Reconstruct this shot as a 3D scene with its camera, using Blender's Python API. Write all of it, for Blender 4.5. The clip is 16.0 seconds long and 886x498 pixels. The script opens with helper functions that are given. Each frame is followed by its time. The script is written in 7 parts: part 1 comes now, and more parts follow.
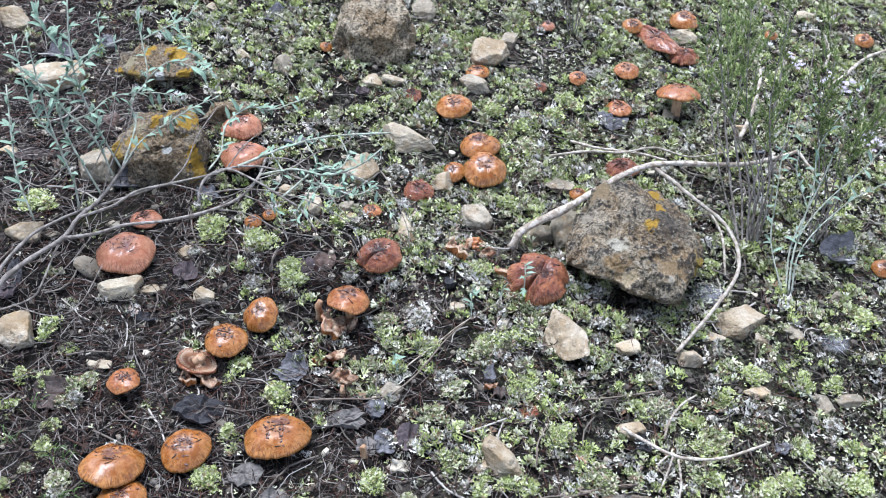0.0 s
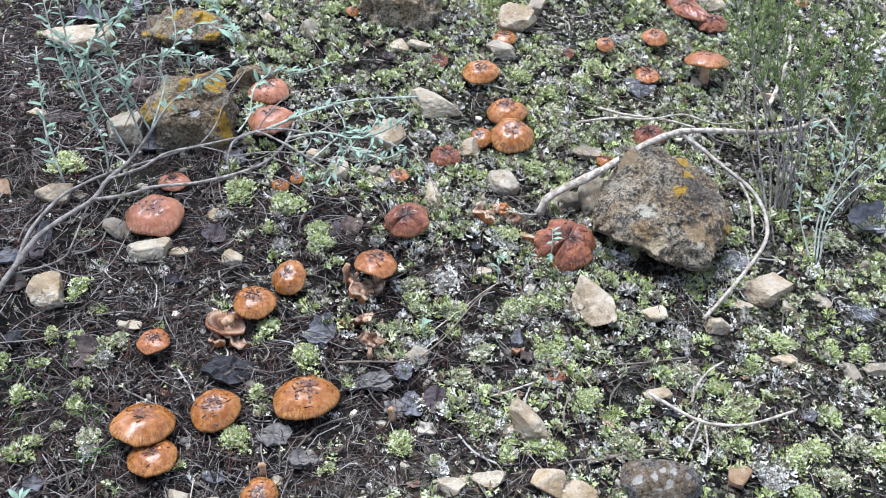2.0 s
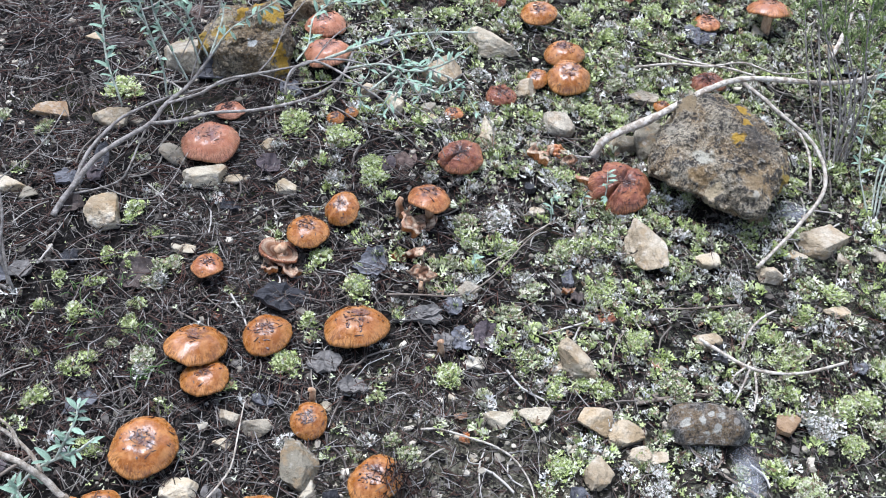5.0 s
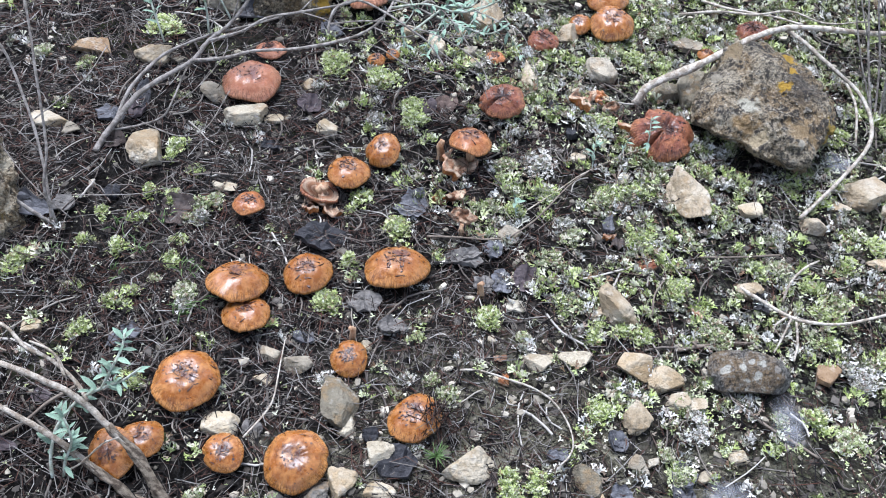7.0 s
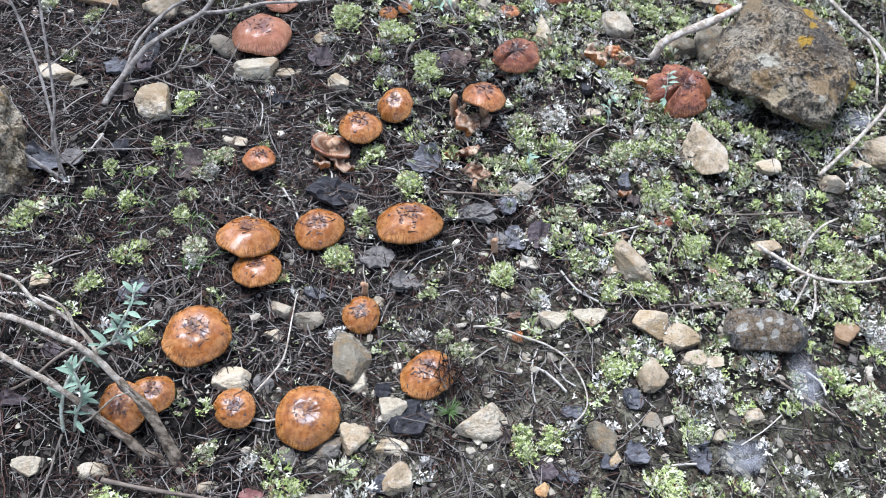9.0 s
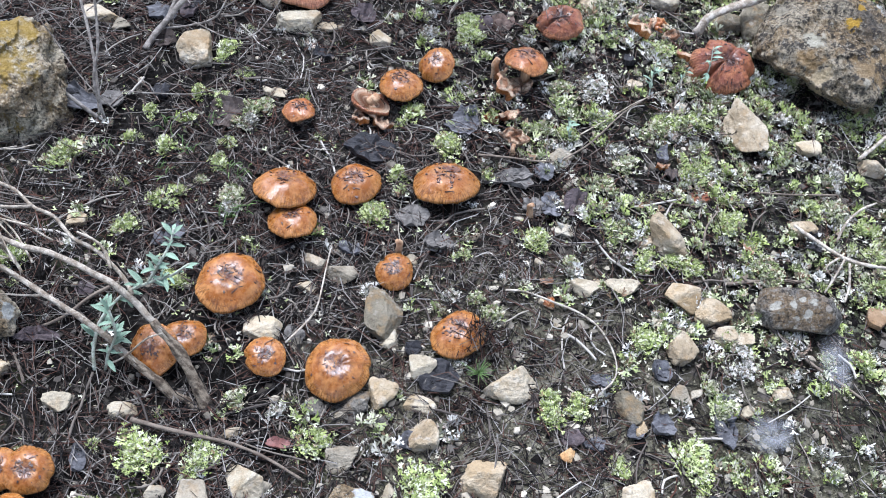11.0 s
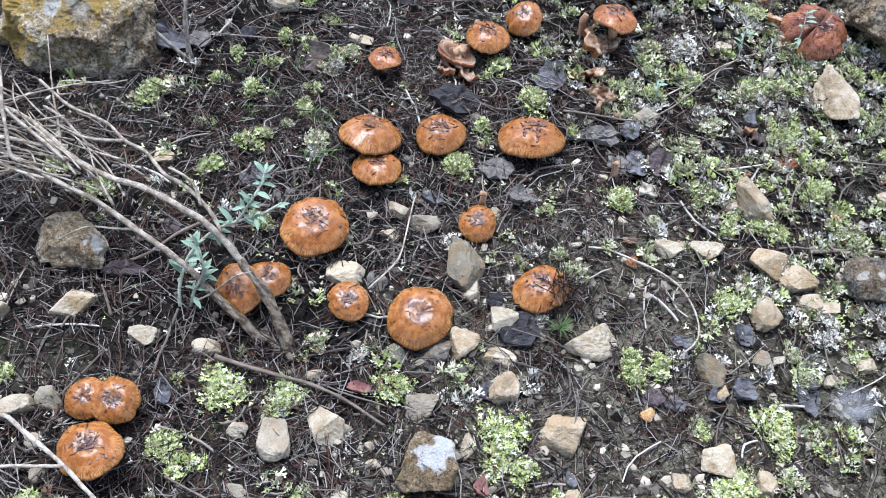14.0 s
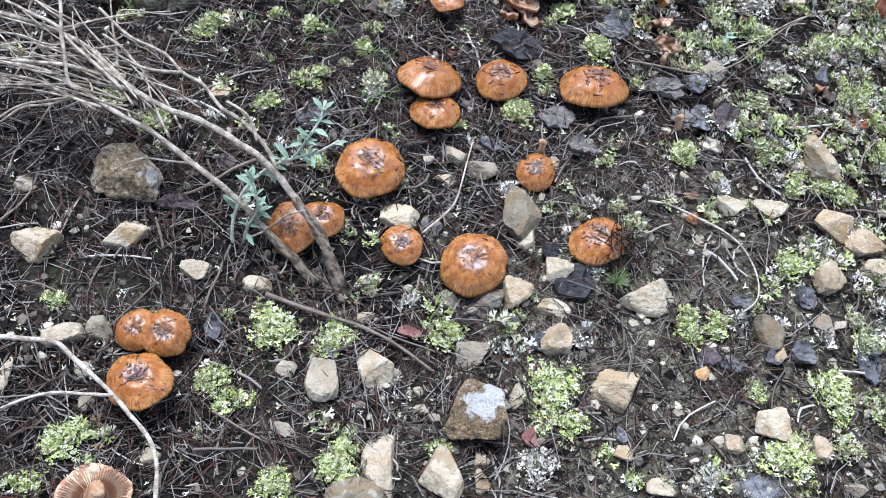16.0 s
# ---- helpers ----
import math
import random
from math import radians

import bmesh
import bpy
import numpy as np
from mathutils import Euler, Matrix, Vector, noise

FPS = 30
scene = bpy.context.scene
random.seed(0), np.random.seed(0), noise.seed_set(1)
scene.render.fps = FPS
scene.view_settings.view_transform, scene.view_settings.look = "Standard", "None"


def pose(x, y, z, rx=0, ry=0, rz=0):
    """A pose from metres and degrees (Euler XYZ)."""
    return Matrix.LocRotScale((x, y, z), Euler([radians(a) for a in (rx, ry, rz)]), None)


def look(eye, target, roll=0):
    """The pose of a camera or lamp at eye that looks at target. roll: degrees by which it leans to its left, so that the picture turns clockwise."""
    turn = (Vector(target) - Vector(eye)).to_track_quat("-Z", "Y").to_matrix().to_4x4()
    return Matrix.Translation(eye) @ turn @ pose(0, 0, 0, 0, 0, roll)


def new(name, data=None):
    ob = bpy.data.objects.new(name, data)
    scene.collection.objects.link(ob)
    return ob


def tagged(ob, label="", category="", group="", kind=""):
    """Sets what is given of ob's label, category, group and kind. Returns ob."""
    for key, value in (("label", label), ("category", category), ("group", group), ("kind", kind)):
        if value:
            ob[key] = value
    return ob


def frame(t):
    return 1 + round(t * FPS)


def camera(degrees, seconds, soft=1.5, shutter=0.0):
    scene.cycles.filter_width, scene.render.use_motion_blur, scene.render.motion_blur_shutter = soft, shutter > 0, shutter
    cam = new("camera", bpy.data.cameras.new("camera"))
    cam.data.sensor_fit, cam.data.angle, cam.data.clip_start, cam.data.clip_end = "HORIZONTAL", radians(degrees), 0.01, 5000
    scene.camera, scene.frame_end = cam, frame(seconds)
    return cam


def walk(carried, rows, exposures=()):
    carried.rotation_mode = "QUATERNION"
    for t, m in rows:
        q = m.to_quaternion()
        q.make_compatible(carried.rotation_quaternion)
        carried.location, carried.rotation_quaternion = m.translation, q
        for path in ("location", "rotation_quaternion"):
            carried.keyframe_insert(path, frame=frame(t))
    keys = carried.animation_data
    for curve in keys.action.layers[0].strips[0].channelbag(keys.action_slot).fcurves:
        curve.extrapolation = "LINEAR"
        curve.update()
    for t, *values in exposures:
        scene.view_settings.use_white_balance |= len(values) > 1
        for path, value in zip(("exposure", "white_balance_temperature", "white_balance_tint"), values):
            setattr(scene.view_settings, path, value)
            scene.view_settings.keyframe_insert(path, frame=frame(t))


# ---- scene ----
cam = camera(45.7, 16.0, soft=1.0)
PATH = [
    (0, (0.1543, 0.0086, 1.0014), (0.0203, 0.7048, 0.2962), 0.38),
    (0.5, (0.1516, 0.0022, 0.9989), (0.0130, 0.6933, 0.2896), 0.45),
    (1, (0.1489, -0.0018, 0.9975), (0.0084, 0.6850, 0.2844), 0.43),
    (1.5, (0.1452, -0.0021, 0.9967), (0.0025, 0.6779, 0.2775), 0.12),
    (2, (0.1416, -0.0019, 0.9936), (-0.0035, 0.6736, 0.2706), -0.03),
    (2.5, (0.1393, -0.0062, 0.9906), (-0.0087, 0.6654, 0.2647), 0.02),
    (3, (0.1337, -0.0160, 0.9879), (-0.0174, 0.6521, 0.2593), 0.41),
    (3.5, (0.1310, -0.0268, 0.9863), (-0.0239, 0.6383, 0.2558), 0.48),
    (6, (0.1148, -0.0253, 0.9627), (-0.0621, 0.5976, 0.2006), -0.19),
    (6.5, (0.1092, -0.0379, 0.9606), (-0.0698, 0.5783, 0.1935), -0.29),
    (7, (0.1058, -0.0435, 0.9552), (-0.0759, 0.5637, 0.1816), 0.02),
    (7.5, (0.1048, -0.0428, 0.9534), (-0.0766, 0.5554, 0.1729), -0.25),
    (8, (0.1096, -0.0400, 0.9513), (-0.0737, 0.5507, 0.1655), -0.81),
    (8.5, (0.1041, -0.0396, 0.9450), (-0.0777, 0.5451, 0.1544), -0.50),
    (9, (0.1013, -0.0436, 0.9367), (-0.0813, 0.5365, 0.1428), -0.46),
    (11.5, (0.0749, -0.0687, 0.9232), (-0.1120, 0.4864, 0.1126), 2.31),
    (12, (0.0702, -0.0763, 0.9245), (-0.1185, 0.4741, 0.1112), 2.24),
    (12.5, (0.0613, -0.0831, 0.9224), (-0.1324, 0.4636, 0.1078), 2.30),
    (13, (0.0514, -0.0880, 0.9165), (-0.1483, 0.4539, 0.1001), 1.87),
    (13.5, (0.0438, -0.0932, 0.9108), (-0.1614, 0.4426, 0.0917), 1.97),
    (14, (0.0418, -0.0907, 0.9056), (-0.1698, 0.4353, 0.0818), 1.67),
    (14.5, (0.0381, -0.0870, 0.8992), (-0.1788, 0.4265, 0.0690), 0.70),
    (15, (0.0377, -0.0888, 0.8900), (-0.1851, 0.4153, 0.0556), 1.00),
    (15.5, (0.0312, -0.0940, 0.8848), (-0.1971, 0.4001, 0.0459), 0.99),
    (16, (0.0302, -0.0971, 0.8828), (-0.2034, 0.3837, 0.0377), 0.73),
]
walk(cam, [(t, look(eye, target, roll)) for t, eye, target, roll in PATH], [(0, 2.4, 5850, 14), (16, 2.4, 5850, 14)])

# ---- light: a bright overcast sky ----
world = bpy.data.worlds.new("overcast_sky")
scene.world = world
world.use_nodes = True
wn = world.node_tree
sky = wn.nodes.new("ShaderNodeTexSky")
sky.sky_type = "NISHITA"
sky.sun_disc = False
sky.sun_elevation, sky.sun_rotation = radians(58), radians(-25)
grey = wn.nodes.new("ShaderNodeHueSaturation")
grey.inputs["Saturation"].default_value = 0.6
wn.links.new(sky.outputs[0], grey.inputs["Color"])
wn.links.new(grey.outputs[0], wn.nodes["Background"].inputs["Color"])
wn.nodes["Background"].inputs["Strength"].default_value = 0.07
sun = new("sun", bpy.data.lights.new("sun", "SUN"))
sun.data.energy, sun.data.angle, sun.data.color = 1.5, radians(34), (0.955, 0.975, 1.0)
sun.matrix_world = look((-0.6, 1.4, 2.6), (0, 0.7, 0))

# ---- materials ----


class Nodes:
    """A small wrapper to write node materials briefly."""

    def __init__(self, name):
        self.mat = bpy.data.materials.new(name)
        self.mat.use_nodes = True
        self.tree = self.mat.node_tree
        self.bsdf = self.tree.nodes["Principled BSDF"]

    def add(self, kind, **values):
        node = self.tree.nodes.new("ShaderNode" + kind)
        for key, value in values.items():
            self.set(node.inputs[key.replace("_", " ")], value)
        return node

    def set(self, socket, value):
        if isinstance(value, bpy.types.NodeSocket):
            self.tree.links.new(value, socket)
        else:
            socket.default_value = value

    def coords(self, which="Object"):
        return self.add("TexCoord").outputs[which]

    def noise(self, vector, scale, detail=4.0, rough=0.6):
        return self.add("TexNoise", Vector=vector, Scale=scale, Detail=detail, Roughness=rough).outputs["Fac"]

    def ramp(self, fac, *stops):
        node = self.add("ValToRGB", Fac=fac)
        while len(node.color_ramp.elements) < len(stops):
            node.color_ramp.elements.new(0.5)
        for el, (place, colour) in zip(node.color_ramp.elements, stops):
            el.position = place
            el.color = (*colour, 1) if isinstance(colour, tuple) else (colour, colour, colour, 1)
        return node.outputs["Color"]

    def mix(self, fac, a, b, blend="MIX"):
        node = self.tree.nodes.new("ShaderNodeMix")
        node.data_type, node.blend_type = "RGBA", blend
        for socket, value in ((node.inputs[0], fac), (node.inputs[6], a), (node.inputs[7], b)):
            self.set(socket, (*value, 1) if isinstance(value, tuple) else value)
        return node.outputs[2]

    def maths(self, op, a, b=0.0):
        node = self.tree.nodes.new("ShaderNodeMath")
        node.operation = op
        self.set(node.inputs[0], a)
        self.set(node.inputs[1], b)
        return node.outputs[0]

    def vector(self, op, a, b=(0, 0, 0)):
        node = self.tree.nodes.new("ShaderNodeVectorMath")
        node.operation = op
        self.set(node.inputs[0], a)
        self.set(node.inputs[1], b)
        return node.outputs["Value"] if op in ("LENGTH", "DISTANCE") else node.outputs[0]

    def bump(self, height, strength, distance):
        node = self.add("Bump", Height=height, Strength=strength, Distance=distance)
        self.set(self.bsdf.inputs["Normal"], node.outputs[0])

    def done(self, colour, rough=0.8, spec=0.4, coat=0.0):
        self.set(self.bsdf.inputs["Base Color"], (*colour, 1) if isinstance(colour, tuple) else colour)
        self.set(self.bsdf.inputs["Roughness"], rough)
        self.set(self.bsdf.inputs["Specular IOR Level"], spec)
        self.set(self.bsdf.inputs["Coat Weight"], coat)
        self.bsdf.inputs["Coat Roughness"].default_value = 0.17
        return self.mat


def scaled(c, k):
    return tuple(min(1.0, v * k) for v in c)


def earth_material():
    n = Nodes("wet_earth")
    p = n.coords()
    big, mid, fine = n.noise(p, 3.5, 3), n.noise(p, 60, 6, 0.7), n.noise(p, 260, 5, 0.75)
    dark = n.ramp(mid, (0.36, (0.004, 0.0035, 0.003)), (0.5, (0.009, 0.008, 0.007)), (0.64, (0.035, 0.031, 0.027)))
    pale = n.ramp(mid, (0.36, (0.045, 0.041, 0.03)), (0.5, (0.135, 0.125, 0.087)), (0.64, (0.29, 0.27, 0.195)))
    colour = n.mix(n.ramp(big, (0.56, 0.0), (0.7, 0.4)), dark, pale)
    bare = n.vector("DISTANCE", n.vector("MULTIPLY", p, (1, 0.8, 0)), (0.015, 0.3, 0))
    other = n.vector("DISTANCE", n.vector("MULTIPLY", p, (1, 0.8, 0)), (0.27, 0.36, 0))
    bare = n.maths("MINIMUM", bare, n.maths("ADD", other, 0.08))
    bare = n.maths("ADD", bare, n.maths("MULTIPLY", n.maths("SUBTRACT", n.noise(p, 14, 4), 0.5), 0.3))
    inside = n.add("MapRange", Value=bare, From_Min=0.1, From_Max=0.25, To_Min=0.95, To_Max=0.0).outputs[0]
    colour = n.mix(inside, colour, pale)
    moss = n.noise(p, 9, 4)
    colour = n.mix(n.ramp(moss, (0.6, 0.0), (0.7, 0.45)), colour, (0.07, 0.085, 0.03))
    place = n.add("SeparateXYZ", Vector=p)
    uphill = n.maths("ADD", place.outputs["Y"], n.maths("MULTIPLY", place.outputs["X"], 1.4))
    uphill = n.maths("ADD", uphill, n.maths("MULTIPLY", n.maths("SUBTRACT", moss, 0.5), 0.8))
    film = n.add("MapRange", Value=uphill, From_Min=0.75, From_Max=1.15, To_Min=0.0, To_Max=0.5).outputs[0]
    film = n.maths("MULTIPLY", film, n.ramp(n.noise(p, 0.7, 5, 0.7), (0.4, 0.25), (0.6, 1.0)))
    off = n.vector("DISTANCE", n.vector("MULTIPLY", p, (1, 1, 0)), (0, 1.0, 0))
    off = n.maths("ADD", off, n.maths("MULTIPLY", n.maths("SUBTRACT", n.noise(p, 1.5, 4), 0.5), 1.2))
    beyond = n.add("MapRange", Value=off, From_Min=1.2, From_Max=2.0, To_Min=0.0, To_Max=1.0).outputs[0]
    patchy = n.ramp(n.noise(p, 0.8, 6, 0.7), (0.45, 0.0), (0.6, 0.5))
    film = n.mix(beyond, film, patchy)
    crumbs = n.noise(p, 150, 5, 0.75)
    film = n.maths("MULTIPLY", film, n.ramp(crumbs, (0.49, 0.0), (0.55, 1.0)))
    colour = n.mix(film, colour, n.ramp(n.noise(p, 40, 3), (0.42, (0.26, 0.3, 0.13)), (0.55, (0.4, 0.41, 0.3))))
    colour = n.mix(0.65, colour, n.ramp(fine, (0.36, 0.2), (0.62, 1.0)), "MULTIPLY")
    n.bump(n.maths("ADD", n.maths("MULTIPLY", fine, 0.6), n.maths("ADD", mid, film)), 0.9, 0.006)
    return n.done(colour, n.ramp(fine, (0.3, 0.75), (0.7, 0.95)), 0.04)


def stone_material(name, a, b, c, stain=0.5):
    """Limestone in three tones: broad clean faces, ochre staining in patches, a few pits."""
    n = Nodes(name)
    p = n.coords("Object")
    rand = n.add("ObjectInfo").outputs["Random"]
    move = n.add("CombineXYZ", X=n.maths("MULTIPLY", rand, 40), Y=n.maths("MULTIPLY", rand, 23)).outputs[0]
    q = n.vector("ADD", p, move)
    big, mid, fine = n.noise(q, 32, 4), n.noise(q, 140, 5), n.noise(q, 620, 4, 0.7)
    colour = n.ramp(big, (0.38, a), (0.5, b), (0.62, c))
    rust = n.noise(n.vector("ADD", q, (4, 9, 1)), 55, 5, 0.65)
    colour = n.mix(n.ramp(rust, (0.5, 0.0), (0.64, stain)), colour, (0.26, 0.155, 0.06))
    grime = n.noise(q, 90, 6, 0.75)
    colour = n.mix(n.ramp(grime, (0.57, 0.0), (0.64, stain * 1.2)), colour, (0.055, 0.046, 0.036))
    colour = n.mix(0.5, colour, n.ramp(fine, (0.3, 0.45), (0.58, 1.0)), "MULTIPLY")
    chalk = n.noise(n.vector("ADD", q, (7, 2, 5)), 75, 4)
    colour = n.mix(n.ramp(chalk, (0.58, 0.0), (0.68, 0.4)), colour, (0.5, 0.47, 0.4))
    colour = n.mix(n.maths("MULTIPLY", rand, 0.3), colour, scaled(b, 0.55))
    n.bump(n.maths("ADD", mid, n.maths("MULTIPLY", fine, 0.5)), 0.85, 0.004)
    return n.done(colour, 0.85, 0.22)


def rock_material(name, base, dark, patches, spots=None):
    """Weathered rock: pale and ochre body, blackish crust, and lichen patches at set places on it."""
    n = Nodes(name)
    p = n.coords("Object")
    big, mid, fine = n.noise(p, 22, 7, 0.75), n.noise(p, 95, 7, 0.75), n.noise(p, 380, 5, 0.75)
    colour = n.ramp(mid, (0.38, scaled(base, 0.3)), (0.5, base), (0.61, scaled(base, 1.9)))
    ochre = n.noise(n.vector("ADD", p, (3, 1, 7)), 20, 4)
    colour = n.mix(n.ramp(ochre, (0.46, 0.0), (0.58, 0.7)), colour, (0.26, 0.165, 0.07))
    crust = n.maths("ADD", n.maths("MULTIPLY", big, 0.4), n.maths("MULTIPLY", mid, 0.6))
    colour = n.mix(n.ramp(crust, (0.51, 0.0), (0.54, dark)), colour, (0.026, 0.024, 0.023))
    pits = n.noise(n.vector("ADD", p, (2, 8, 5)), 150, 4, 0.7)
    colour = n.mix(n.ramp(pits, (0.56, 0.0), (0.61, 0.75)), colour, (0.025, 0.022, 0.02))
    colour = n.mix(n.ramp(pits, (0.37, 0.6), (0.42, 0.0)), colour, (0.4, 0.37, 0.3))
    fleck = n.noise(n.vector("ADD", p, (5, 3, 8)), 240, 5, 0.7)
    colour = n.mix(n.ramp(fleck, (0.55, 0.0), (0.62, 0.6)), colour, scaled(base, 1.75))
    colour = n.mix(n.ramp(fleck, (0.39, 0.7), (0.46, 0.0)), colour, (0.035, 0.031, 0.026))
    if spots:
        speck = n.noise(n.vector("ADD", p, (9, 4, 2)), spots, 3)
        colour = n.mix(n.ramp(speck, (0.6, 0.0), (0.65, 0.85)), colour, (0.5, 0.48, 0.4))
    for place, size, tint in patches:
        away = n.vector("DISTANCE", n.vector("MULTIPLY", p, (1, 1, 0)), (place[0], place[1], 0))
        edge = n.maths("ADD", away, n.maths("MULTIPLY", n.maths("SUBTRACT", mid, 0.5), size * 3.6))
        edge = n.maths("ADD", edge, n.maths("MULTIPLY", n.maths("SUBTRACT", big, 0.5), size * 3.4))
        inside = n.add("MapRange", Value=edge, From_Min=size * (0.8 if size < 0.016 else 0.45), From_Max=size * 1.05, To_Min=0.92 if size < 0.016 else 0.7, To_Max=0.0).outputs[0]
        colour = n.mix(inside, colour, tint)
    colour = n.mix(0.6, colour, n.ramp(fine, (0.32, 0.35), (0.6, 1.0)), "MULTIPLY")
    n.bump(n.maths("ADD", mid, n.maths("MULTIPLY", fine, 0.45)), 1.0, 0.009)
    return n.done(colour, 0.88, 0.25)


def cap_material(name, centre, body, rim, wet, wrinkle=0.4):
    """Sticky cap skin: radial fibres, a dark scaly middle, streaked rim, peach blotches, patchy wet gloss."""
    n = Nodes(name)
    g = n.coords("Generated")
    flat = n.vector("MULTIPLY", n.vector("SUBTRACT", g, (0.5, 0.5, 0)), (2, 2, 0))
    r = n.vector("LENGTH", flat)
    around = n.vector("NORMALIZE", flat)
    rand = n.add("ObjectInfo").outputs["Random"]
    shift = n.add("CombineXYZ", Z=n.maths("MULTIPLY", rand, 30)).outputs[0]
    fibre = n.noise(n.vector("ADD", n.vector("MULTIPLY", n.vector("ADD", around, n.vector("MULTIPLY", flat, (0.5, 0.5, 0.5))), (7, 7, 7)), shift), 2.0, 6, 0.7)
    blot = n.noise(n.vector("ADD", n.vector("MULTIPLY", g, (2.6, 2.6, 1)), shift), 2.0, 5, 0.65)
    lump = n.noise(n.vector("ADD", n.vector("MULTIPLY", g, (7, 7, 3)), shift), 1.0, 3)
    fine = n.noise(n.vector("ADD", g, shift), 38, 4)
    reach = n.maths("ADD", r, n.maths("MULTIPLY", n.maths("SUBTRACT", blot, 0.5), 1.1))
    reach = n.maths("ADD", reach, n.maths("MULTIPLY", n.maths("SUBTRACT", fine, 0.5), 0.9))
    colour = n.ramp(reach, (0.14, centre), (0.34, scaled(body, 0.5)), (0.52, body), (0.8, body), (0.98, rim))
    colour = n.mix(n.ramp(lump, (0.46, 0.0), (0.66, 0.75)), colour, rim)
    colour = n.mix(n.ramp(fibre, (0.52, 0.0), (0.68, 0.35)), colour, scaled(body, 0.45))
    edge = n.maths("MULTIPLY", n.ramp(r, (0.72, 0.0), (0.9, 1.0)), n.ramp(fibre, (0.46, 0.0), (0.56, 0.75)))
    colour = n.mix(edge, colour, scaled(body, 0.36))
    specks = n.noise(n.vector("ADD", g, shift), 16, 3)
    colour = n.mix(n.ramp(specks, (0.65, 0.0), (0.68, 0.75)), colour, scaled(centre, 0.5))
    scales = n.maths("MULTIPLY", n.ramp(fine, (0.54, 0.0), (0.64, 0.8)), n.ramp(r, (0.25, 1.0), (0.6, 0.15)))
    colour = n.mix(scales, colour, scaled(centre, 0.6))
    colour = n.mix(n.maths("MULTIPLY", rand, 0.3), colour, scaled(body, 0.66))
    n.bump(n.maths("ADD", n.maths("ADD", fibre, n.maths("MULTIPLY", fine, 0.4)), n.maths("MULTIPLY", lump, 2.2)), wrinkle, 0.003 + 0.002 * wrinkle)
    return n.done(colour, n.ramp(lump, (0.42, wet), (0.64, wet + 0.2)), 0.32, n.ramp(blot, (0.42, 0.42), (0.62, 0.08)))


def plain_material(name, a, b, scale=60, rough=0.8, spec=0.35, stretch=(1, 1, 1), bump=0.5, islands=False):
    """Two tones by noise, fine grain on top; islands: also varied from piece to piece of one mesh."""
    n = Nodes(name)
    p = n.vector("MULTIPLY", n.coords("Object"), stretch)
    if islands:
        rand = n.add("NewGeometry").outputs["Random Per Island"]
    else:
        rand = n.add("ObjectInfo").outputs["Random"]
    mid, fine = n.noise(p, scale, 4), n.noise(p, scale * 7, 4)
    colour = n.mix(n.ramp(mid, (0.42, 0.0), (0.58, 1.0)), a, b)
    colour = n.mix(n.maths("MULTIPLY", rand, 0.3), colour, scaled(a, 0.6))
    colour = n.mix(0.55, colour, n.ramp(fine, (0.36, 0.35), (0.6, 1.0)), "MULTIPLY")
    n.bump(n.maths("ADD", mid, n.maths("MULTIPLY", fine, 0.5)), bump, 0.002)
    return n.done(colour, rough, spec)


def island_material(name, stops, rough=0.8, spec=0.3, scale=300):
    """Each loose piece of a mesh takes its own tone from the stops."""
    n = Nodes(name)
    rand = n.add("NewGeometry").outputs["Random Per Island"]
    mine = n.add("ObjectInfo").outputs["Random"]
    mixed = n.maths("FRACT", n.maths("ADD", rand, mine))
    node = n.ramp(mixed, *stops)
    fine = n.noise(n.coords("Object"), scale, 3)
    colour = n.mix(0.5, node, n.ramp(fine, (0.3, 0.55), (0.65, 1.0)), "MULTIPLY")
    return n.done(colour, rough, spec)


EARTH = earth_material()
STONES = {
    "pale": stone_material("pale_limestone", (0.352, 0.299, 0.211), (0.419, 0.367, 0.267), (0.269, 0.218, 0.139), 0.4),
    "grey": stone_material("grey_limestone", (0.201, 0.173, 0.126), (0.287, 0.250, 0.186), (0.373, 0.328, 0.245), 0.4),
    "cream": stone_material("cream_limestone", (0.403, 0.327, 0.209), (0.464, 0.403, 0.296), (0.304, 0.228, 0.129), 0.4),
    "tan": stone_material("tan_limestone", (0.257, 0.195, 0.119), (0.351, 0.285, 0.190), (0.437, 0.380, 0.285)),
    "ochre": stone_material("ochre_limestone", (0.36, 0.265, 0.15), (0.42, 0.345, 0.235), (0.27, 0.19, 0.1), 0.4),
    "white": stone_material("whitish_pebble", (0.421, 0.379, 0.291), (0.468, 0.423, 0.329), (0.359, 0.312, 0.232), 0.2),
    "brown": stone_material("brown_sandstone", (0.190, 0.115, 0.060), (0.280, 0.185, 0.105), (0.340, 0.250, 0.160)),
    # olive-grey tones, darkened further to stand in for shade on a steep face
    "olive": stone_material("olive_grey_stone", (0.11, 0.094, 0.064), (0.16, 0.138, 0.096), (0.21, 0.185, 0.135)),
    "orange": stone_material("orange_stone", (0.500, 0.270, 0.100), (0.540, 0.350, 0.170), (0.420, 0.220, 0.090), 0.2),
    "soil": stone_material("hard_soil_clod", (0.100, 0.090, 0.075), (0.160, 0.145, 0.120), (0.220, 0.200, 0.170)),
}
YELLOW, WHITE = (0.5, 0.3, 0.035), (0.6, 0.6, 0.55)
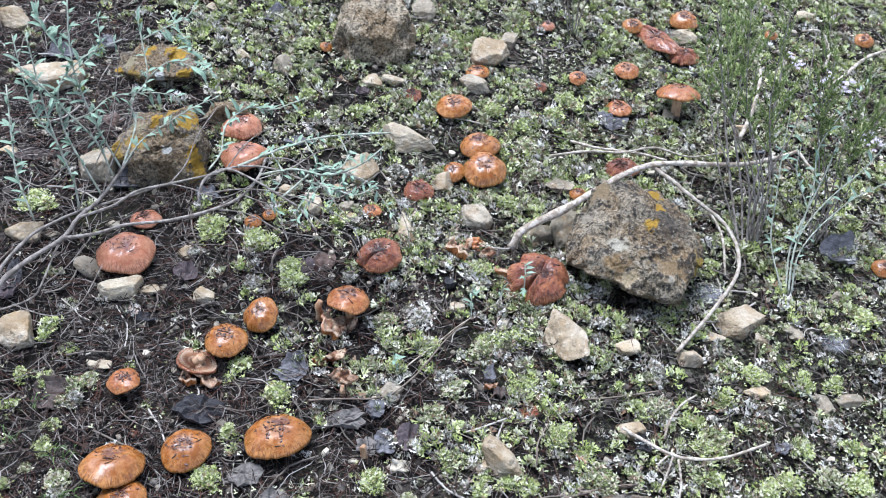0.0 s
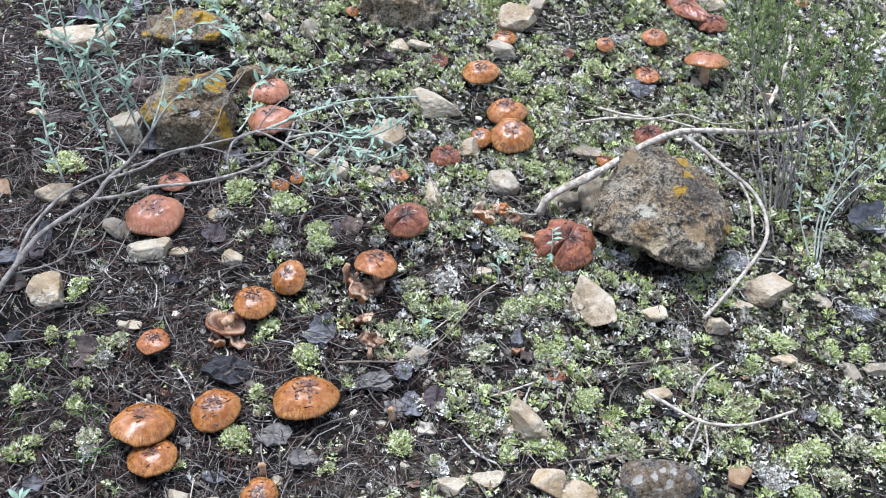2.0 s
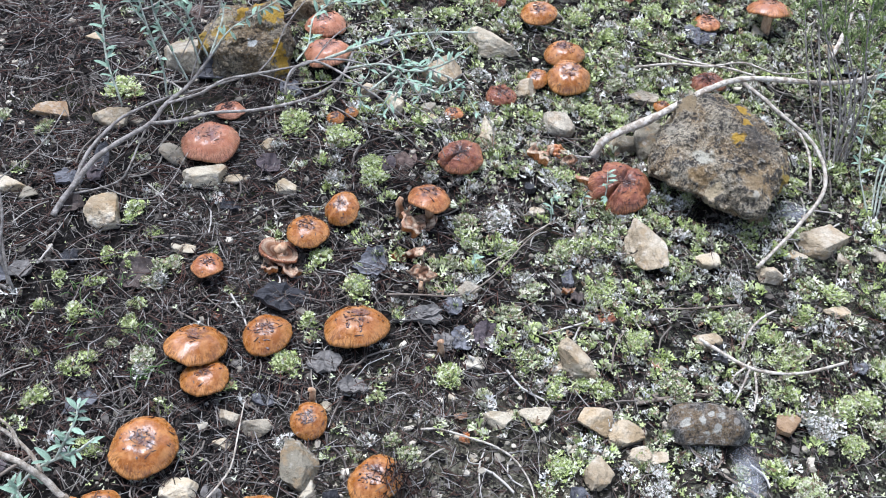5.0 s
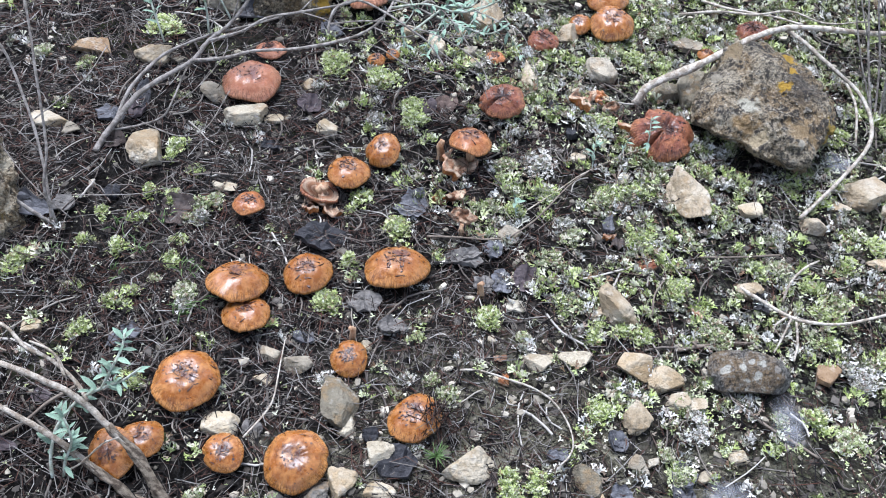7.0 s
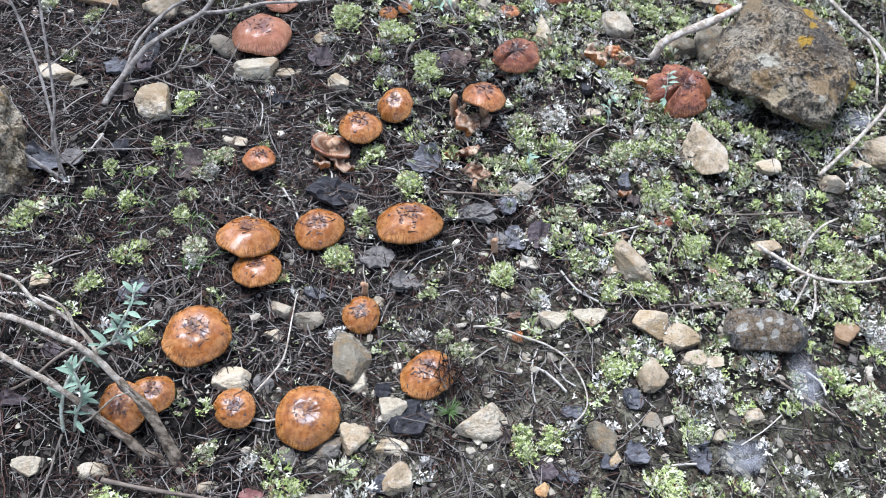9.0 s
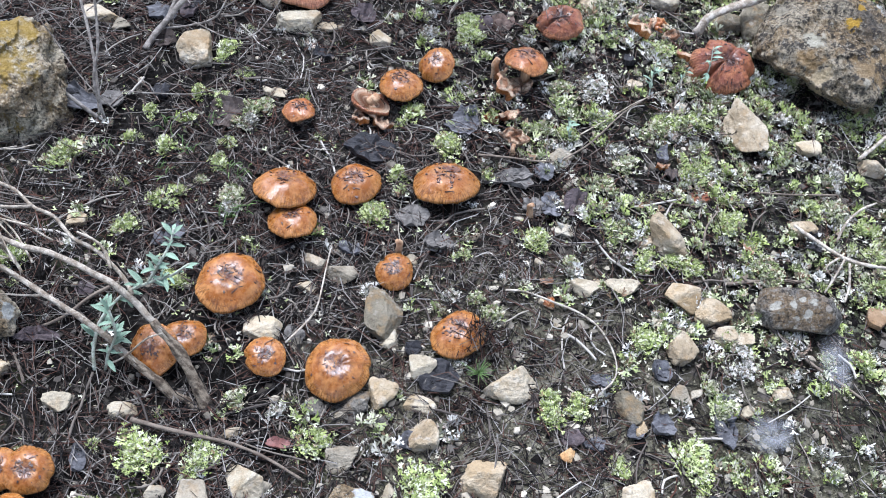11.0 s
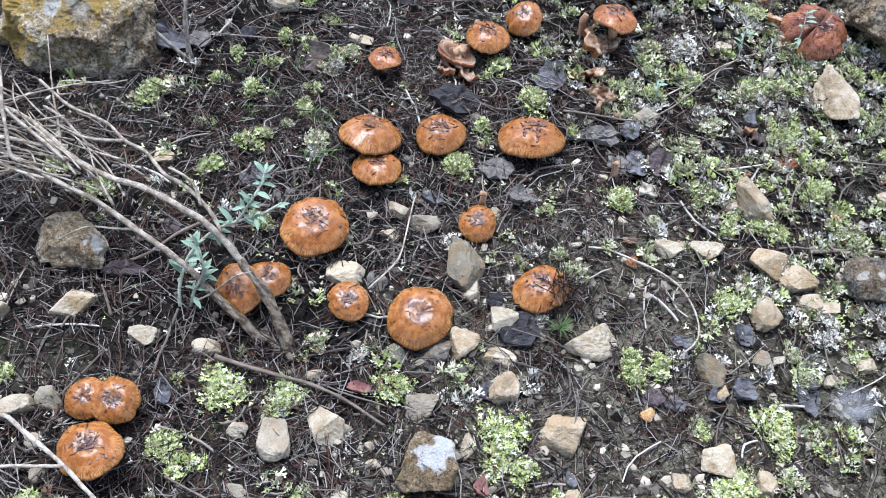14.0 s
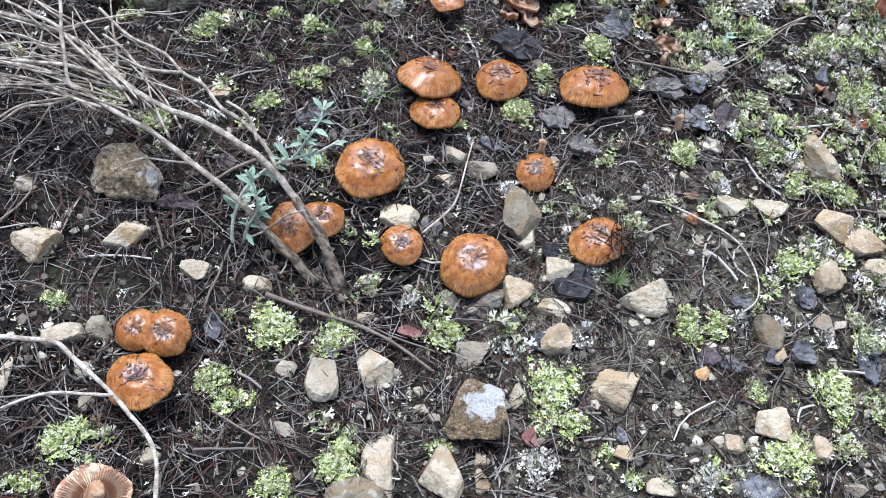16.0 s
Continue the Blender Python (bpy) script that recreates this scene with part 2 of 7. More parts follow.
ROCKS = {
    "crust": rock_material("crusted_rock", (0.37, 0.31, 0.215), 0.9, [
        ((0.036, 0.0), 0.036, (0.045, 0.042, 0.04)), ((0.03, -0.07), 0.026, (0.34, 0.23, 0.11)), ((-0.04, -0.062), 0.018, (0.32, 0.2, 0.08)),
        ((0.03, 0.076), 0.012, YELLOW), ((0.033, 0.042), 0.008, YELLOW), ((0.012, -0.004), 0.0095, YELLOW), ((-0.037, -0.04), 0.012, (0.56, 0.52, 0.4)), ((-0.068, 0.02), 0.009, (0.34, 0.3, 0.22)),
        ((-0.02, -0.078), 0.0085, (0.45, 0.36, 0.22)), ((0.078, -0.045), 0.0125, (0.38, 0.26, 0.05)), ((0.028, -0.09), 0.005, (0.45, 0.41, 0.32)), ((-0.05, 0.06), 0.012, (0.3, 0.22, 0.12))]),
    "orange_lichen": rock_material("lichened_rock", (0.31, 0.255, 0.175), 0.6, [
        ((-0.055, -0.01, 0.03), 0.009, YELLOW), ((-0.012, 0.02, 0.03), 0.01, YELLOW), ((0.032, 0.012, 0.03), 0.014, YELLOW),
        ((0.048, -0.03, 0.012), 0.014, YELLOW), ((-0.055, -0.05), 0.014, (0.42, 0.27, 0.05)), ((0.0, 0.045), 0.014, YELLOW), ((-0.03, -0.035), 0.012, (0.4, 0.26, 0.06)), ((-0.035, 0.0, 0.04), 0.011, (0.38, 0.33, 0.2)), ((0.012, -0.035, 0.02), 0.008, WHITE)]),
    "yellow_lichen": rock_material("yellow_lichened_rock", (0.44, 0.385, 0.28), 0.2, [
        ((0.03, -0.02), 0.03, (0.47, 0.31, 0.05)), ((0.02, 0.03), 0.03, (0.49, 0.32, 0.055)), ((-0.05, -0.045), 0.03, (0.47, 0.31, 0.05)), ((0.0, -0.045), 0.018, (0.38, 0.26, 0.06)), ((-0.055, 0.0), 0.026, (0.47, 0.31, 0.05)), ((-0.03, 0.03), 0.03, (0.49, 0.32, 0.055)), ((-0.022, -0.02), 0.026, (0.49, 0.32, 0.055)), ((0.01, 0.04), 0.015, (0.4, 0.27, 0.06)),
        ((-0.016, -0.034), 0.009, WHITE), ((0.012, -0.03), 0.012, (0.4, 0.37, 0.3))]),
    "plain": rock_material("plain_rock", (0.43, 0.36, 0.25), 0.2, []),
    "pale_crust": rock_material("pale_crusted_rock", (0.42, 0.36, 0.26), 0.12, [((0.024, -0.012), 0.009, WHITE)]),
    "white_patch": rock_material("white_topped_rock", (0.34, 0.265, 0.165), 0.15, [((0.008, 0.0, 0.016), 0.0145, (0.68, 0.68, 0.65)), ((0.014, 0.014, 0.012), 0.008, (0.68, 0.68, 0.65))]),
    "spotted": rock_material("spotted_grey_rock", (0.2, 0.187, 0.165), 0.4, [((-0.012, -0.002), 0.0045, (0.58, 0.55, 0.46)), ((0.003, -0.012), 0.004, (0.58, 0.55, 0.46)), ((-0.003, 0.004), 0.0035, (0.58, 0.55, 0.46)), ((-0.03, -0.004), 0.004, (0.58, 0.55, 0.46)), ((0.009, -0.002), 0.003, (0.58, 0.55, 0.46)), ((0.022, -0.006), 0.0035, (0.4, 0.36, 0.3))], 70),
}
CAPS = {
    "orange": cap_material("orange_cap_skin", (0.055, 0.02, 0.016), (0.208, 0.066, 0.008), (0.39, 0.175, 0.05), 0.25, 0.2),
    "pink": cap_material("pinkish_cap_skin", (0.12, 0.045, 0.032), (0.31, 0.11, 0.05), (0.42, 0.2, 0.11), 0.34),
    "tan": cap_material("tan_cap_skin", (0.06, 0.022, 0.014), (0.225, 0.066, 0.012), (0.42, 0.185, 0.065), 0.28, 0.25),
    "red": cap_material("red_brown_cap_skin", (0.03, 0.011, 0.009), (0.215, 0.064, 0.031), (0.36, 0.14, 0.055), 0.42, 0.8),
}
FLESH = plain_material("mushroom_flesh", (0.56, 0.41, 0.28), (0.3, 0.135, 0.065), 110, 0.6, bump=0.9)
GILL = plain_material("mushroom_gills", (0.5, 0.32, 0.18), (0.34, 0.17, 0.08), 120, 0.75)
STEM = plain_material("mushroom_stem", (0.5, 0.33, 0.2), (0.26, 0.12, 0.05), 80, 0.7, stretch=(1, 1, 0.3))
DIRT = island_material("stuck_dirt", [(0.0, (0.018, 0.012, 0.012)), (0.5, (0.045, 0.022, 0.02)), (0.85, (0.09, 0.04, 0.028)), (1.0, (0.2, 0.13, 0.09))], 0.45)
BARKS = {
    "slate": plain_material("grey_bark", (0.06, 0.059, 0.064), (0.15, 0.148, 0.155), 70, 0.65, stretch=(1, 3, 1), bump=1.0),
    "purple": plain_material("purplish_bark", (0.068, 0.051, 0.054), (0.116, 0.088, 0.085), 70, 0.65, stretch=(1, 3, 1), bump=1.0),
    "black": plain_material("charred_wood", (0.015, 0.015, 0.017), (0.041, 0.039, 0.042), 90, 0.5, stretch=(1, 4, 1), bump=1.0),
    "umber": plain_material("dark_brown_bark", (0.034, 0.024, 0.020), (0.068, 0.049, 0.039), 60, 0.7, stretch=(1, 3, 1)),
    "brown": plain_material("brown_bark", (0.082, 0.051, 0.037), (0.129, 0.088, 0.068), 60, 0.7, stretch=(1, 3, 1)),
    "grey": plain_material("weathered_bark_or_soil", (0.09, 0.082, 0.072), (0.17, 0.155, 0.138), 60, 0.75, stretch=(1, 3, 1)),
    "red": plain_material("dry_red_leaf", (0.15, 0.06, 0.05), (0.2, 0.09, 0.075), 60, 0.6),
}
LICHENS = {
    "g": island_material("green_lichen", [(0.0, (0.05, 0.062, 0.024)), (0.14, (0.2, 0.25, 0.075)), (0.3, (0.33, 0.39, 0.13)), (0.5, (0.405, 0.455, 0.19)), (0.72, (0.48, 0.51, 0.28)), (0.9, (0.58, 0.575, 0.46)), (0.97, (0.2, 0.135, 0.08))], 0.9, 0.1),
    "m": island_material("mixed_lichen", [(0.0, (0.035, 0.04, 0.018)), (0.16, (0.17, 0.205, 0.08)), (0.3, (0.3, 0.345, 0.15)), (0.46, (0.41, 0.44, 0.255)), (0.62, (0.54, 0.525, 0.4)), (0.82, (0.45, 0.415, 0.31)), (0.93, (0.19, 0.125, 0.08))], 0.9, 0.1),
    "w": island_material("white_lichen", [(0.0, (0.04, 0.04, 0.027)), (0.18, (0.19, 0.19, 0.13)), (0.3, (0.38, 0.375, 0.285)), (0.44, (0.58, 0.565, 0.51)), (0.74, (0.54, 0.52, 0.465)), (0.87, (0.28, 0.215, 0.165)), (1.0, (0.1, 0.08, 0.06))], 0.9, 0.08),
}
WOOD = plain_material("bleached_wood", (0.53, 0.48, 0.4), (0.27, 0.22, 0.165), 130, 0.85, spec=0.15, bump=1.0)
STEMWOOD = plain_material("grey_shrub_wood", (0.44, 0.39, 0.315), (0.18, 0.14, 0.1), 110, 0.85, spec=0.12, bump=1.0)
TRUNKWOOD = plain_material("gnarled_brown_wood", (0.3, 0.245, 0.18), (0.06, 0.042, 0.03), 230, 0.9, spec=0.1, stretch=(0.45, 1, 0.45), bump=1.0)
SPRIGWOOD = plain_material("pale_green_sprig", (0.42, 0.45, 0.37), (0.27, 0.28, 0.21), 120, 0.85, spec=0.15, bump=0.6)
GREYWOOD = plain_material("dull_grey_wood", (0.3, 0.27, 0.235), (0.13, 0.11, 0.09), 130, 0.8, bump=1.0)
DARKWOOD = plain_material("dark_dead_wood", (0.13, 0.1, 0.075), (0.21, 0.17, 0.13), 90, 0.8, bump=0.8)
SAGELEAF = plain_material("grey_green_leaf", (0.19, 0.31, 0.21), (0.38, 0.47, 0.36), 120, 0.85, spec=0.15)
HEATHLEAF = island_material("heath_needles", [(0.0, (0.055, 0.09, 0.025)), (0.5, (0.15, 0.205, 0.062)), (1.0, (0.28, 0.34, 0.12))], 0.7)
PINE = island_material("pine_litter", [(0.0, (0.0043, 0.0038, 0.0035)), (0.34, (0.0081, 0.0068, 0.0063)), (0.48, (0.0360, 0.0264, 0.0216)), (0.64, (0.0772, 0.0339, 0.0225)), (0.74, (0.0888, 0.0772, 0.0657)), (0.9, (0.1620, 0.1465, 0.1273)), (1.0, (0.2855, 0.2700, 0.2469))], 0.6, 0.1)
CRUMB = island_material("litter_crumbs", [(0.0, (0.0054, 0.0048, 0.0044)), (0.4, (0.0088, 0.0075, 0.0068)), (0.62, (0.0306, 0.0265, 0.0218)), (0.87, (0.0748, 0.0660, 0.0558)), (1.0, (0.1360, 0.1224, 0.1054))], 0.9, 0.06)
GRIT = island_material("limestone_grit", [(0.0, (0.07, 0.06, 0.048)), (0.4, (0.17, 0.15, 0.115)), (0.75, (0.3, 0.265, 0.2)), (1.0, (0.47, 0.42, 0.33))], 0.85, 0.2)
SOILCRUMB = island_material("soil_crumbs", [(0.0, (0.025, 0.022, 0.016)), (0.4, (0.075, 0.068, 0.046)), (0.75, (0.155, 0.142, 0.098)), (1.0, (0.3, 0.275, 0.2))], 0.9, 0.1)
YOUNG = island_material("seedling_green", [(0.0, (0.06, 0.115, 0.03)), (1.0, (0.16, 0.25, 0.08))], 0.6)
PETAL = island_material("pale_lilac_petal", [(0.0, (0.34, 0.29, 0.36)), (1.0, (0.5, 0.46, 0.52))], 0.6)


def web_material():
    n = Nodes("spider_silk")
    clear = n.add("BsdfTransparent").outputs[0]
    p = n.coords("Object")
    thick = n.noise(p, 60, 5, 0.7)
    fac = n.add("MapRange", Value=thick, From_Min=0.34, From_Max=0.66, To_Min=0.03, To_Max=0.4).outputs[0]
    flat = n.vector("MULTIPLY", n.vector("SUBTRACT", n.coords("Generated"), (0.5, 0.5, 0)), (2, 2, 0))
    ragged = n.maths("ADD", n.vector("LENGTH", flat), n.maths("MULTIPLY", n.maths("SUBTRACT", thick, 0.5), 1.6))
    fac = n.maths("MULTIPLY", fac, n.ramp(ragged, (0.35, 1.0), (0.85, 0.0)))
    mat = n.done((0.4, 0.41, 0.43), 0.7, 0.1)
    blend = n.add("MixShader", Fac=fac)
    n.tree.links.new(clear, blend.inputs[1])
    n.tree.links.new(n.bsdf.outputs[0], blend.inputs[2])
    n.tree.links.new(blend.outputs[0], n.tree.nodes["Material Output"].inputs["Surface"])
    return mat


SILK = web_material()

# ---- ground ----
SLOPE = -math.tan(radians(7.3))


def ground_z(x, y):
    """The hillside: it falls to the right, with low swells and crumbly soil; plain in its far reaches."""
    if not (-1.05 < x < 0.9 and -0.25 < y < 2.15):
        return SLOPE * x
    v = Vector((x, y, 0))
    return SLOPE * x + noise.noise(v * 4.0) * 0.006 + noise.noise(v * 26) * 0.0035 + abs(noise.noise(v * 70)) * 0.004 + abs(noise.noise(v * 170)) * 0.0025 - 0.003


def mesh_object(name, verts, faces, material, smooth=True, uv=None):
    me = bpy.data.meshes.new(name)
    me.from_pydata(verts.tolist() if hasattr(verts, "tolist") else verts, [], faces.tolist() if hasattr(faces, "tolist") else faces)
    if material:
        me.materials.append(material)
    me.polygons.foreach_set("use_smooth", [smooth] * len(me.polygons))
    me.update()
    return me


def part(name, me, parent=None, label="", m=None):
    ob = new(name, me)
    if parent is not None:
        ob.parent = parent
    if m is not None:
        ob.matrix_basis = m
    if label:
        ob["label"] = label
    return ob


def axis_line(lo, hi, step, far):
    inner = np.arange(lo, hi + step / 2, step)
    grow = np.array([0.05, 0.15, 0.4, 1, 2.5, 6, 15, 30]) * far / 30
    return np.concatenate([lo - grow[::-1], inner, hi + grow])


xs, ys = axis_line(-1.0, 0.85, 0.007, 60), axis_line(-0.2, 2.1, 0.007, 60)
ground_verts = []
for gy in ys:
    for gx in xs:
        ground_verts.append((gx, gy, ground_z(gx, gy)))
nx = len(xs)
ground_faces = [(j * nx + i, j * nx + i + 1, (j + 1) * nx + i + 1, (j + 1) * nx + i) for j in range(len(ys) - 1) for i in range(nx - 1)]
ground = new("ground", mesh_object("ground", ground_verts, ground_faces, EARTH))
tagged(ground, "damp dark earth on a hillside with bare pale patches", "ground", kind="structure")


# ---- things ----
def ico(sub):
    bm = bmesh.new()
    bmesh.ops.create_icosphere(bm, subdivisions=sub, radius=1)
    verts = np.array([v.co[:] for v in bm.verts])
    faces = [tuple(v.index for v in f.verts) for f in bm.faces]
    bm.free()
    return verts, faces


ICO = {k: ico(k) for k in (1, 2, 3, 4, 5, 6)}


def hewn(sub, seed, planes, sharp, rough, grain=2.2, cut=None, ball=0.83):
    """A lump cut by random planes, its edges worn; it fills a box of side one round the origin."""
    rng = np.random.RandomState(seed)
    verts, faces = ICO[sub]
    normals = rng.normal(size=(planes, 3))
    normals /= np.linalg.norm(normals, axis=1)[:, None]
    normals = np.concatenate([normals, np.array([[0, 0, 1], [0, 0, -1]]) + rng.normal(size=(2, 3)) * 0.15])
    away = rng.uniform(0.5, 0.9, len(normals))
    if cut:
        normals = np.array([c[:3] for c in cut]) / np.linalg.norm([c[:3] for c in cut], axis=1)[:, None]
        away = np.array([c[3] for c in cut])
    pull = np.clip(verts @ normals.T, 0, None) / away
    r = ((pull ** sharp).sum(1) + ball ** sharp) ** (-1.0 / sharp)
    off = Vector(rng.uniform(-50, 50, 3))
    bumps = [noise.fractal(Vector(v) * grain + off, 1.0, 2.0, 3) for v in verts]
    shape = verts * (r * (1 + rough * np.array(bumps)))[:, None]
    lo, hi = shape.min(0), shape.max(0)
    return (shape - (lo + hi) / 2) / (hi - lo), faces


STONE_WORDS = {"pale": "pale grey limestone", "grey": "grey limestone", "cream": "cream-coloured angular limestone", "tan": "tan weathered limestone",
               "ochre": "ochre-yellow limestone", "white": "smooth whitish", "brown": "rusty brown", "olive": "olive-grey", "orange": "small orange", "soil": "crumbly grey"}


def stone(x, y, sx, sy, sz, turn, tone, seed):
    small = sx < 0.017
    shape, faces = hewn(3 if small else (5 if sx > 0.036 else 4), seed, 7 + seed % 4, 10 if tone in ("white", "soil") else 34, 0.16 if tone == "soil" else 0.05, 3.2, None, 0.83 if tone in ("white", "soil") else 0.76)
    if tone not in ("white", "soil"):
        # small chips broken out along the faces
        off = Vector((seed * 1.7, 3, 5))
        chip = np.array([noise.fractal(Vector(v) * 9 + off, 0.9, 2.0, 3) for v in shape])
        shape = shape * (1 + 0.045 * np.clip(chip, -1, 0.3))[:, None]
    size = np.array([sx * 1.1, sy * 1.12, sz * 1.8])
    me = mesh_object("stone", shape * size, faces, STONES[tone], smooth=tone == "white")
    rng = random.Random(seed)
    ob = new("clod" if tone == "soil" else "stone", me)
    ob.matrix_basis = pose(x, y, ground_z(x, y) + sz * 0.3, rng.uniform(-6, 6), rng.uniform(-6, 6) + 7, turn)
    kind = "pebble" if small else "stone"
    if tone == "soil":
        return tagged(ob, "crumbly grey clod of hard soil on the ground", "clod", "clods of soil")
    return tagged(ob, f"{STONE_WORDS[tone]} {kind} half sunk in the needle litter", "stone", "loose stones")


ROCK_WORDS = {"crust": "large weathered rock with dark crust, ochre stains and yellow lichen", "yellow_lichen": "pale grey rock largely covered by mustard-yellow lichen", "orange_lichen": "grey-brown rock with orange-yellow lichen crust",
              "plain": "tan-grey rough rock bedded in the soil", "pale_crust": "pale tan rock with a white lichen spot among needles", "white_patch": "tan rock with a white lichen patch on top", "spotted": "dark grey rock with pale lichen spots"}


# the flat faces of the biggest rocks: normal and distance
SLAB = [(-0.05, -0.22, 0.97, 0.5), (0.28, 0.3, 0.9, 0.56), (-0.5, 0.1, 0.85, 0.6), (-0.2, -0.75, 0.6, 0.72), (0.5, -0.4, 0.75, 0.72), (-0.33, -0.8, -0.75, 0.56), (-0.97, 0.22, 0.1, 0.86),
        (-0.8, 0.6, 0.1, 0.84), (0, 1, 0.15, 0.84), (0.86, 0.5, 0.15, 0.84), (0.87, -0.5, -0.1, 0.85), (0.2, -0.9, -0.6, 0.78), (0, 0, -1, 0.5)]
BLOCK = [(0.1, -0.3, 0.95, 0.55), (-0.3, 0.3, 0.9, 0.6), (0.1, -0.97, 0.1, 0.72), (-0.7, -0.7, 0.1, 0.78), (0.75, -0.6, 0.3, 0.75), (-0.95, 0.1, 0.3, 0.7), (0.95, 0.3, 0.2, 0.72), (0, 1, 0.2, 0.7), (0, 0, -1, 0.5)]


def rock(x, y, sx, sy, sz, turn, look_of, seed):
    shape, faces = hewn(6 if sx > 0.14 else 5, seed * 7, 13, 40, 0.07, 2.6, SLAB if look_of == "crust" else (BLOCK if seed in (6, 7, 8) else None))
    size = np.array([sx, sy, sz * 1.3])
    verts = shape * size
    off = Vector((seed * 3.1, 1, 2))
    k = min(1.0, sx / 0.14) * (0.35 if look_of == "spotted" else 1.0)
    for i, v in enumerate(verts):
        p = Vector(v)
        d = noise.fractal(p * 45 + off, 0.8, 2.0, 5) * 0.005 + (0.25 - abs(noise.noise(p * 24 + off))) * 0.008
        for fine, share in ((24, 0.42), (70, 0.36)):
            # chipped faces: each cell of the rock's skin is tilted its own way
            near = noise.voronoi(p * fine + off)[1][0]
            d += share * noise.noise_vector(near * 7.7).dot(p * fine + off - near) / fine
        verts[i] = v * (1 + k * d / max(0.02, np.linalg.norm(v)))
    ob = new("rock", mesh_object("rock", verts, faces, ROCKS[look_of], smooth=False))
    ob.matrix_basis = pose(x, y, ground_z(x, y) + sz * (0.52 if look_of == "crust" else 0.4), 0, 5, turn)
    return tagged(ob, ROCK_WORDS[look_of], "rock")


def bark_flake(x, y, sx, sy, turn, tone, seed):
    """A ragged, slightly curved plate with a broken edge."""
    rng = np.random.RandomState(seed * 13)
    n, rings = 22, 4
    ang = np.linspace(0, 2 * np.pi, n, endpoint=False)
    m = rng.randint(5, 8)
    corner = (np.arange(m) + rng.uniform(-0.3, 0.3, m)) / m * 2 * np.pi
    face = corner + np.pi / m
    cutoff = rng.uniform(0.68, 1.0, m)
    edge = 1 / np.max(np.cos(ang[:, None] - face) / cutoff, axis=1)
    edge *= 1 + rng.uniform(-0.13, 0.1, n)
    edge = np.minimum(edge, 1.25) / np.minimum(edge, 1.25).mean() * 0.9
    thick = 0.0055 if tone == "black" else (0.0012 if tone == "red" else rng.uniform(0.0022, 0.004))
    curl = rng.uniform(-0.7, 1.5)
    top, low = [(0, 0)], []
    for k in range(1, rings + 1):
        top += [(k / rings * e * math.cos(a), k / rings * e * math.sin(a)) for a, e in zip(ang, edge)]
    flat = np.array(top) * [sx * 0.48, sy * 0.48]
    bend = curl * (flat[:, 1] ** 2) / max(sy, 0.01)
    grooves = np.array([noise.noise(Vector((p[0] * 160, p[1] * 50, seed))) for p in flat]) * min(thick, 0.003) * 2.4 + np.array([noise.noise(Vector((p[0] * 45, p[1] * 45, seed + 9))) for p in flat]) * 0.0028
    up = np.c_[flat, bend + thick / 2 + grooves]
    down = np.c_[flat * 0.97, bend - thick / 2]
    faces = []
    m = len(flat)
    for base, flip in ((0, False), (m, True)):
        for i in range(n):
            j = (i + 1) % n
            tri = [(base, base + 1 + i, base + 1 + j)]
            for k in range(rings - 1):
                a = base + 1 + k * n
                tri.append((a + i, a + n + i, a + n + j, a + j))
            faces += [t[::-1] if flip else t for t in tri]
    rim = 1 + (rings - 1) * n
    faces += [(rim + i, m + rim + i, m + rim + (i + 1) % n, rim + (i + 1) % n) for i in range(n)]
    me = mesh_object("bark_flake", np.r_[up, down], faces, BARKS[tone], smooth=False)
    words = {"slate": "slate-grey flake of bark or soil lying flat", "purple": "purplish-brown curled flake of bark", "black": "charred black piece of wood", "umber": "dark brown ragged flake of bark",
             "brown": "brown flake of pine bark", "grey": "weathered grey flake of bark or soil", "red": "dry reddish fallen leaf"}[tone]
    ob = new({"red": "fallen_leaf", "black": "charred_wood"}.get(tone, "bark_flake"), me)
    ob.matrix_basis = pose(x, y, ground_z(x, y) + 0.005, rng.uniform(-9, 12), 7 + rng.uniform(-9, 9), turn)
    return tagged(ob, words + " on the litter", {"red": "leaf", "black": "wood"}.get(tone, "bark"), "bark flakes and leaves on the ground")


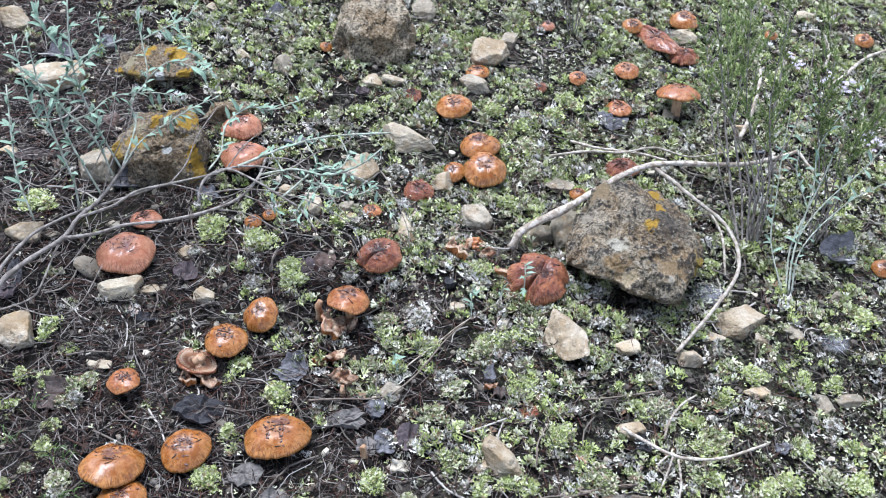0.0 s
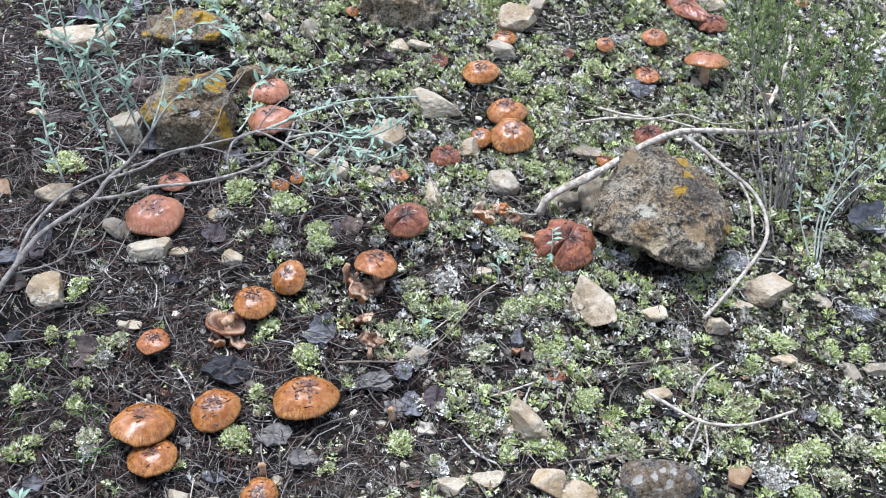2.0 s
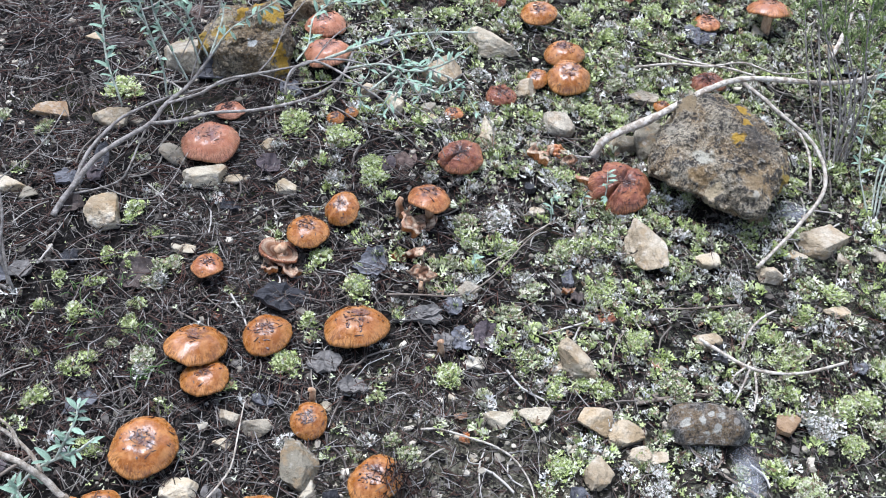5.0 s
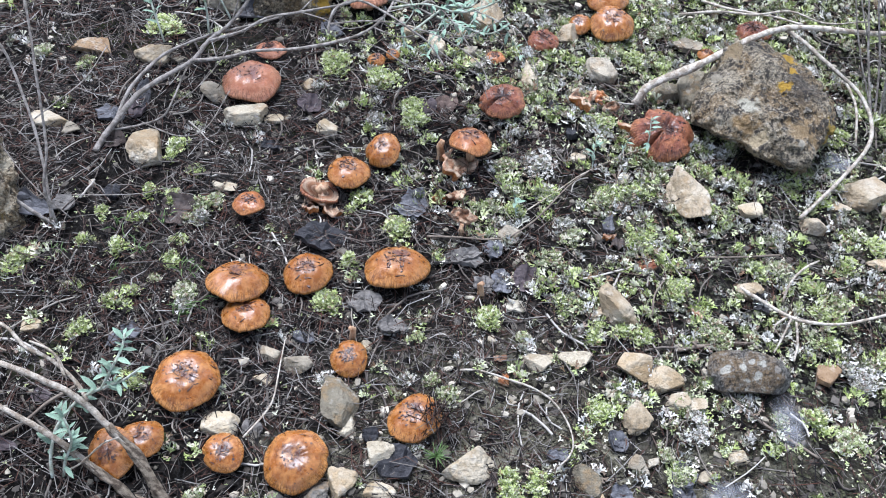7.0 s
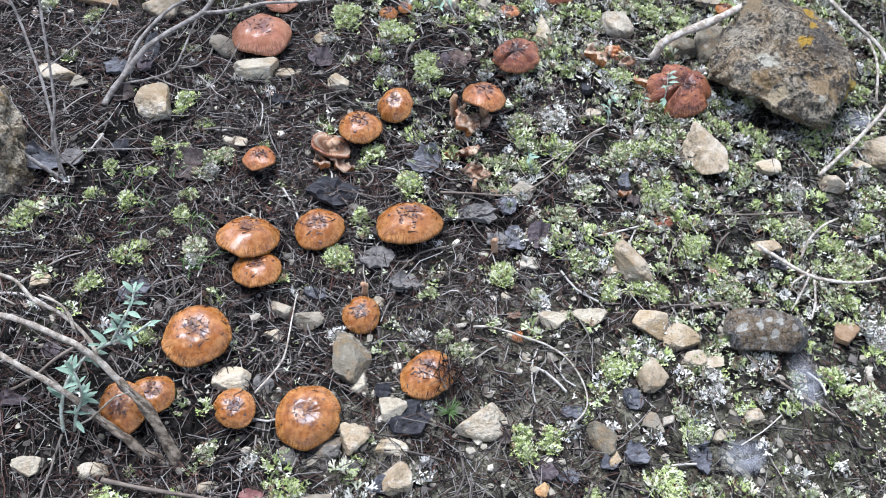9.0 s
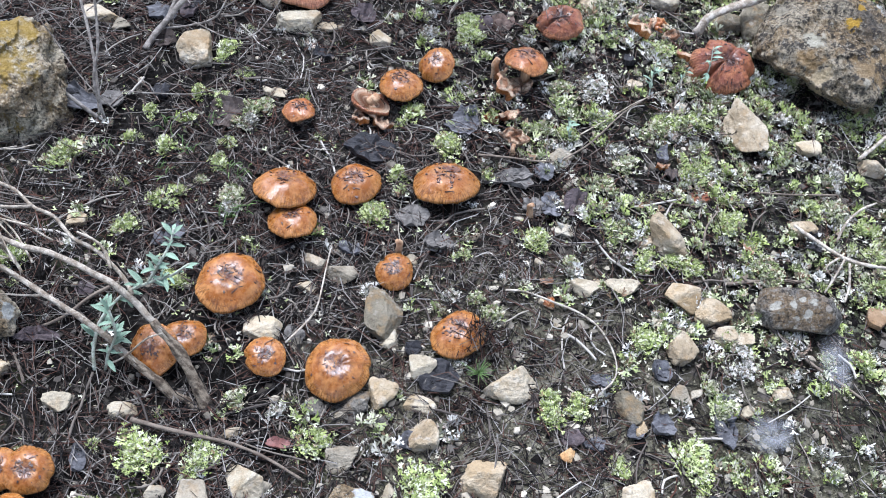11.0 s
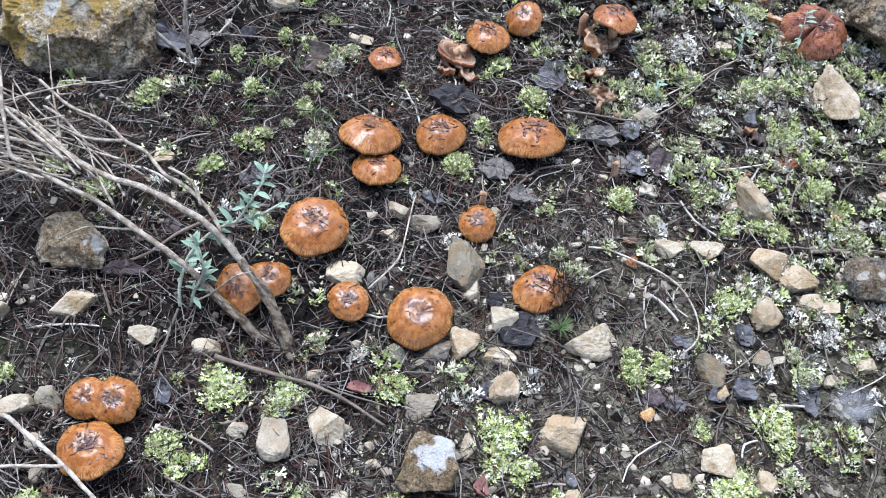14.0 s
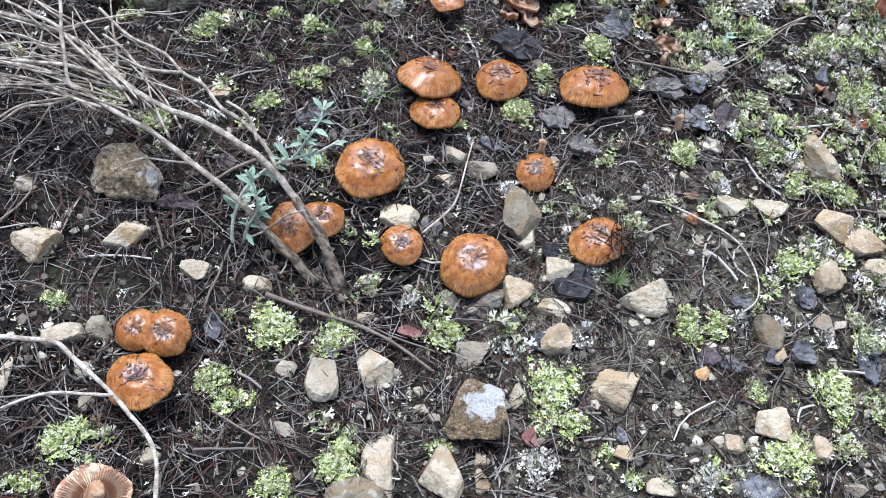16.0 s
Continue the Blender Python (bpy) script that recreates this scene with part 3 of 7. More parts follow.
def cap_surface(d, seed, bell, dent, wave, cuts=0, segs=66, split=None):
    """Rings of a cap from its middle over the rolled rim to the underside."""
    rng = np.random.RandomState(seed)
    ang = np.linspace(0, 2 * np.pi, segs, endpoint=False)
    lobes = sum(rng.uniform(-1, 1) * a * np.cos(k * ang + rng.uniform(0, 6.3)) for k, a in ((2, 0.065), (3, 0.045), (5, 0.028), (7, 0.016)))
    scallop = np.cos(ang * rng.randint(15, 24) + 2.2 * np.sin(ang * 2 + rng.uniform(0, 6.3))) * rng.uniform(0.4, 1.0, segs)
    ripple = sum(rng.uniform(-1, 1) * a * np.cos(k * ang + rng.uniform(0, 6.3)) for k, a in ((2, 1.0), (3, 0.8), (5, 0.5)))
    profile = []
    for s in np.linspace(0.06, 0.96, 14):
        z = bell * (1 - s ** 2.7) - dent * math.exp(-((s / 0.33) ** 2))
        profile.append((s, z))
    profile += [(0.99, bell * 0.02), (1.0, -bell * 0.1), (0.985, -bell * 0.2), (0.94, -bell * 0.22), (0.86, -bell * 0.1), (0.6, bell * 0.1), (0.3, bell * 0.2), (0.12, bell * 0.22)]
    rows = []
    off = Vector(rng.uniform(-20, 20, 3))
    notch = np.zeros(segs)
    for _ in range(cuts):
        gap = np.abs((ang - rng.uniform(0, 6.28) + np.pi) % (2 * np.pi) - np.pi)
        notch = np.maximum(notch, rng.uniform(*((0.1, 0.28) if cuts > 1 else (0.05, 0.16))) * np.exp(-((gap / rng.uniform(0.1, 0.22)) ** 2)))
    if split is not None:
        gap = np.abs((ang - split + np.pi) % (2 * np.pi) - np.pi)
        notch = np.maximum(notch, 0.75 * np.exp(-((gap / 0.14) ** 2)))
    lobes = lobes + rng.normal(size=segs) * 0.006
    fold = np.zeros(segs)
    for _ in range(7 if cuts > 1 else 2):
        gap = np.abs((ang - rng.uniform(0, 6.28) + np.pi) % (2 * np.pi) - np.pi)
        fold = np.maximum(fold, rng.uniform(0.3, 1.0) * np.exp(-((gap / rng.uniform(0.06, 0.15)) ** 2)))
    if cuts > 1:
        gap = np.abs((ang - rng.uniform(0, 6.28) + np.pi) % (2 * np.pi) - np.pi)
        fold = np.maximum(fold, 1.4 * np.exp(-((gap / 0.13) ** 2)))
    fold *= d * (0.11 if cuts > 1 else 0.022)
    for s, z in profile:
        r = s * d / 2 * (1 + lobes * s) * (1 - notch * s ** 4)
        x, y = r * np.cos(ang), r * np.sin(ang)
        zz = z * d + ripple * wave * d * s ** 3 - notch * d * 0.16 * min(1.0, s * 1.4) - fold * math.sin(min(1.0, s * 1.1) * 2.6) + scallop * 0.009 * d * max(0.0, s - 0.55) / 0.45
        lump = np.array([noise.noise(Vector((a / d * 3.5, b / d * 3.5, z)) + off) + 0.5 * noise.noise(Vector((a / d * 9, b / d * 9, z)) + off) for a, b in zip(x, y)]) * (0.045 if cuts > 1 else 0.034) * d
        rows.append(np.c_[x, y, zz + lump])
    return rows


def rings_mesh(name, rows, material, cap_first=True, cap_last=True):
    n = len(rows[0])
    verts = np.concatenate(rows)
    faces = [(k * n + i, k * n + (i + 1) % n, (k + 1) * n + (i + 1) % n, (k + 1) * n + i) for k in range(len(rows) - 1) for i in range(n)]
    faces = [f[::-1] for f in faces]
    extra = []
    if cap_first:
        extra.append(rows[0].mean(0))
        faces += [(i, (i + 1) % n, len(verts)) for i in range(n)]
    if cap_last:
        base, end = (len(rows) - 1) * n, len(verts) + len(extra)
        extra.append(rows[-1].mean(0))
        faces += [(base + (i + 1) % n, base + i, end) for i in range(n)]
    if extra:
        verts = np.concatenate([verts, np.array(extra)])
    return mesh_object(name, verts, faces, material)


def tube(points, r0, r1, sides=7, rough=0.12, seed=0, steps=5, ridge=1.2):
    """A tapering limb through the points, a little knotty."""
    pts = [Vector(p) for p in points]
    if len(pts) == 2:
        pts.insert(1, (pts[0] + pts[1]) / 2)
    line = []
    ext = [pts[0] * 2 - pts[1]] + pts + [pts[-1] * 2 - pts[-2]]
    for k in range(1, len(ext) - 2):
        p0, p1, p2, p3 = ext[k - 1 : k + 3]
        for s in range(steps):
            t = s / steps
            line.append(0.5 * ((2 * p1) + (p2 - p0) * t + (2 * p0 - 5 * p1 + 4 * p2 - p3) * t * t + (3 * p1 - p0 - 3 * p2 + p3) * t ** 3))
    line.append(pts[-1])
    rows = []
    side = Vector((0.3, 0.2, 1)).normalized()
    for k, p in enumerate(line):
        way = (line[min(k + 1, len(line) - 1)] - line[max(k - 1, 0)]).normalized()
        side = (side - way * side.dot(way)).normalized()
        other = way.cross(side)
        f = k / (len(line) - 1)
        r = r0 + (r1 - r0) * f
        ring = []
        for i in range(sides):
            a = 2 * math.pi * i / sides
            rr = r * (1 + rough * noise.noise(Vector((math.cos(a) * ridge, math.sin(a) * ridge, k * 0.66 / ridge + seed * 9.7))) * 2)
            ring.append(tuple(p + (side * math.cos(a) + other * math.sin(a)) * rr))
        rows.append(np.array(ring))
    return rows, line


CAP_WORDS = {"orange": "glossy orange-brown mushroom cap specked with dark needles and soil", "pink": "pinkish-tan mushroom with a dull cap under shrub twigs",
             "tan": "tan-brown mushroom with a paler rim and short stem", "red": "reddish-brown old mushroom with a wrinkled cracked cap"}


def mushroom(x, y, d, height, tone, tip, lean, facing, seed, split=None):
    """Cap with rolled rim, gills under it, a stout stem, and dirt stuck on the skin."""
    rng = random.Random(seed * 31)
    base = ground_z(x, y)
    bell = rng.uniform(0.215, 0.27) if tone != "tan" else rng.uniform(0.19, 0.24)
    wave = 0.016 if tone == "orange" else 0.04
    dent = rng.uniform(0.02, 0.06) if tone != "red" else 0.09
    thing = new("mushroom", None)
    thing.empty_display_size = 0.02
    thing.matrix_basis = pose(x, y, base, 0, 0, rng.uniform(0, 360))
    back = thing.matrix_basis.to_3x3().inverted().to_4x4()
    seat = Matrix.Translation((0, 0, max(0.006, height - bell * d * 0.35))) @ back @ pose(0, 0, 0, 0, 0, facing) @ pose(0, 0, 0, tip, lean)
    turn = rng.uniform(-180, 180)
    seat = seat @ pose(0, 0, 0, 0, 0, turn)
    crack = None if split is None else math.radians(split - facing - turn)
    rows = cap_surface(d, seed, bell, dent, wave, 3 if tone == "red" else (1 if rng.random() < 0.5 else 0), split=crack)
    cap = part("cap", rings_mesh("cap", rows, CAPS[tone]), thing, m=seat)
    # gills: thin blades under the cap
    verts, faces = [], []
    for i in range(36):
        a = 2 * math.pi * i / 36
        c, s = math.cos(a), math.sin(a)
        k = len(verts)
        for r, z0, z1 in ((0.14, 0.2, 0.02), (0.5, 0.1, -0.07), (0.86, -0.1, -0.17)):
            verts += [(c * r * d / 2, s * r * d / 2, z0 * bell * d), (c * r * d / 2, s * r * d / 2, z1 * bell * d)]
        faces += [(k, k + 1, k + 3, k + 2), (k + 2, k + 3, k + 5, k + 4)]
    part("gill_layer", mesh_object("gill_layer", verts, faces, GILL, smooth=False), thing, m=seat)
    top = seat @ Vector((0, 0, bell * d * 0.3))
    under = Vector((top.x * 0.4 + rng.uniform(-0.08, 0.08) * d, top.y * 0.4 + rng.uniform(-0.08, 0.08) * d, -0.012))
    limb, _ = tube([under, (under + top) / 2, top], d * 0.115, d * 0.095, 12, 0.08, seed)
    part("stem", rings_mesh("stem", limb, STEM), thing)
    # dirt and needle bits stuck on the skin, thickest in the middle
    verts, faces = [], []
    count = int((rng.choice((26, 38, 55)) if tone != "tan" else 34) * (0.5 + d / 0.08))
    for _ in range(count):
        r = min(0.9, math.hypot(rng.gauss(0.0, 0.24), rng.gauss(0.05, 0.24)) if rng.random() < 0.75 else rng.uniform(0.2, 0.9))
        a = rng.uniform(0, 6.283)
        at = max(0.0, (r - 0.06) / 0.9 * 13)
        ring, part_way, turn_at = int(at), at % 1, a / 6.2832 * 66
        one, two = int(turn_at) % 66, (int(turn_at) + 1) % 66
        mixed = rows[ring] * (1 - part_way) + rows[ring + 1] * part_way
        place = Vector(mixed[one] * (1 - turn_at % 1) + mixed[two] * (turn_at % 1))
        long = rng.random() < 0.16
        sx, sy = (rng.uniform(0.003, 0.01), rng.uniform(0.0003, 0.0006)) if long else (0.0006 + 0.003 * rng.random() ** 2, 0.0005 + 0.0018 * rng.random() ** 2)
        w = rng.uniform(0, 6.28)
        u, v = Vector((math.cos(w), math.sin(w), 0)), Vector((-math.sin(w), math.cos(w), 0))
        fall = -1.0 * bell * r ** 1.5 * 4
        tilt = Vector((math.cos(a), math.sin(a), 0)) * fall * 0.5
        k = len(verts)
        for p, q in ((-1, -1), (0.2, -1.3), (1, -0.4), (0.8, 1), (-0.3, 1.2), (-1.1, 0.5)):
            flat = u * p * rng.uniform(0.5, 1.4) * sx / 2 + v * q * rng.uniform(0.5, 1.4) * sy / 2
            spot = place + flat + Vector((0, 0, flat.dot(tilt)))
            verts += [tuple(spot + Vector((0, 0, 0.0009))), tuple(spot - Vector((0, 0, 0.0008)))]
        faces.append(tuple(k + 2 * i for i in range(6)))
        faces += [(k + 2 * i, k + 2 * i + 1, k + 2 * ((i + 1) % 6) + 1, k + 2 * ((i + 1) % 6)) for i in range(6)]
    part("stuck_dirt", mesh_object("stuck_dirt", verts, faces, DIRT, smooth=False), cap, "dark soil crumbs and needle bits")
    size = "small " if d < 0.032 else ("large " if d > 0.07 else "")
    return tagged(thing, size + CAP_WORDS[tone], "mushroom", "mushrooms on the slope")


def overturned(x, y, d, skin, pitch, turn, words):
    """A cap lying on its back or side, gills showing."""
    thing = new("overturned_mushroom", None)
    thing.matrix_basis = pose(x, y, ground_z(x, y) + d * 0.3, pitch, 8, turn)
    part("cap", rings_mesh("cap", cap_surface(d, 77, 0.2, 0.03, 0.05), skin), thing, "torn cap")
    verts = []
    for r, z0, z1 in ((0.2, 0.04, 0.01), (0.55, 0.02, -0.035), (0.93, -0.04, -0.05)):
        verts += [(r * d / 2, 0.0004, z0 * d), (r * d / 2, 0, z1 * d), (r * d / 2, -0.0004, z0 * d)]
    blade = mesh_object("gill", verts, [(0, 1, 4, 3), (3, 4, 7, 6), (1, 2, 5, 4), (4, 5, 8, 7)], FLESH, smooth=False)
    for i in range(70):
        part("gill", blade, thing, m=pose(0, 0, 0, 0, 0, 360 / 70 * (i + 0.6 * noise.noise(Vector((i * 0.7, 3, 1))))))
    limb, _ = tube([(0, 0, 0), (0.002, 0, -0.12 * d), (0.004, 0.002, -0.22 * d)], d * 0.13, d * 0.1, 12)
    part("stem_stump", rings_mesh("stem_stump", limb, STEM), thing)
    return tagged(thing, words, "mushroom")


def fragment(x, y, d, turn, lift, seed):
    """A broken piece of cap: orange skin outside, pale torn flesh inside."""
    rng = np.random.RandomState(seed * 17)
    d *= 1.08
    n, m = 64, 10
    a0, span = rng.uniform(0, 6), rng.uniform(2.0, 3.0)
    skin, flesh = [], []
    for i in range(n):
        a = a0 + span * i / (n - 1)
        cut = 0.2 + 0.12 * noise.noise(Vector((a * 5, seed, 2))) + 0.05 * rng.rand()
        for j in range(m):
            s = cut + (1 - cut) * j / (m - 1)
            wob = noise.noise(Vector((a * 2.4, s * 3.5, seed))) * 0.3
            r = s * (1 + wob) * d * 0.62
            z = d * (0.3 * (1 - s ** 2.2) + wob * 0.45 - 0.1 * (s > 0.95))
            skin.append((r * math.cos(a), r * math.sin(a), z))
            flesh.append((r * math.cos(a) * 0.96, r * math.sin(a) * 0.96, z - d * (0.22 * (1 - s) + (0.04 if i % 2 else 0.09)) - 0.0015))
    mid = np.mean(skin, 0)
    skin, flesh = np.array(skin) - mid, np.array(flesh) - mid
    quads = [(i * m + j, i * m + j + 1, (i + 1) * m + j + 1, (i + 1) * m + j) for i in range(n - 1) for j in range(m - 1)]
    rim = [i * m for i in range(n)] + [(n - 1) * m + j for j in range(1, m)] + [i * m + m - 1 for i in range(n - 2, -1, -1)] + [j for j in range(m - 2, 0, -1)]
    thing = new("mushroom_fragment", None)
    face_up = 150 if seed % 3 else 30
    thing.matrix_basis = pose(x, y, ground_z(x, y) + d * 0.22, face_up + lift * 0.4, lift * 0.5, turn)
    part("skin", mesh_object("skin", skin, quads, CAPS["red" if seed % 2 else "tan"]), thing, "orange-brown cap skin")
    both = np.r_[skin * 0.999, flesh]
    k = len(skin)
    sides = [(rim[i], rim[(i + 1) % len(rim)], k + rim[(i + 1) % len(rim)], k + rim[i]) for i in range(len(rim))]
    part("flesh", mesh_object("flesh", both, [tuple(k + q for q in f[::-1]) for f in quads] + sides, FLESH), thing, "pale torn flesh")
    return tagged(thing, "torn curled piece of orange mushroom with pale flesh", "mushroom piece", "broken mushroom pieces")


def stub(x, y, h, seed):
    limb, _ = tube([(0, 0, -0.006), (0.002, 0.001, h * 0.4), (0.004, 0.003, h * 0.75), (0.001, 0.002, h)], h * 0.17, h * 0.1, 12, 0.16, seed)
    ob = new("mushroom_stump", rings_mesh("mushroom_stump", limb, STEM))
    ob.matrix_basis = pose(x, y, ground_z(x, y), 6, -5, seed)
    return tagged(ob, "broken upright mushroom stem, pale and torn", "mushroom stem")


# ---- lichen ----
# a narrow strap that forks twice
SMALL = np.array([(-0.11, 0.0), (0.11, 0.0), (-0.18, 0.34), (0.18, 0.32), (0.0, 0.5), (-0.46, 0.54), (-0.16, 0.72), (-0.7, 0.76), (-0.34, 0.98), (0.46, 0.5), (0.2, 0.74), (0.7, 0.7), (0.4, 1.0)])
SMALL_FACES = [(0, 1, 3, 2), (2, 3, 4), (2, 4, 6, 5), (5, 6, 8, 7), (4, 3, 9, 10), (10, 9, 11, 12)]


def antler_template():
    """A ribbon that forks twice into blunt, spread tips, all in one piece, length about one along y."""
    pts, quads = [(-0.08, 0.0), (0.08, 0.0)], []

    def grow(left, right, heading, length, width, level):
        x, y = (pts[left][0] + pts[right][0]) / 2, (pts[left][1] + pts[right][1]) / 2
        c, s = math.cos(heading), math.sin(heading)
        ex, ey = x + s * length, y + c * length
        k = len(pts)
        pts.extend([(ex - c * width, ey + s * width), (ex + c * width, ey - s * width), (ex + s * width * 0.9, ey + c * width * 0.9)])
        quads.extend([(left, right, k + 1, k), (k, k + 1, k + 2)])
        if level < 3:
            grow(k, k + 2, heading - 0.62 + 0.08 * level, length * 0.78, width * 0.84, level + 1)
            grow(k + 2, k + 1, heading + 0.52 - 0.05 * level, length * 0.68, width * 0.84, level + 1)

    grow(0, 1, 0.0, 0.34, 0.122, 1)
    return np.array(pts), quads


ANTLER, ANTLER_FACES = antler_template()


def lobes_at(rng, count, radius, height, scale, shape, shape_faces):
    """Many curled lobes on a small mound, as arrays of points and faces."""
    verts, faces = [], []
    blobs = [(rng.uniform(0, 0.62) * radius, rng.uniform(0, 6.28), rng.uniform(0.2, 0.42) * radius) for _ in range(6)]
    for _ in range(count):
        far, at, wide = blobs[rng.randint(6)]
        px, py = far * math.cos(at) + rng.normal() * wide * 0.6, far * math.sin(at) + rng.normal() * wide * 0.6
        rr, th = math.hypot(px, py), math.atan2(py, px)
        size = scale * rng.uniform(0.6, 1.25)
        lean = rng.uniform(0.25, 1.35)
        face = th + rng.normal() * 0.9
        curl = rng.uniform(-1.3, 0.5)
        cup = rng.uniform(-0.3, 1.1)
        y, x = shape[:, 1], shape[:, 0] * rng.uniform(0.8, 1.3)
        bend = lean + curl * y
        out = y * np.sin(bend) * size
        up = y * np.cos(bend) * size + cup * x * x * size
        side = x * size
        c, s = math.cos(face), math.sin(face)
        base = height * max(0.1, 1 - (rr / radius) ** 2)
        p = np.c_[rr * math.cos(th) + out * c - side * s, rr * math.sin(th) + out * s + side * c, np.abs(up) + base * rng.uniform(0.3, 1.0)]
        k = len(verts) * len(shape)
        verts.append(p)
        faces += [tuple(k + i for i in f) for f in shape_faces]
    return np.concatenate(verts), faces


CLUMPS = {}
for tone in "gmw":
    for shape_seed in range(5):
        for wide, (lobes, lobe_size) in enumerate(((250, 0.12), (560, 0.075))):
            cv, cf = lobes_at(np.random.RandomState(shape_seed * 5 + ord(tone) + wide), lobes, 0.47, 0.3, lobe_size, ANTLER, ANTLER_FACES)
            cv *= [1, 1, 0.9]
            CLUMPS[tone, shape_seed, wide] = mesh_object("lichen_clump", cv, cf, LICHENS[tone], smooth=True)


def lichen(x, y, sx, sy, tone, seed):
    m = pose(x, y, ground_z(x, y) + 0.001, 0, 7, (seed * 77) % 360)
    s = (sx + sy) / 2 * ((1.5 if y < 0.33 else 1.25) if tone == "g" and y < 0.5 else 1.02)
    ob = new("lichen_clump", CLUMPS[tone, seed % 5, int(s > 0.05)])
    ob.matrix_basis = m @ Matrix.Diagonal((s, s * 0.95, min(s, 0.05), 1))
    words = {"g": "yellow-green leafy lichen cushion on the soil", "m": "mixed green and whitish curled lichen cushion", "w": "whitish dry curled lichen cushion on the litter"}[tone]
    return tagged(ob, words, "lichen", "lichen cushions")


# ---- woody things ----
def wood_thing(name, label, category, at):
    thing = new(name, None)
    thing.empty_display_size = 0.03
    thing.matrix_basis = pose(at[0], at[1], ground_z(*at))
    return tagged(thing, label, category)


def leaf_mesh():
    """A pointed oval leaf, folded a little along its midrib, length one along y."""
    rows = []
    for t, w in ((0, 0.02), (0.12, 0.07), (0.3, 0.125), (0.5, 0.15), (0.7, 0.13), (0.88, 0.075), (1.0, 0.01)):
        for k in (-1, -0.5, 0, 0.5, 1):
            rows.append((w * k, t, 0.1 * abs(k) * w * 4 - 0.26 * t * t + 0.02 * math.sin(t * 9) * k))
    quads = [(r * 5 + k, r * 5 + k + 1, r * 5 + k + 6, r * 5 + k + 5) for r in range(6) for k in range(4)]
    return mesh_object("leaf", rows, quads, SAGELEAF)


LEAF = leaf_mesh()
bough_count = 0


def bough(thing, r0, r1, points, leaves=0, size=0.02, needles=False):
    global bough_count
    bough_count += 1
    origin = thing.matrix_basis.translation
    local = [Vector(p) - origin for p in points]
    rng = random.Random(bough_count * 5)
    if leaves:
        r0, r1 = r0 * 1.3, r1 * 1.3
    name = thing.name.split(".")[0]
    gnarled = name == "woody_shrub" and r0 > 3.9
    rows, line = tube(local, r0 / 1000, r1 / 1000, 22 if gnarled else (8 if r0 > 1.2 else 6), 0.36 if gnarled else 0.24, bough_count, 9 if gnarled else 5, 2.8 if gnarled else 1.2)
    wood = WOOD if name in ("dead_branch", "dry_twig", "forked_twig", "root_runner") else (DARKWOOD if name == "stick" else (GREYWOOD if name in ("dead_shrub", "heath_bush", "sage_shrub", "sprawling_shrub") else STEMWOOD))
    if leaves:
        wood = SPRIGWOOD
    elif gnarled:
        wood = TRUNKWOOD
    limb = part("branch" if r0 > 1.2 else "twig", rings_mesh("branch", rows, wood), thing)
    for i in range(leaves):
        f = min(1.0, 0.18 + 0.82 * ((i // 2 * 2 + 1) / leaves + rng.uniform(-0.05, 0.05)))
        k = min(len(line) - 2, int(f * (len(line) - 1)))
        way = (line[k + 1] - line[k]).normalized()
        across = way.cross(Vector((rng.uniform(-1, 1), rng.uniform(-1, 1), rng.uniform(-0.6, 0.6)))).normalized() * (1 if i % 2 else -1)
        aim = (way * rng.uniform(0.0, 1.2) + across * rng.uniform(0.6, 1.2) + Vector((rng.uniform(-0.4, 0.4), rng.uniform(-0.4, 0.4), rng.uniform(-0.5, 0.6)))).normalized()
        turn = aim.to_track_quat("Y", "Z").to_matrix().to_4x4()
        s = size * rng.uniform(0.5, 1.25) * (1.0 if f < 0.85 else 0.8)
        part("leaf", LEAF, limb, m=Matrix.Translation(line[k]) @ turn @ Matrix.Diagonal((s, s, s, 1)))
    if needles:
        heath_needles(limb, line, rng)


def heath_needles(limb, line, rng):
    """Upright feathery side shoots set densely with short needle leaves."""
    verts, faces = [], []

    def blade(p, aim, length):
        side = aim.cross(Vector((rng.uniform(-1, 1), rng.uniform(-1, 1), rng.uniform(-1, 1)))).normalized() * 0.0008
        other = aim.cross(side).normalized() * 0.0006
        k = len(verts)
        verts.extend(tuple(q) for q in (p + side, p - side, p + other, p + aim * length))
        faces.extend([(k, k + 1, k + 3), (k + 1, k + 2, k + 3), (k + 2, k, k + 3)])

    start = int(len(line) * 0.58)
    for k in range(start, len(line)):
        way = (line[k] - line[k - 1]).normalized()
        for _ in range(2):
            out = Vector((rng.uniform(-1, 1), rng.uniform(-1, 1), rng.uniform(-0.2, 0.5))).normalized()
            reach = rng.uniform(0.014, 0.04)
            for s in range(16):
                p = line[k] + (out * 0.8 + way * 0.8) * reach * s / 16 + Vector((0, 0, 0.3 * reach * (s / 16) ** 2))
                for _ in range(3):
                    aim = (out * 0.5 + way + Vector((rng.uniform(-1, 1), rng.uniform(-1, 1), rng.uniform(-1, 1))) * 1.0).normalized()
                    blade(p, aim, rng.uniform(0.004, 0.0075))
        for _ in range(5):
            aim = (way * 0.6 + Vector((rng.uniform(-1, 1), rng.uniform(-1, 1), rng.uniform(-0.3, 1)))).normalized()
            blade(line[k] + way * rng.uniform(0, 0.01), aim, rng.uniform(0.006, 0.01))
    part("foliage", mesh_object("foliage", verts, faces, HEATHLEAF, smooth=False), limb, "fine green needle leaves")


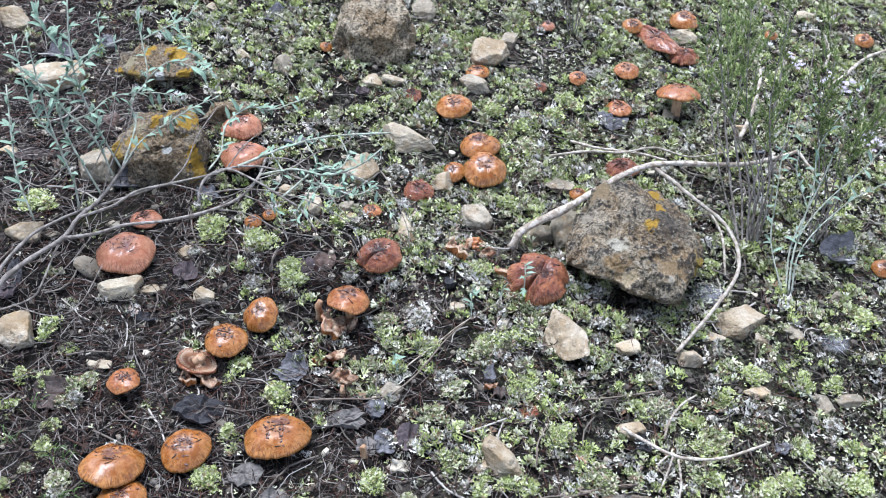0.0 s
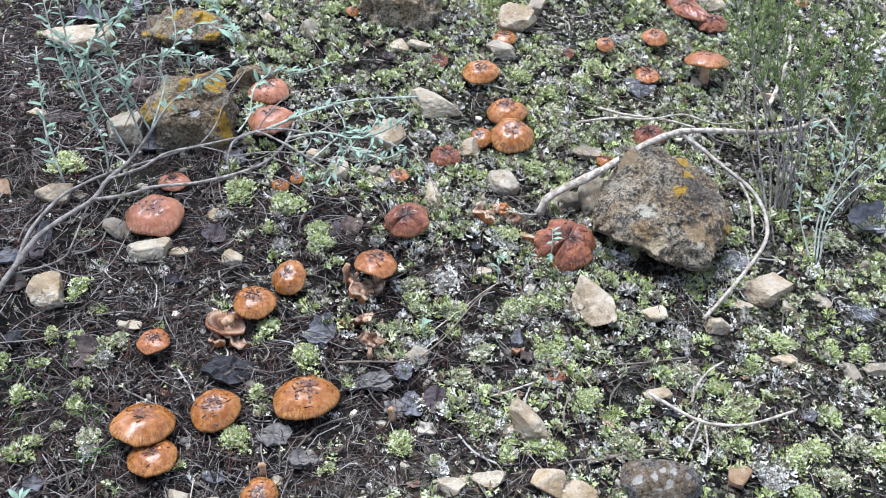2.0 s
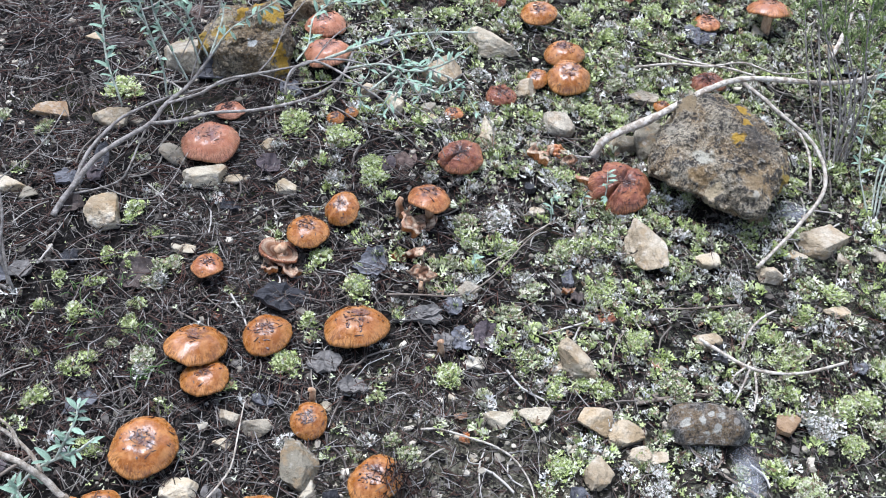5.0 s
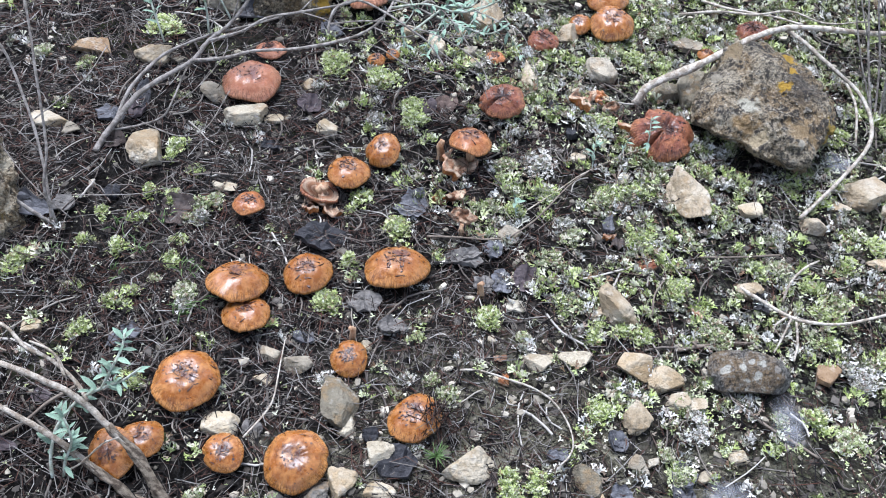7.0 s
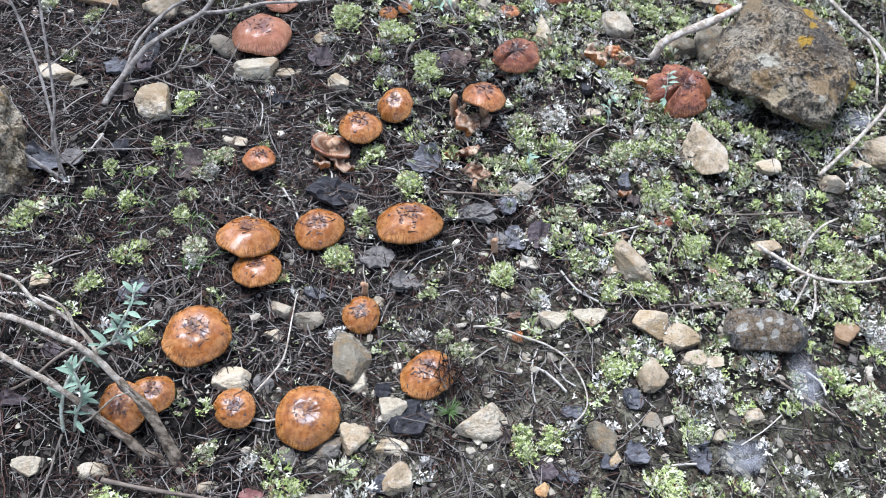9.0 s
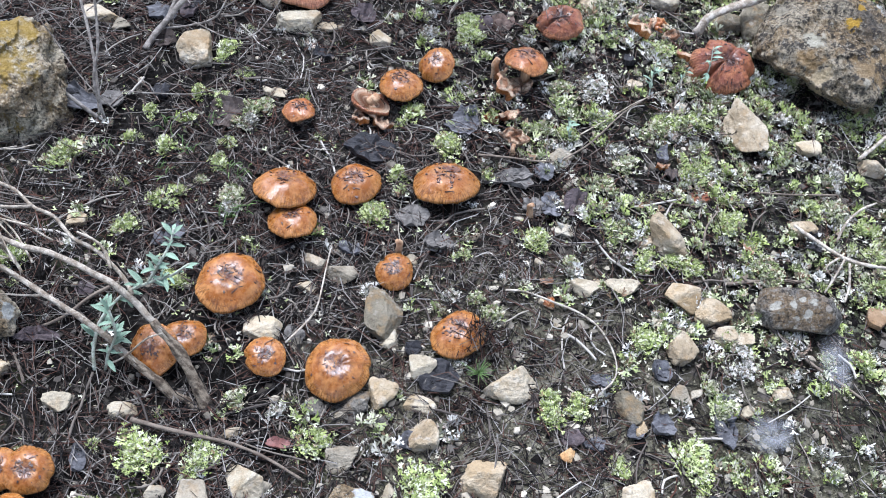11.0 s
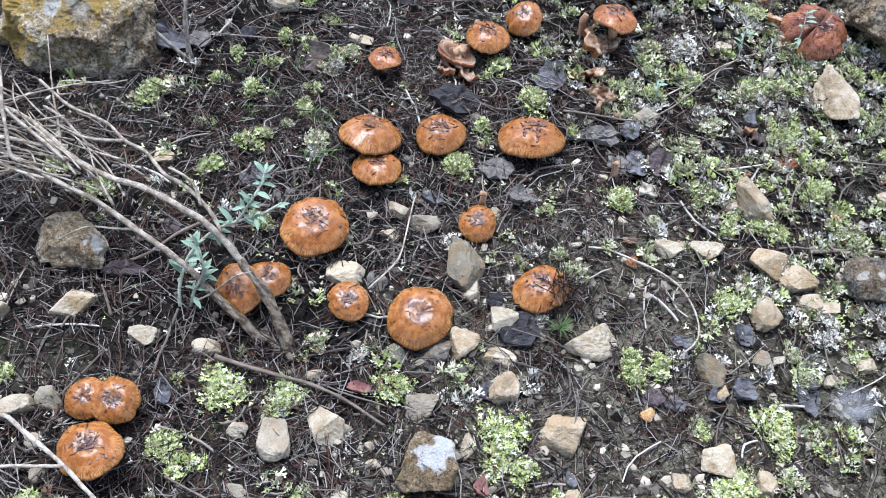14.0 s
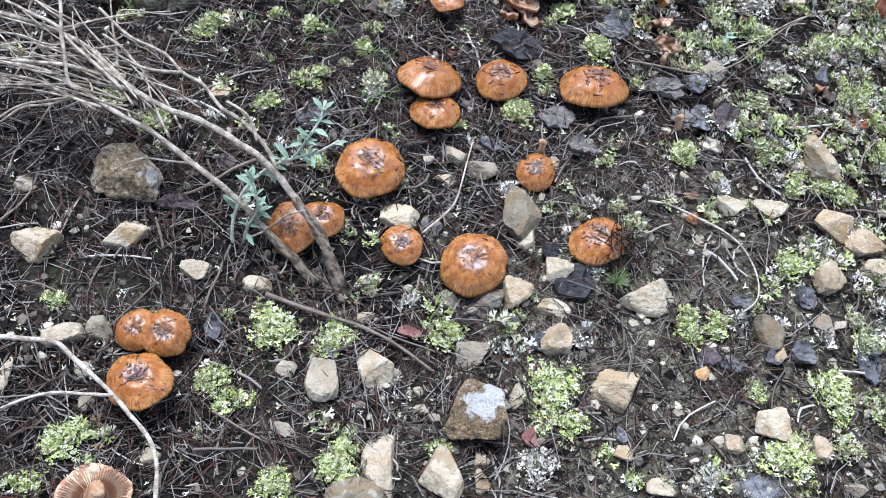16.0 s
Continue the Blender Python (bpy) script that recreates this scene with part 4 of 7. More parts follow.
def needle_heap(x, y, lift, radius, count, place, seed):
    """A loose criss-cross heap of pine needles."""
    rng = random.Random(seed)
    verts, faces = [], []
    for _ in range(count):
        at, a = radius * rng.random() ** 0.6, rng.uniform(0, 6.283)
        px, py = at * math.cos(a), at * math.sin(a)
        heading, length, r = rng.uniform(0, 6.283), rng.uniform(0.012, 0.03), rng.uniform(0.0003, 0.0005)
        c, s, tilt = math.cos(heading), math.sin(heading), rng.gauss(0, 0.18)
        z = lift * max(0.0, 1 - (at / radius) ** 2 * 0.8) + rng.uniform(0.0, 0.004)
        k = len(verts)
        for t in (-0.5, 0.5):
            q = (px + c * length * t, py + s * length * t, z + length * t * tilt)
            verts += [(q[0] - s * r, q[1] + c * r, q[2]), (q[0] + s * r, q[1] - c * r, q[2]), (q[0], q[1], q[2] + r * 1.5)]
        faces += [(k, k + 1, k + 4, k + 3), (k + 1, k + 2, k + 5, k + 4), (k + 2, k, k + 3, k + 5)]
    ob = new("needle_heap", mesh_object("needle_heap", verts, faces, PINE, smooth=False))
    ob.matrix_basis = pose(x, y, ground_z(x, y) + 0.002, 0, 7, 0)
    return tagged(ob, f"loose heap of brown pine needles {place}", "pine needles", kind="stuff")


def web(x, y, sx, sy, seed):
    """A sagging funnel sheet of spider silk."""
    n = 18
    verts = []
    for j in range(n + 1):
        for i in range(n + 1):
            u, v = i / n * 2 - 1, j / n * 2 - 1
            k = 1 + 0.25 * noise.noise(Vector((u * 1.5, v * 1.5, seed)))
            squash = 1 / max(1.0, math.hypot(u, v))
            z = 0.006 - 0.005 * (1 - min(1, math.hypot(u, v))) + 0.004 * noise.noise(Vector((u * 3, v * 3, seed + 5)))
            verts.append((u * squash * k * sx / 2, v * squash * k * sy / 2, z))
    faces = [(j * (n + 1) + i, j * (n + 1) + i + 1, (j + 1) * (n + 1) + i + 1, (j + 1) * (n + 1) + i) for j in range(n) for i in range(n)]
    ob = new("spider_web", mesh_object("spider_web", verts, faces, SILK))
    ob.matrix_basis = pose(x, y, ground_z(x, y) + 0.008, 0, 7, 15)
    return tagged(ob, "hazy whitish sheet of spider silk over litter", "spider web", "spider webs")


def seedling(x, y):
    thing = new("pine_seedling", None)
    thing.matrix_basis = pose(x, y, ground_z(x, y))
    rows, line = tube([(0, 0, -0.004), (0.001, 0.003, 0.008), (0.0, 0.004, 0.02)], 0.0009, 0.0007, 6)
    part("stem", rings_mesh("stem", rows, BARKS["brown"]), thing)
    rng = random.Random(4)
    for _ in range(26):
        a, e = rng.uniform(0, 6.28), rng.uniform(0.15, 1.2)
        tip = Vector((math.cos(a) * math.cos(e), math.sin(a) * math.cos(e), math.sin(e))) * rng.uniform(0.014, 0.021)
        rows, _ = tube([line[-1], line[-1] + tip * 0.5 + Vector((0, 0, 0.001)), line[-1] + tip], 0.0006, 0.0002, 4, 0.0, steps=2)
        part("needle", rings_mesh("needle", rows, YOUNG), thing)
    return tagged(thing, "tiny pine seedling with a tuft of bright green needles", "seedling")


def grass(x, y, height, seed):
    """A few thin curved blades."""
    rng = random.Random(seed)
    thing = new("grass_tuft", None)
    thing.matrix_basis = pose(x, y, ground_z(x, y))
    for _ in range(rng.randint(6, 10)):
        a, lean, h = rng.uniform(0, 6.28), rng.uniform(0.3, 0.9), height * rng.uniform(0.6, 1.1)
        base = Vector((rng.uniform(-0.008, 0.008), rng.uniform(-0.008, 0.008), -0.002))
        mid = base + Vector((math.cos(a) * lean * h * 0.35, math.sin(a) * lean * h * 0.35, h * 0.6))
        tip = base + Vector((math.cos(a) * lean * h, math.sin(a) * lean * h, h * (1 - lean * 0.4)))
        rows, _ = tube([base, mid, tip], 0.0008, 0.0003, 4, 0.0, steps=3)
        part("blade", rings_mesh("blade", rows, YOUNG), thing)
    return tagged(thing, "sparse tuft of thin green grass in the litter", "grass", "grass tufts")


def blossom(thing, x, y, z, seed):
    """A loose head of small lilac-white flowers on a bush."""
    rng = random.Random(seed)
    verts, faces = [], []
    for _ in range(12):
        c = Vector((rng.gauss(0, 0.007), rng.gauss(0, 0.007), rng.gauss(0, 0.006)))
        for i in range(5):
            a = i * 1.2566 + rng.uniform(-0.2, 0.2)
            out, up = Vector((math.cos(a), math.sin(a), 0)), Vector((0, 0, 1))
            side = Vector((-math.sin(a), math.cos(a), 0))
            k = len(verts)
            verts += [tuple(c), tuple(c + out * 0.0025 + side * 0.0013 + up * 0.0012), tuple(c + out * 0.0042 + up * 0.001), tuple(c + out * 0.0025 - side * 0.0013 + up * 0.0012)]
            faces.append((k, k + 1, k + 2, k + 3))
    head = Vector((x, y, z)) - thing.matrix_basis.translation
    part("blossom", mesh_object("blossom", verts, faces, PETAL), thing, "pale lilac flower head", Matrix.Translation(head))


# mushrooms
mushroom(-0.41, 0.843, 0.073, 0.022, 'pink', -2, 0, 11, 3)
mushroom(-0.221, 0.796, 0.045, 0.025, 'orange', 16, -8, 11, 4)
mushroom(-0.248, 0.748, 0.053, 0.025, 'orange', -7, 0, 11, 5)
mushroom(-0.336, 0.66, 0.039, 0.019, 'tan', -10, 0, 11, 6)
mushroom(-0.152, 0.638, 0.072, 0.024, 'orange', -16, 0, 11, 7)
mushroom(-0.242, 0.598, 0.057, 0.019, 'orange', -6, 0, 11, 8)
mushroom(-0.304, 0.555, 0.069, 0.022, 'orange', -23, 8, 11, 9)
mushroom(-0.282, 0.523, 0.054, 0.019, 'orange', -12, 0, 17, 10)
mushroom(-0.124, 0.841, 0.054, 0.04, 'tan', -13, 6, 11, 11)
mushroom(-0.109, 0.937, 0.06, 0.025, 'red', 5, 0, 11, 12)
tagged(mushroom(0.098, 0.963, 0.082, 0.026, 'red', 8, 4, 11, 131, split=-122), 'large split reddish-brown mushroom with a glossy cap beside a rock', 'mushroom', 'mushrooms on the slope')
fragment(0.058, 0.968, 0.032, 40, 30, 22)
fragment(0.063, 0.945, 0.024, 150, 40, 23)
mushroom(-0.088, 1.086, 0.043, 0.015, 'red', 5, 0, 11, 14)
mushroom(-0.142, 1.029, 0.027, 0.009, 'tan', -4, 0, 11, 15)
mushroom(-0.049, 1.145, 0.035, 0.012, 'orange', 10, -10, 11, 16)
mushroom(-0.022, 1.208, 0.061, 0.019, 'orange', -8, 0, 11, 17)
mushroom(-0.005, 1.15, 0.063, 0.026, 'orange', 8, 0, 11, 18)
mushroom(-0.075, 1.28, 0.055, 0.019, 'orange', 2, 0, 11, 19)
mushroom(-0.143, 1.296, 0.03, 0.007, 'red', 10, 0, 11, 20)
mushroom(-0.056, 1.384, 0.04, 0.012, 'orange', -5, 0, 11, 21)
mushroom(0.102, 1.419, 0.03, 0.019, 'tan', 10, 8, 11, 22)
mushroom(0.178, 1.472, 0.042, 0.019, 'tan', 5, 0, 11, 23)
mushroom(0.172, 1.378, 0.047, 0.012, 'tan', -11, 0, 11, 24)
mushroom(0.263, 1.408, 0.071, 0.045, 'tan', -23, 4, 11, 25)
mushroom(0.267, 1.671, 0.052, 0.019, 'orange', 2, 0, 11, 26)
mushroom(0.179, 1.617, 0.036, 0.019, 'orange', 10, 0, 11, 27)
torn = mushroom(0.222, 1.59, 0.06, 0.022, 'red', 8, 6, 11, 28)
torn.matrix_basis = pose(0.222, 1.59, ground_z(0.222, 1.59), 0, 0, -48) @ Matrix.Diagonal((1.75, 0.85, 0.8, 1))
tagged(torn, 'long torn collapsed reddish-brown mushroom lying flat', 'mushroom')
mushroom(0.27, 1.557, 0.05, 0.019, 'red', 1, 0, 11, 29)
mushroom(-0.355, 1.122, 0.058, 0.022, 'pink', 1, 0, 11, 30)
mushroom(-0.33, 1.06, 0.065, 0.028, 'pink', -8, 0, 11, 31)
mushroom(-0.285, 0.956, 0.025, 0.012, 'orange', -1, 0, 11, 32)
mushroom(-0.267, 0.971, 0.018, 0.012, 'orange', 10, 0, 11, 33)
mushroom(-0.415, 0.914, 0.04, 0.012, 'pink', -10, 0, 11, 34)
mushroom(0.592, 1.733, 0.035, 0.019, 'orange', 10, 0, 11, 35)
mushroom(0.131, 1.154, 0.025, 0.012, 'orange', 4, 0, 11, 36)
mushroom(0.036, 1.563, 0.026, 0.012, 'pink', -2, 0, 11, 37)
mushroom(0.045, 1.385, 0.023, 0.007, 'red', 10, 0, 11, 38)
mushroom(-0.298, 1.363, 0.021, 0.009, 'orange', 10, 20, 11, 39)
mushroom(0.421, 1.675, 0.023, 0.019, 'orange', 10, 0, 11, 40)
mushroom(0.188, 1.233, 0.054, 0.012, 'red', -14, 0, 11, 41)
mushroom(0.568, 1.142, 0.031, 0.019, 'orange', 10, 0, 11, 42)
mushroom(-0.305, 0.427, 0.069, 0.025, 'orange', 0, 8, 17, 43)
mushroom(-0.163, 0.512, 0.041, 0.015, 'orange', 10, 0, 17, 44)
mushroom(-0.077, 0.468, 0.057, 0.019, 'orange', -6, -6, 17, 45)
mushroom(-0.17, 0.381, 0.064, 0.025, 'orange', 11, 0, 17, 46)
mushroom(-0.239, 0.367, 0.041, 0.019, 'orange', 10, 0, 17, 47)
mushroom(-0.336, 0.33, 0.051, 0.022, 'orange', 17, -14, 27, 48)
mushroom(-0.317, 0.355, 0.042, 0.019, 'orange', 1, 10, 27, 49)
mushroom(-0.396, 0.171, 0.039, 0.025, 'orange', 10, -8, 27, 50)
mushroom(-0.371, 0.179, 0.044, 0.028, 'orange', 10, 6, 27, 51)
mushroom(-0.363, 0.13, 0.056, 0.031, 'orange', -4, 0, 27, 52)
# loose stones
stone(-0.398, 0.793, 0.047, 0.034, 0.017, 11, 'pale', 12)
stone(-0.45, 0.817, 0.035, 0.027, 0.013, 11, 'grey', 13)
stone(-0.3, 0.817, 0.026, 0.023, 0.011, 11, 'cream', 14)
stone(0.143, 0.877, 0.053, 0.071, 0.027, 11, 'tan', 15)
stone(0.221, 0.891, 0.03, 0.022, 0.011, 11, 'cream', 16)
stone(0.302, 0.905, 0.03, 0.03, 0.015, 11, 'tan', 17)
stone(0.389, 0.874, 0.035, 0.02, 0.01, 11, 'ochre', 18)
stone(0.094, 0.687, 0.048, 0.043, 0.021, 11, 'tan', 19)
stone(0.07, 0.67, 0.022, 0.017, 0.008, 11, 'tan', 20)
stone(0.063, 0.88, 0.018, 0.019, 0.009, 11, 'pale', 21)
stone(-0.126, 1.193, 0.073, 0.047, 0.023, 11, 'pale', 22)
stone(-0.211, 1.308, 0.031, 0.028, 0.014, 11, 'tan', 23)
stone(-0.181, 1.324, 0.035, 0.022, 0.011, 11, 'pale', 24)
stone(-0.177, 1.095, 0.053, 0.047, 0.023, 11, 'tan', 25)
stone(-0.044, 1.436, 0.059, 0.049, 0.024, 11, 'tan', 26)
stone(-0.056, 1.354, 0.049, 0.033, 0.016, 11, 'grey', 27)
stone(-0.022, 1.489, 0.03, 0.035, 0.015, 11, 'grey', 28)
stone(0.102, 1.168, 0.041, 0.022, 0.01, 11, 'grey', 29)
stone(-0.061, 1.121, 0.032, 0.028, 0.014, 11, 'tan', 30)
stone(-0.221, 1.015, 0.026, 0.033, 0.013, 11, 'pale', 31)
stone(-0.178, 1.029, 0.02, 0.019, 0.009, 11, 'grey', 32)
stone(-0.167, 1.008, 0.017, 0.012, 0.006, 11, 'pale', 33)
stone(-0.196, 1.059, 0.019, 0.017, 0.009, 11, 'tan', 34)
stone(0.088, 1.058, 0.037, 0.038, 0.019, 11, 'olive', 35)
stone(0.119, 1.073, 0.042, 0.064, 0.024, 11, 'olive', 36)
stone(-0.548, 0.849, 0.044, 0.028, 0.014, 11, 'tan', 37)
stone(-0.52, 0.86, 0.023, 0.015, 0.007, 11, 'grey', 38)
stone(-0.457, 0.9, 0.022, 0.013, 0.006, 11, 'pale', 39)
stone(-0.482, 0.697, 0.041, 0.041, 0.02, 11, 'tan', 40)
stone(-0.349, 0.878, 0.02, 0.016, 0.008, 11, 'cream', 41)
stone(-0.348, 1.293, 0.031, 0.039, 0.016, 11, 'grey', 42)
stone(-0.411, 1.297, 0.023, 0.021, 0.011, 11, 'pale', 43)
stone(-0.653, 1.142, 0.093, 0.059, 0.029, 11, 'tan', 44)
stone(-0.513, 0.993, 0.055, 0.056, 0.028, 11, 'grey', 45)
stone(-0.638, 0.987, 0.024, 0.019, 0.009, 11, 'ochre', 46)
stone(-0.766, 1.257, 0.052, 0.044, 0.022, 11, 'tan', 47)
stone(-0.508, 1.411, 0.024, 0.017, 0.008, 11, 'cream', 48)
stone(0.365, 0.985, 0.062, 0.05, 0.018, 11, 'tan', 49)
stone(0.335, 0.948, 0.028, 0.015, 0.007, 11, 'tan', 50)
stone(0.433, 0.995, 0.016, 0.021, 0.008, 11, 'grey', 51)
stone(0.442, 0.989, 0.018, 0.024, 0.009, 11, 'grey', 52)
stone(0.502, 1.07, 0.025, 0.022, 0.011, 11, 'grey', 53)
stone(0.526, 1.094, 0.016, 0.022, 0.008, 11, 'grey', 54)
stone(0.473, 0.879, 0.02, 0.032, 0.01, 11, 'grey', 55)
stone(0.505, 0.895, 0.032, 0.019, 0.009, 11, 'grey', 56)
stone(0.236, 0.77, 0.031, 0.024, 0.012, 11, 'tan', 57)
stone(0.002, 0.897, 0.019, 0.016, 0.008, 11, 'tan', 58)
stone(-0.049, 0.742, 0.03, 0.021, 0.011, 11, 'grey', 59)
stone(-0.058, 0.716, 0.012, 0.009, 0.005, 11, 'tan', 60)
stone(-0.019, 0.646, 0.022, 0.013, 0.006, 11, 'white', 61)
stone(-0.067, 0.64, 0.012, 0.008, 0.004, 11, 'white', 62)
stone(-0.375, 0.684, 0.021, 0.013, 0.006, 11, 'cream', 63)
stone(0.253, 1.391, 0.023, 0.031, 0.012, 11, 'pale', 64)
stone(0.369, 1.4, 0.032, 0.022, 0.011, 11, 'ochre', 65)
stone(0.484, 1.781, 0.033, 0.025, 0.012, 11, 'pale', 66)
stone(0.264, 1.626, 0.047, 0.034, 0.017, 11, 'pale', 67)
stone(-0.002, 1.06, 0.042, 0.035, 0.017, 11, 'grey', 68)
stone(-0.089, 1.012, 0.026, 0.054, 0.013, 11, 'pale', 69)
stone(-0.173, 1.521, 0.038, 0.039, 0.019, 11, 'grey', 70)
stone(-0.136, 0.798, 0.014, 0.014, 0.007, 11, 'pale', 71)
stone(-0.367, 0.805, 0.025, 0.014, 0.005, 11, 'tan', 72)
stone(-0.26, 1.032, 0.023, 0.024, 0.012, 11, 'tan', 73)
stone(-0.027, 1.016, 0.017, 0.014, 0.007, 11, 'cream', 74)
stone(0.012, 1.015, 0.018, 0.014, 0.007, 11, 'tan', 75)
stone(0.396, 0.964, 0.022, 0.015, 0.007, 11, 'grey', 76)
stone(-0.355, 0.812, 0.014, 0.013, 0.006, 11, 'grey', 77)
stone(-0.012, 0.438, 0.05, 0.032, 0.017, 17, 'cream', 78)
stone(-0.155, 0.461, 0.036, 0.056, 0.019, 17, 'olive', 79)
stone(-0.139, 0.439, 0.02, 0.023, 0.01, 17, 'pale', 80)
stone(-0.259, 0.399, 0.035, 0.026, 0.013, 17, 'cream', 81)
stone(-0.098, 0.42, 0.026, 0.02, 0.011, 17, 'pale', 82)
stone(-0.123, 0.377, 0.028, 0.027, 0.014, 17, 'ochre', 83)
stone(-0.086, 0.384, 0.031, 0.018, 0.009, 17, 'cream', 84)
stone(0.024, 0.582, 0.028, 0.021, 0.011, 17, 'pale', 85)
stone(0.035, 0.596, 0.011, 0.012, 0.005, 17, 'pale', 86)
stone(0.063, 0.601, 0.037, 0.021, 0.011, 17, 'pale', 87)
stone(0.124, 0.616, 0.037, 0.037, 0.018, 17, 'ochre', 88)
stone(0.161, 0.611, 0.038, 0.028, 0.015, 17, 'ochre', 89)
stone(0.139, 0.557, 0.03, 0.041, 0.015, 17, 'tan', 90)
stone(0.189, 0.592, 0.037, 0.02, 0.009, 17, 'tan', 91)
stone(0.25, 0.55, 0.023, 0.016, 0.008, 17, 'cream', 92)
stone(0.152, 0.503, 0.022, 0.02, 0.01, 17, 'grey', 93)
stone(0.166, 0.512, 0.012, 0.011, 0.006, 17, 'grey', 94)
stone(0.104, 0.465, 0.029, 0.033, 0.015, 17, 'olive', 95)
stone(-0.24, 0.463, 0.021, 0.016, 0.008, 17, 'cream', 96)
stone(-0.214, 0.49, 0.034, 0.023, 0.012, 17, 'grey', 97)
stone(-0.246, 0.493, 0.025, 0.022, 0.011, 17, 'grey', 98)
stone(-0.482, 0.434, 0.021, 0.016, 0.008, 17, 'ochre', 99)
stone(-0.064, 0.544, 0.011, 0.007, 0.004, 17, 'white', 100)
stone(-0.03, 0.595, 0.01, 0.009, 0.005, 17, 'pale', 101)
stone(-0.015, 0.476, 0.011, 0.009, 0.005, 17, 'white', 102)
stone(0.011, 0.529, 0.009, 0.006, 0.003, 17, 'pale', 103)
stone(-0.016, 0.648, 0.023, 0.012, 0.006, 17, 'white', 104)
stone(0.335, 0.684, 0.029, 0.025, 0.013, 17, 'brown', 105)
stone(0.22, 0.514, 0.018, 0.014, 0.007, 17, 'pale', 106)
stone(-0.154, 0.538, 0.013, 0.012, 0.006, 17, 'pale', 107)
stone(-0.012, 0.551, 0.01, 0.007, 0.004, 17, 'cream', 108)
stone(-0.382, 0.68, 0.018, 0.011, 0.006, 17, 'pale', 109)
stone(-0.468, 0.254, 0.04, 0.032, 0.017, 27, 'cream', 110)
stone(-0.625, 0.837, 0.046, 0.025, 0.012, 17, 'brown', 111)
stone(-0.607, 0.699, 0.04, 0.023, 0.012, 17, 'tan', 112)
stone(-0.581, 0.698, 0.02, 0.017, 0.009, 17, 'grey', 113)
stone(-0.528, 0.2, 0.043, 0.03, 0.016, 27, 'tan', 114)
stone(-0.577, 0.25, 0.022, 0.019, 0.01, 27, 'tan', 115)
stone(-0.393, 0.25, 0.024, 0.018, 0.01, 27, 'pale', 116)
stone(-0.337, 0.269, 0.028, 0.015, 0.008, 27, 'pale', 117)
stone(-0.454, 0.141, 0.034, 0.023, 0.012, 27, 'pale', 118)
stone(-0.432, 0.163, 0.023, 0.025, 0.011, 27, 'grey', 119)
stone(-0.238, 0.214, 0.028, 0.038, 0.014, 27, 'grey', 120)
stone(-0.204, 0.247, 0.033, 0.038, 0.017, 27, 'pale', 121)
stone(-0.237, 0.289, 0.019, 0.011, 0.006, 27, 'tan', 122)
stone(-0.16, 0.249, 0.012, 0.012, 0.006, 27, 'pale', 123)
stone(-0.153, 0.234, 0.016, 0.009, 0.005, 27, 'cream', 124)
stone(-0.134, 0.305, 0.029, 0.025, 0.013, 27, 'grey', 125)
stone(-0.081, 0.288, 0.015, 0.024, 0.008, 27, 'pale', 126)
stone(-0.004, 0.336, 0.044, 0.035, 0.019, 27, 'ochre', 127)
stone(-0.073, 0.356, 0.028, 0.031, 0.014, 27, 'tan', 128)
stone(0.135, 0.378, 0.031, 0.035, 0.015, 27, 'cream', 129)
stone(0.111, 0.341, 0.019, 0.016, 0.009, 27, 'tan', 130)
stone(0.185, 0.377, 0.02, 0.023, 0.01, 27, 'ochre', 131)
stone(0.061, 0.392, 0.015, 0.014, 0.007, 27, 'orange', 132)
stone(0.024, 0.283, 0.016, 0.013, 0.007, 27, 'ochre', 133)
stone(-0.159, 0.171, 0.027, 0.06, 0.013, 27, 'pale', 134)
stone(-0.108, 0.19, 0.036, 0.048, 0.018, 27, 'cream', 135)
stone(-0.164, 0.14, 0.049, 0.027, 0.014, 27, 'olive', 136)
stone(-0.085, 0.222, 0.013, 0.016, 0.006, 27, 'tan', 137)
stone(0.065, 0.271, 0.024, 0.016, 0.009, 27, 'pale', 138)
stone(0.089, 0.293, 0.013, 0.011, 0.006, 27, 'pale', 139)
stone(-0.329, 0.086, 0.017, 0.014, 0.008, 27, 'pale', 140)
stone(0.178, 0.588, 0.03, 0.019, 0.01, 27, 'tan', 141)
stone(0.223, 0.358, 0.02, 0.014, 0.008, 27, 'grey', 142)
stone(-0.418, 0.223, 0.01, 0.008, 0.004, 27, 'grey', 143)
stone(-0.075, 0.203, 0.013, 0.02, 0.006, 27, 'tan', 144)
stone(-0.401, 0.098, 0.013, 0.012, 0.006, 27, 'grey', 145)
stone(-0.271, 0.208, 0.018, 0.012, 0.006, 27, 'grey', 146)
stone(-0.246, 0.159, 0.019, 0.012, 0.006, 27, 'grey', 147)
stone(-0.421, 0.122, 0.014, 0.014, 0.007, 27, 'grey', 148)
stone(-0.476, 0.087, 0.012, 0.031, 0.006, 27, 'pale', 149)
stone(0.121, 0.449, 0.012, 0.015, 0.006, 27, 'ochre', 150)
stone(-0.152, 0.345, 0.016, 0.012, 0.006, 27, 'grey', 151)
stone(-0.174, 0.344, 0.021, 0.017, 0.009, 27, 'soil', 152)
stone(-0.146, 0.36, 0.032, 0.022, 0.012, 27, 'soil', 153)
stone(-0.117, 0.354, 0.016, 0.012, 0.006, 27, 'soil', 154)
stone(-0.186, 0.253, 0.015, 0.012, 0.007, 27, 'grey', 155)
stone(-0.171, 0.303, 0.012, 0.01, 0.005, 27, 'soil', 156)
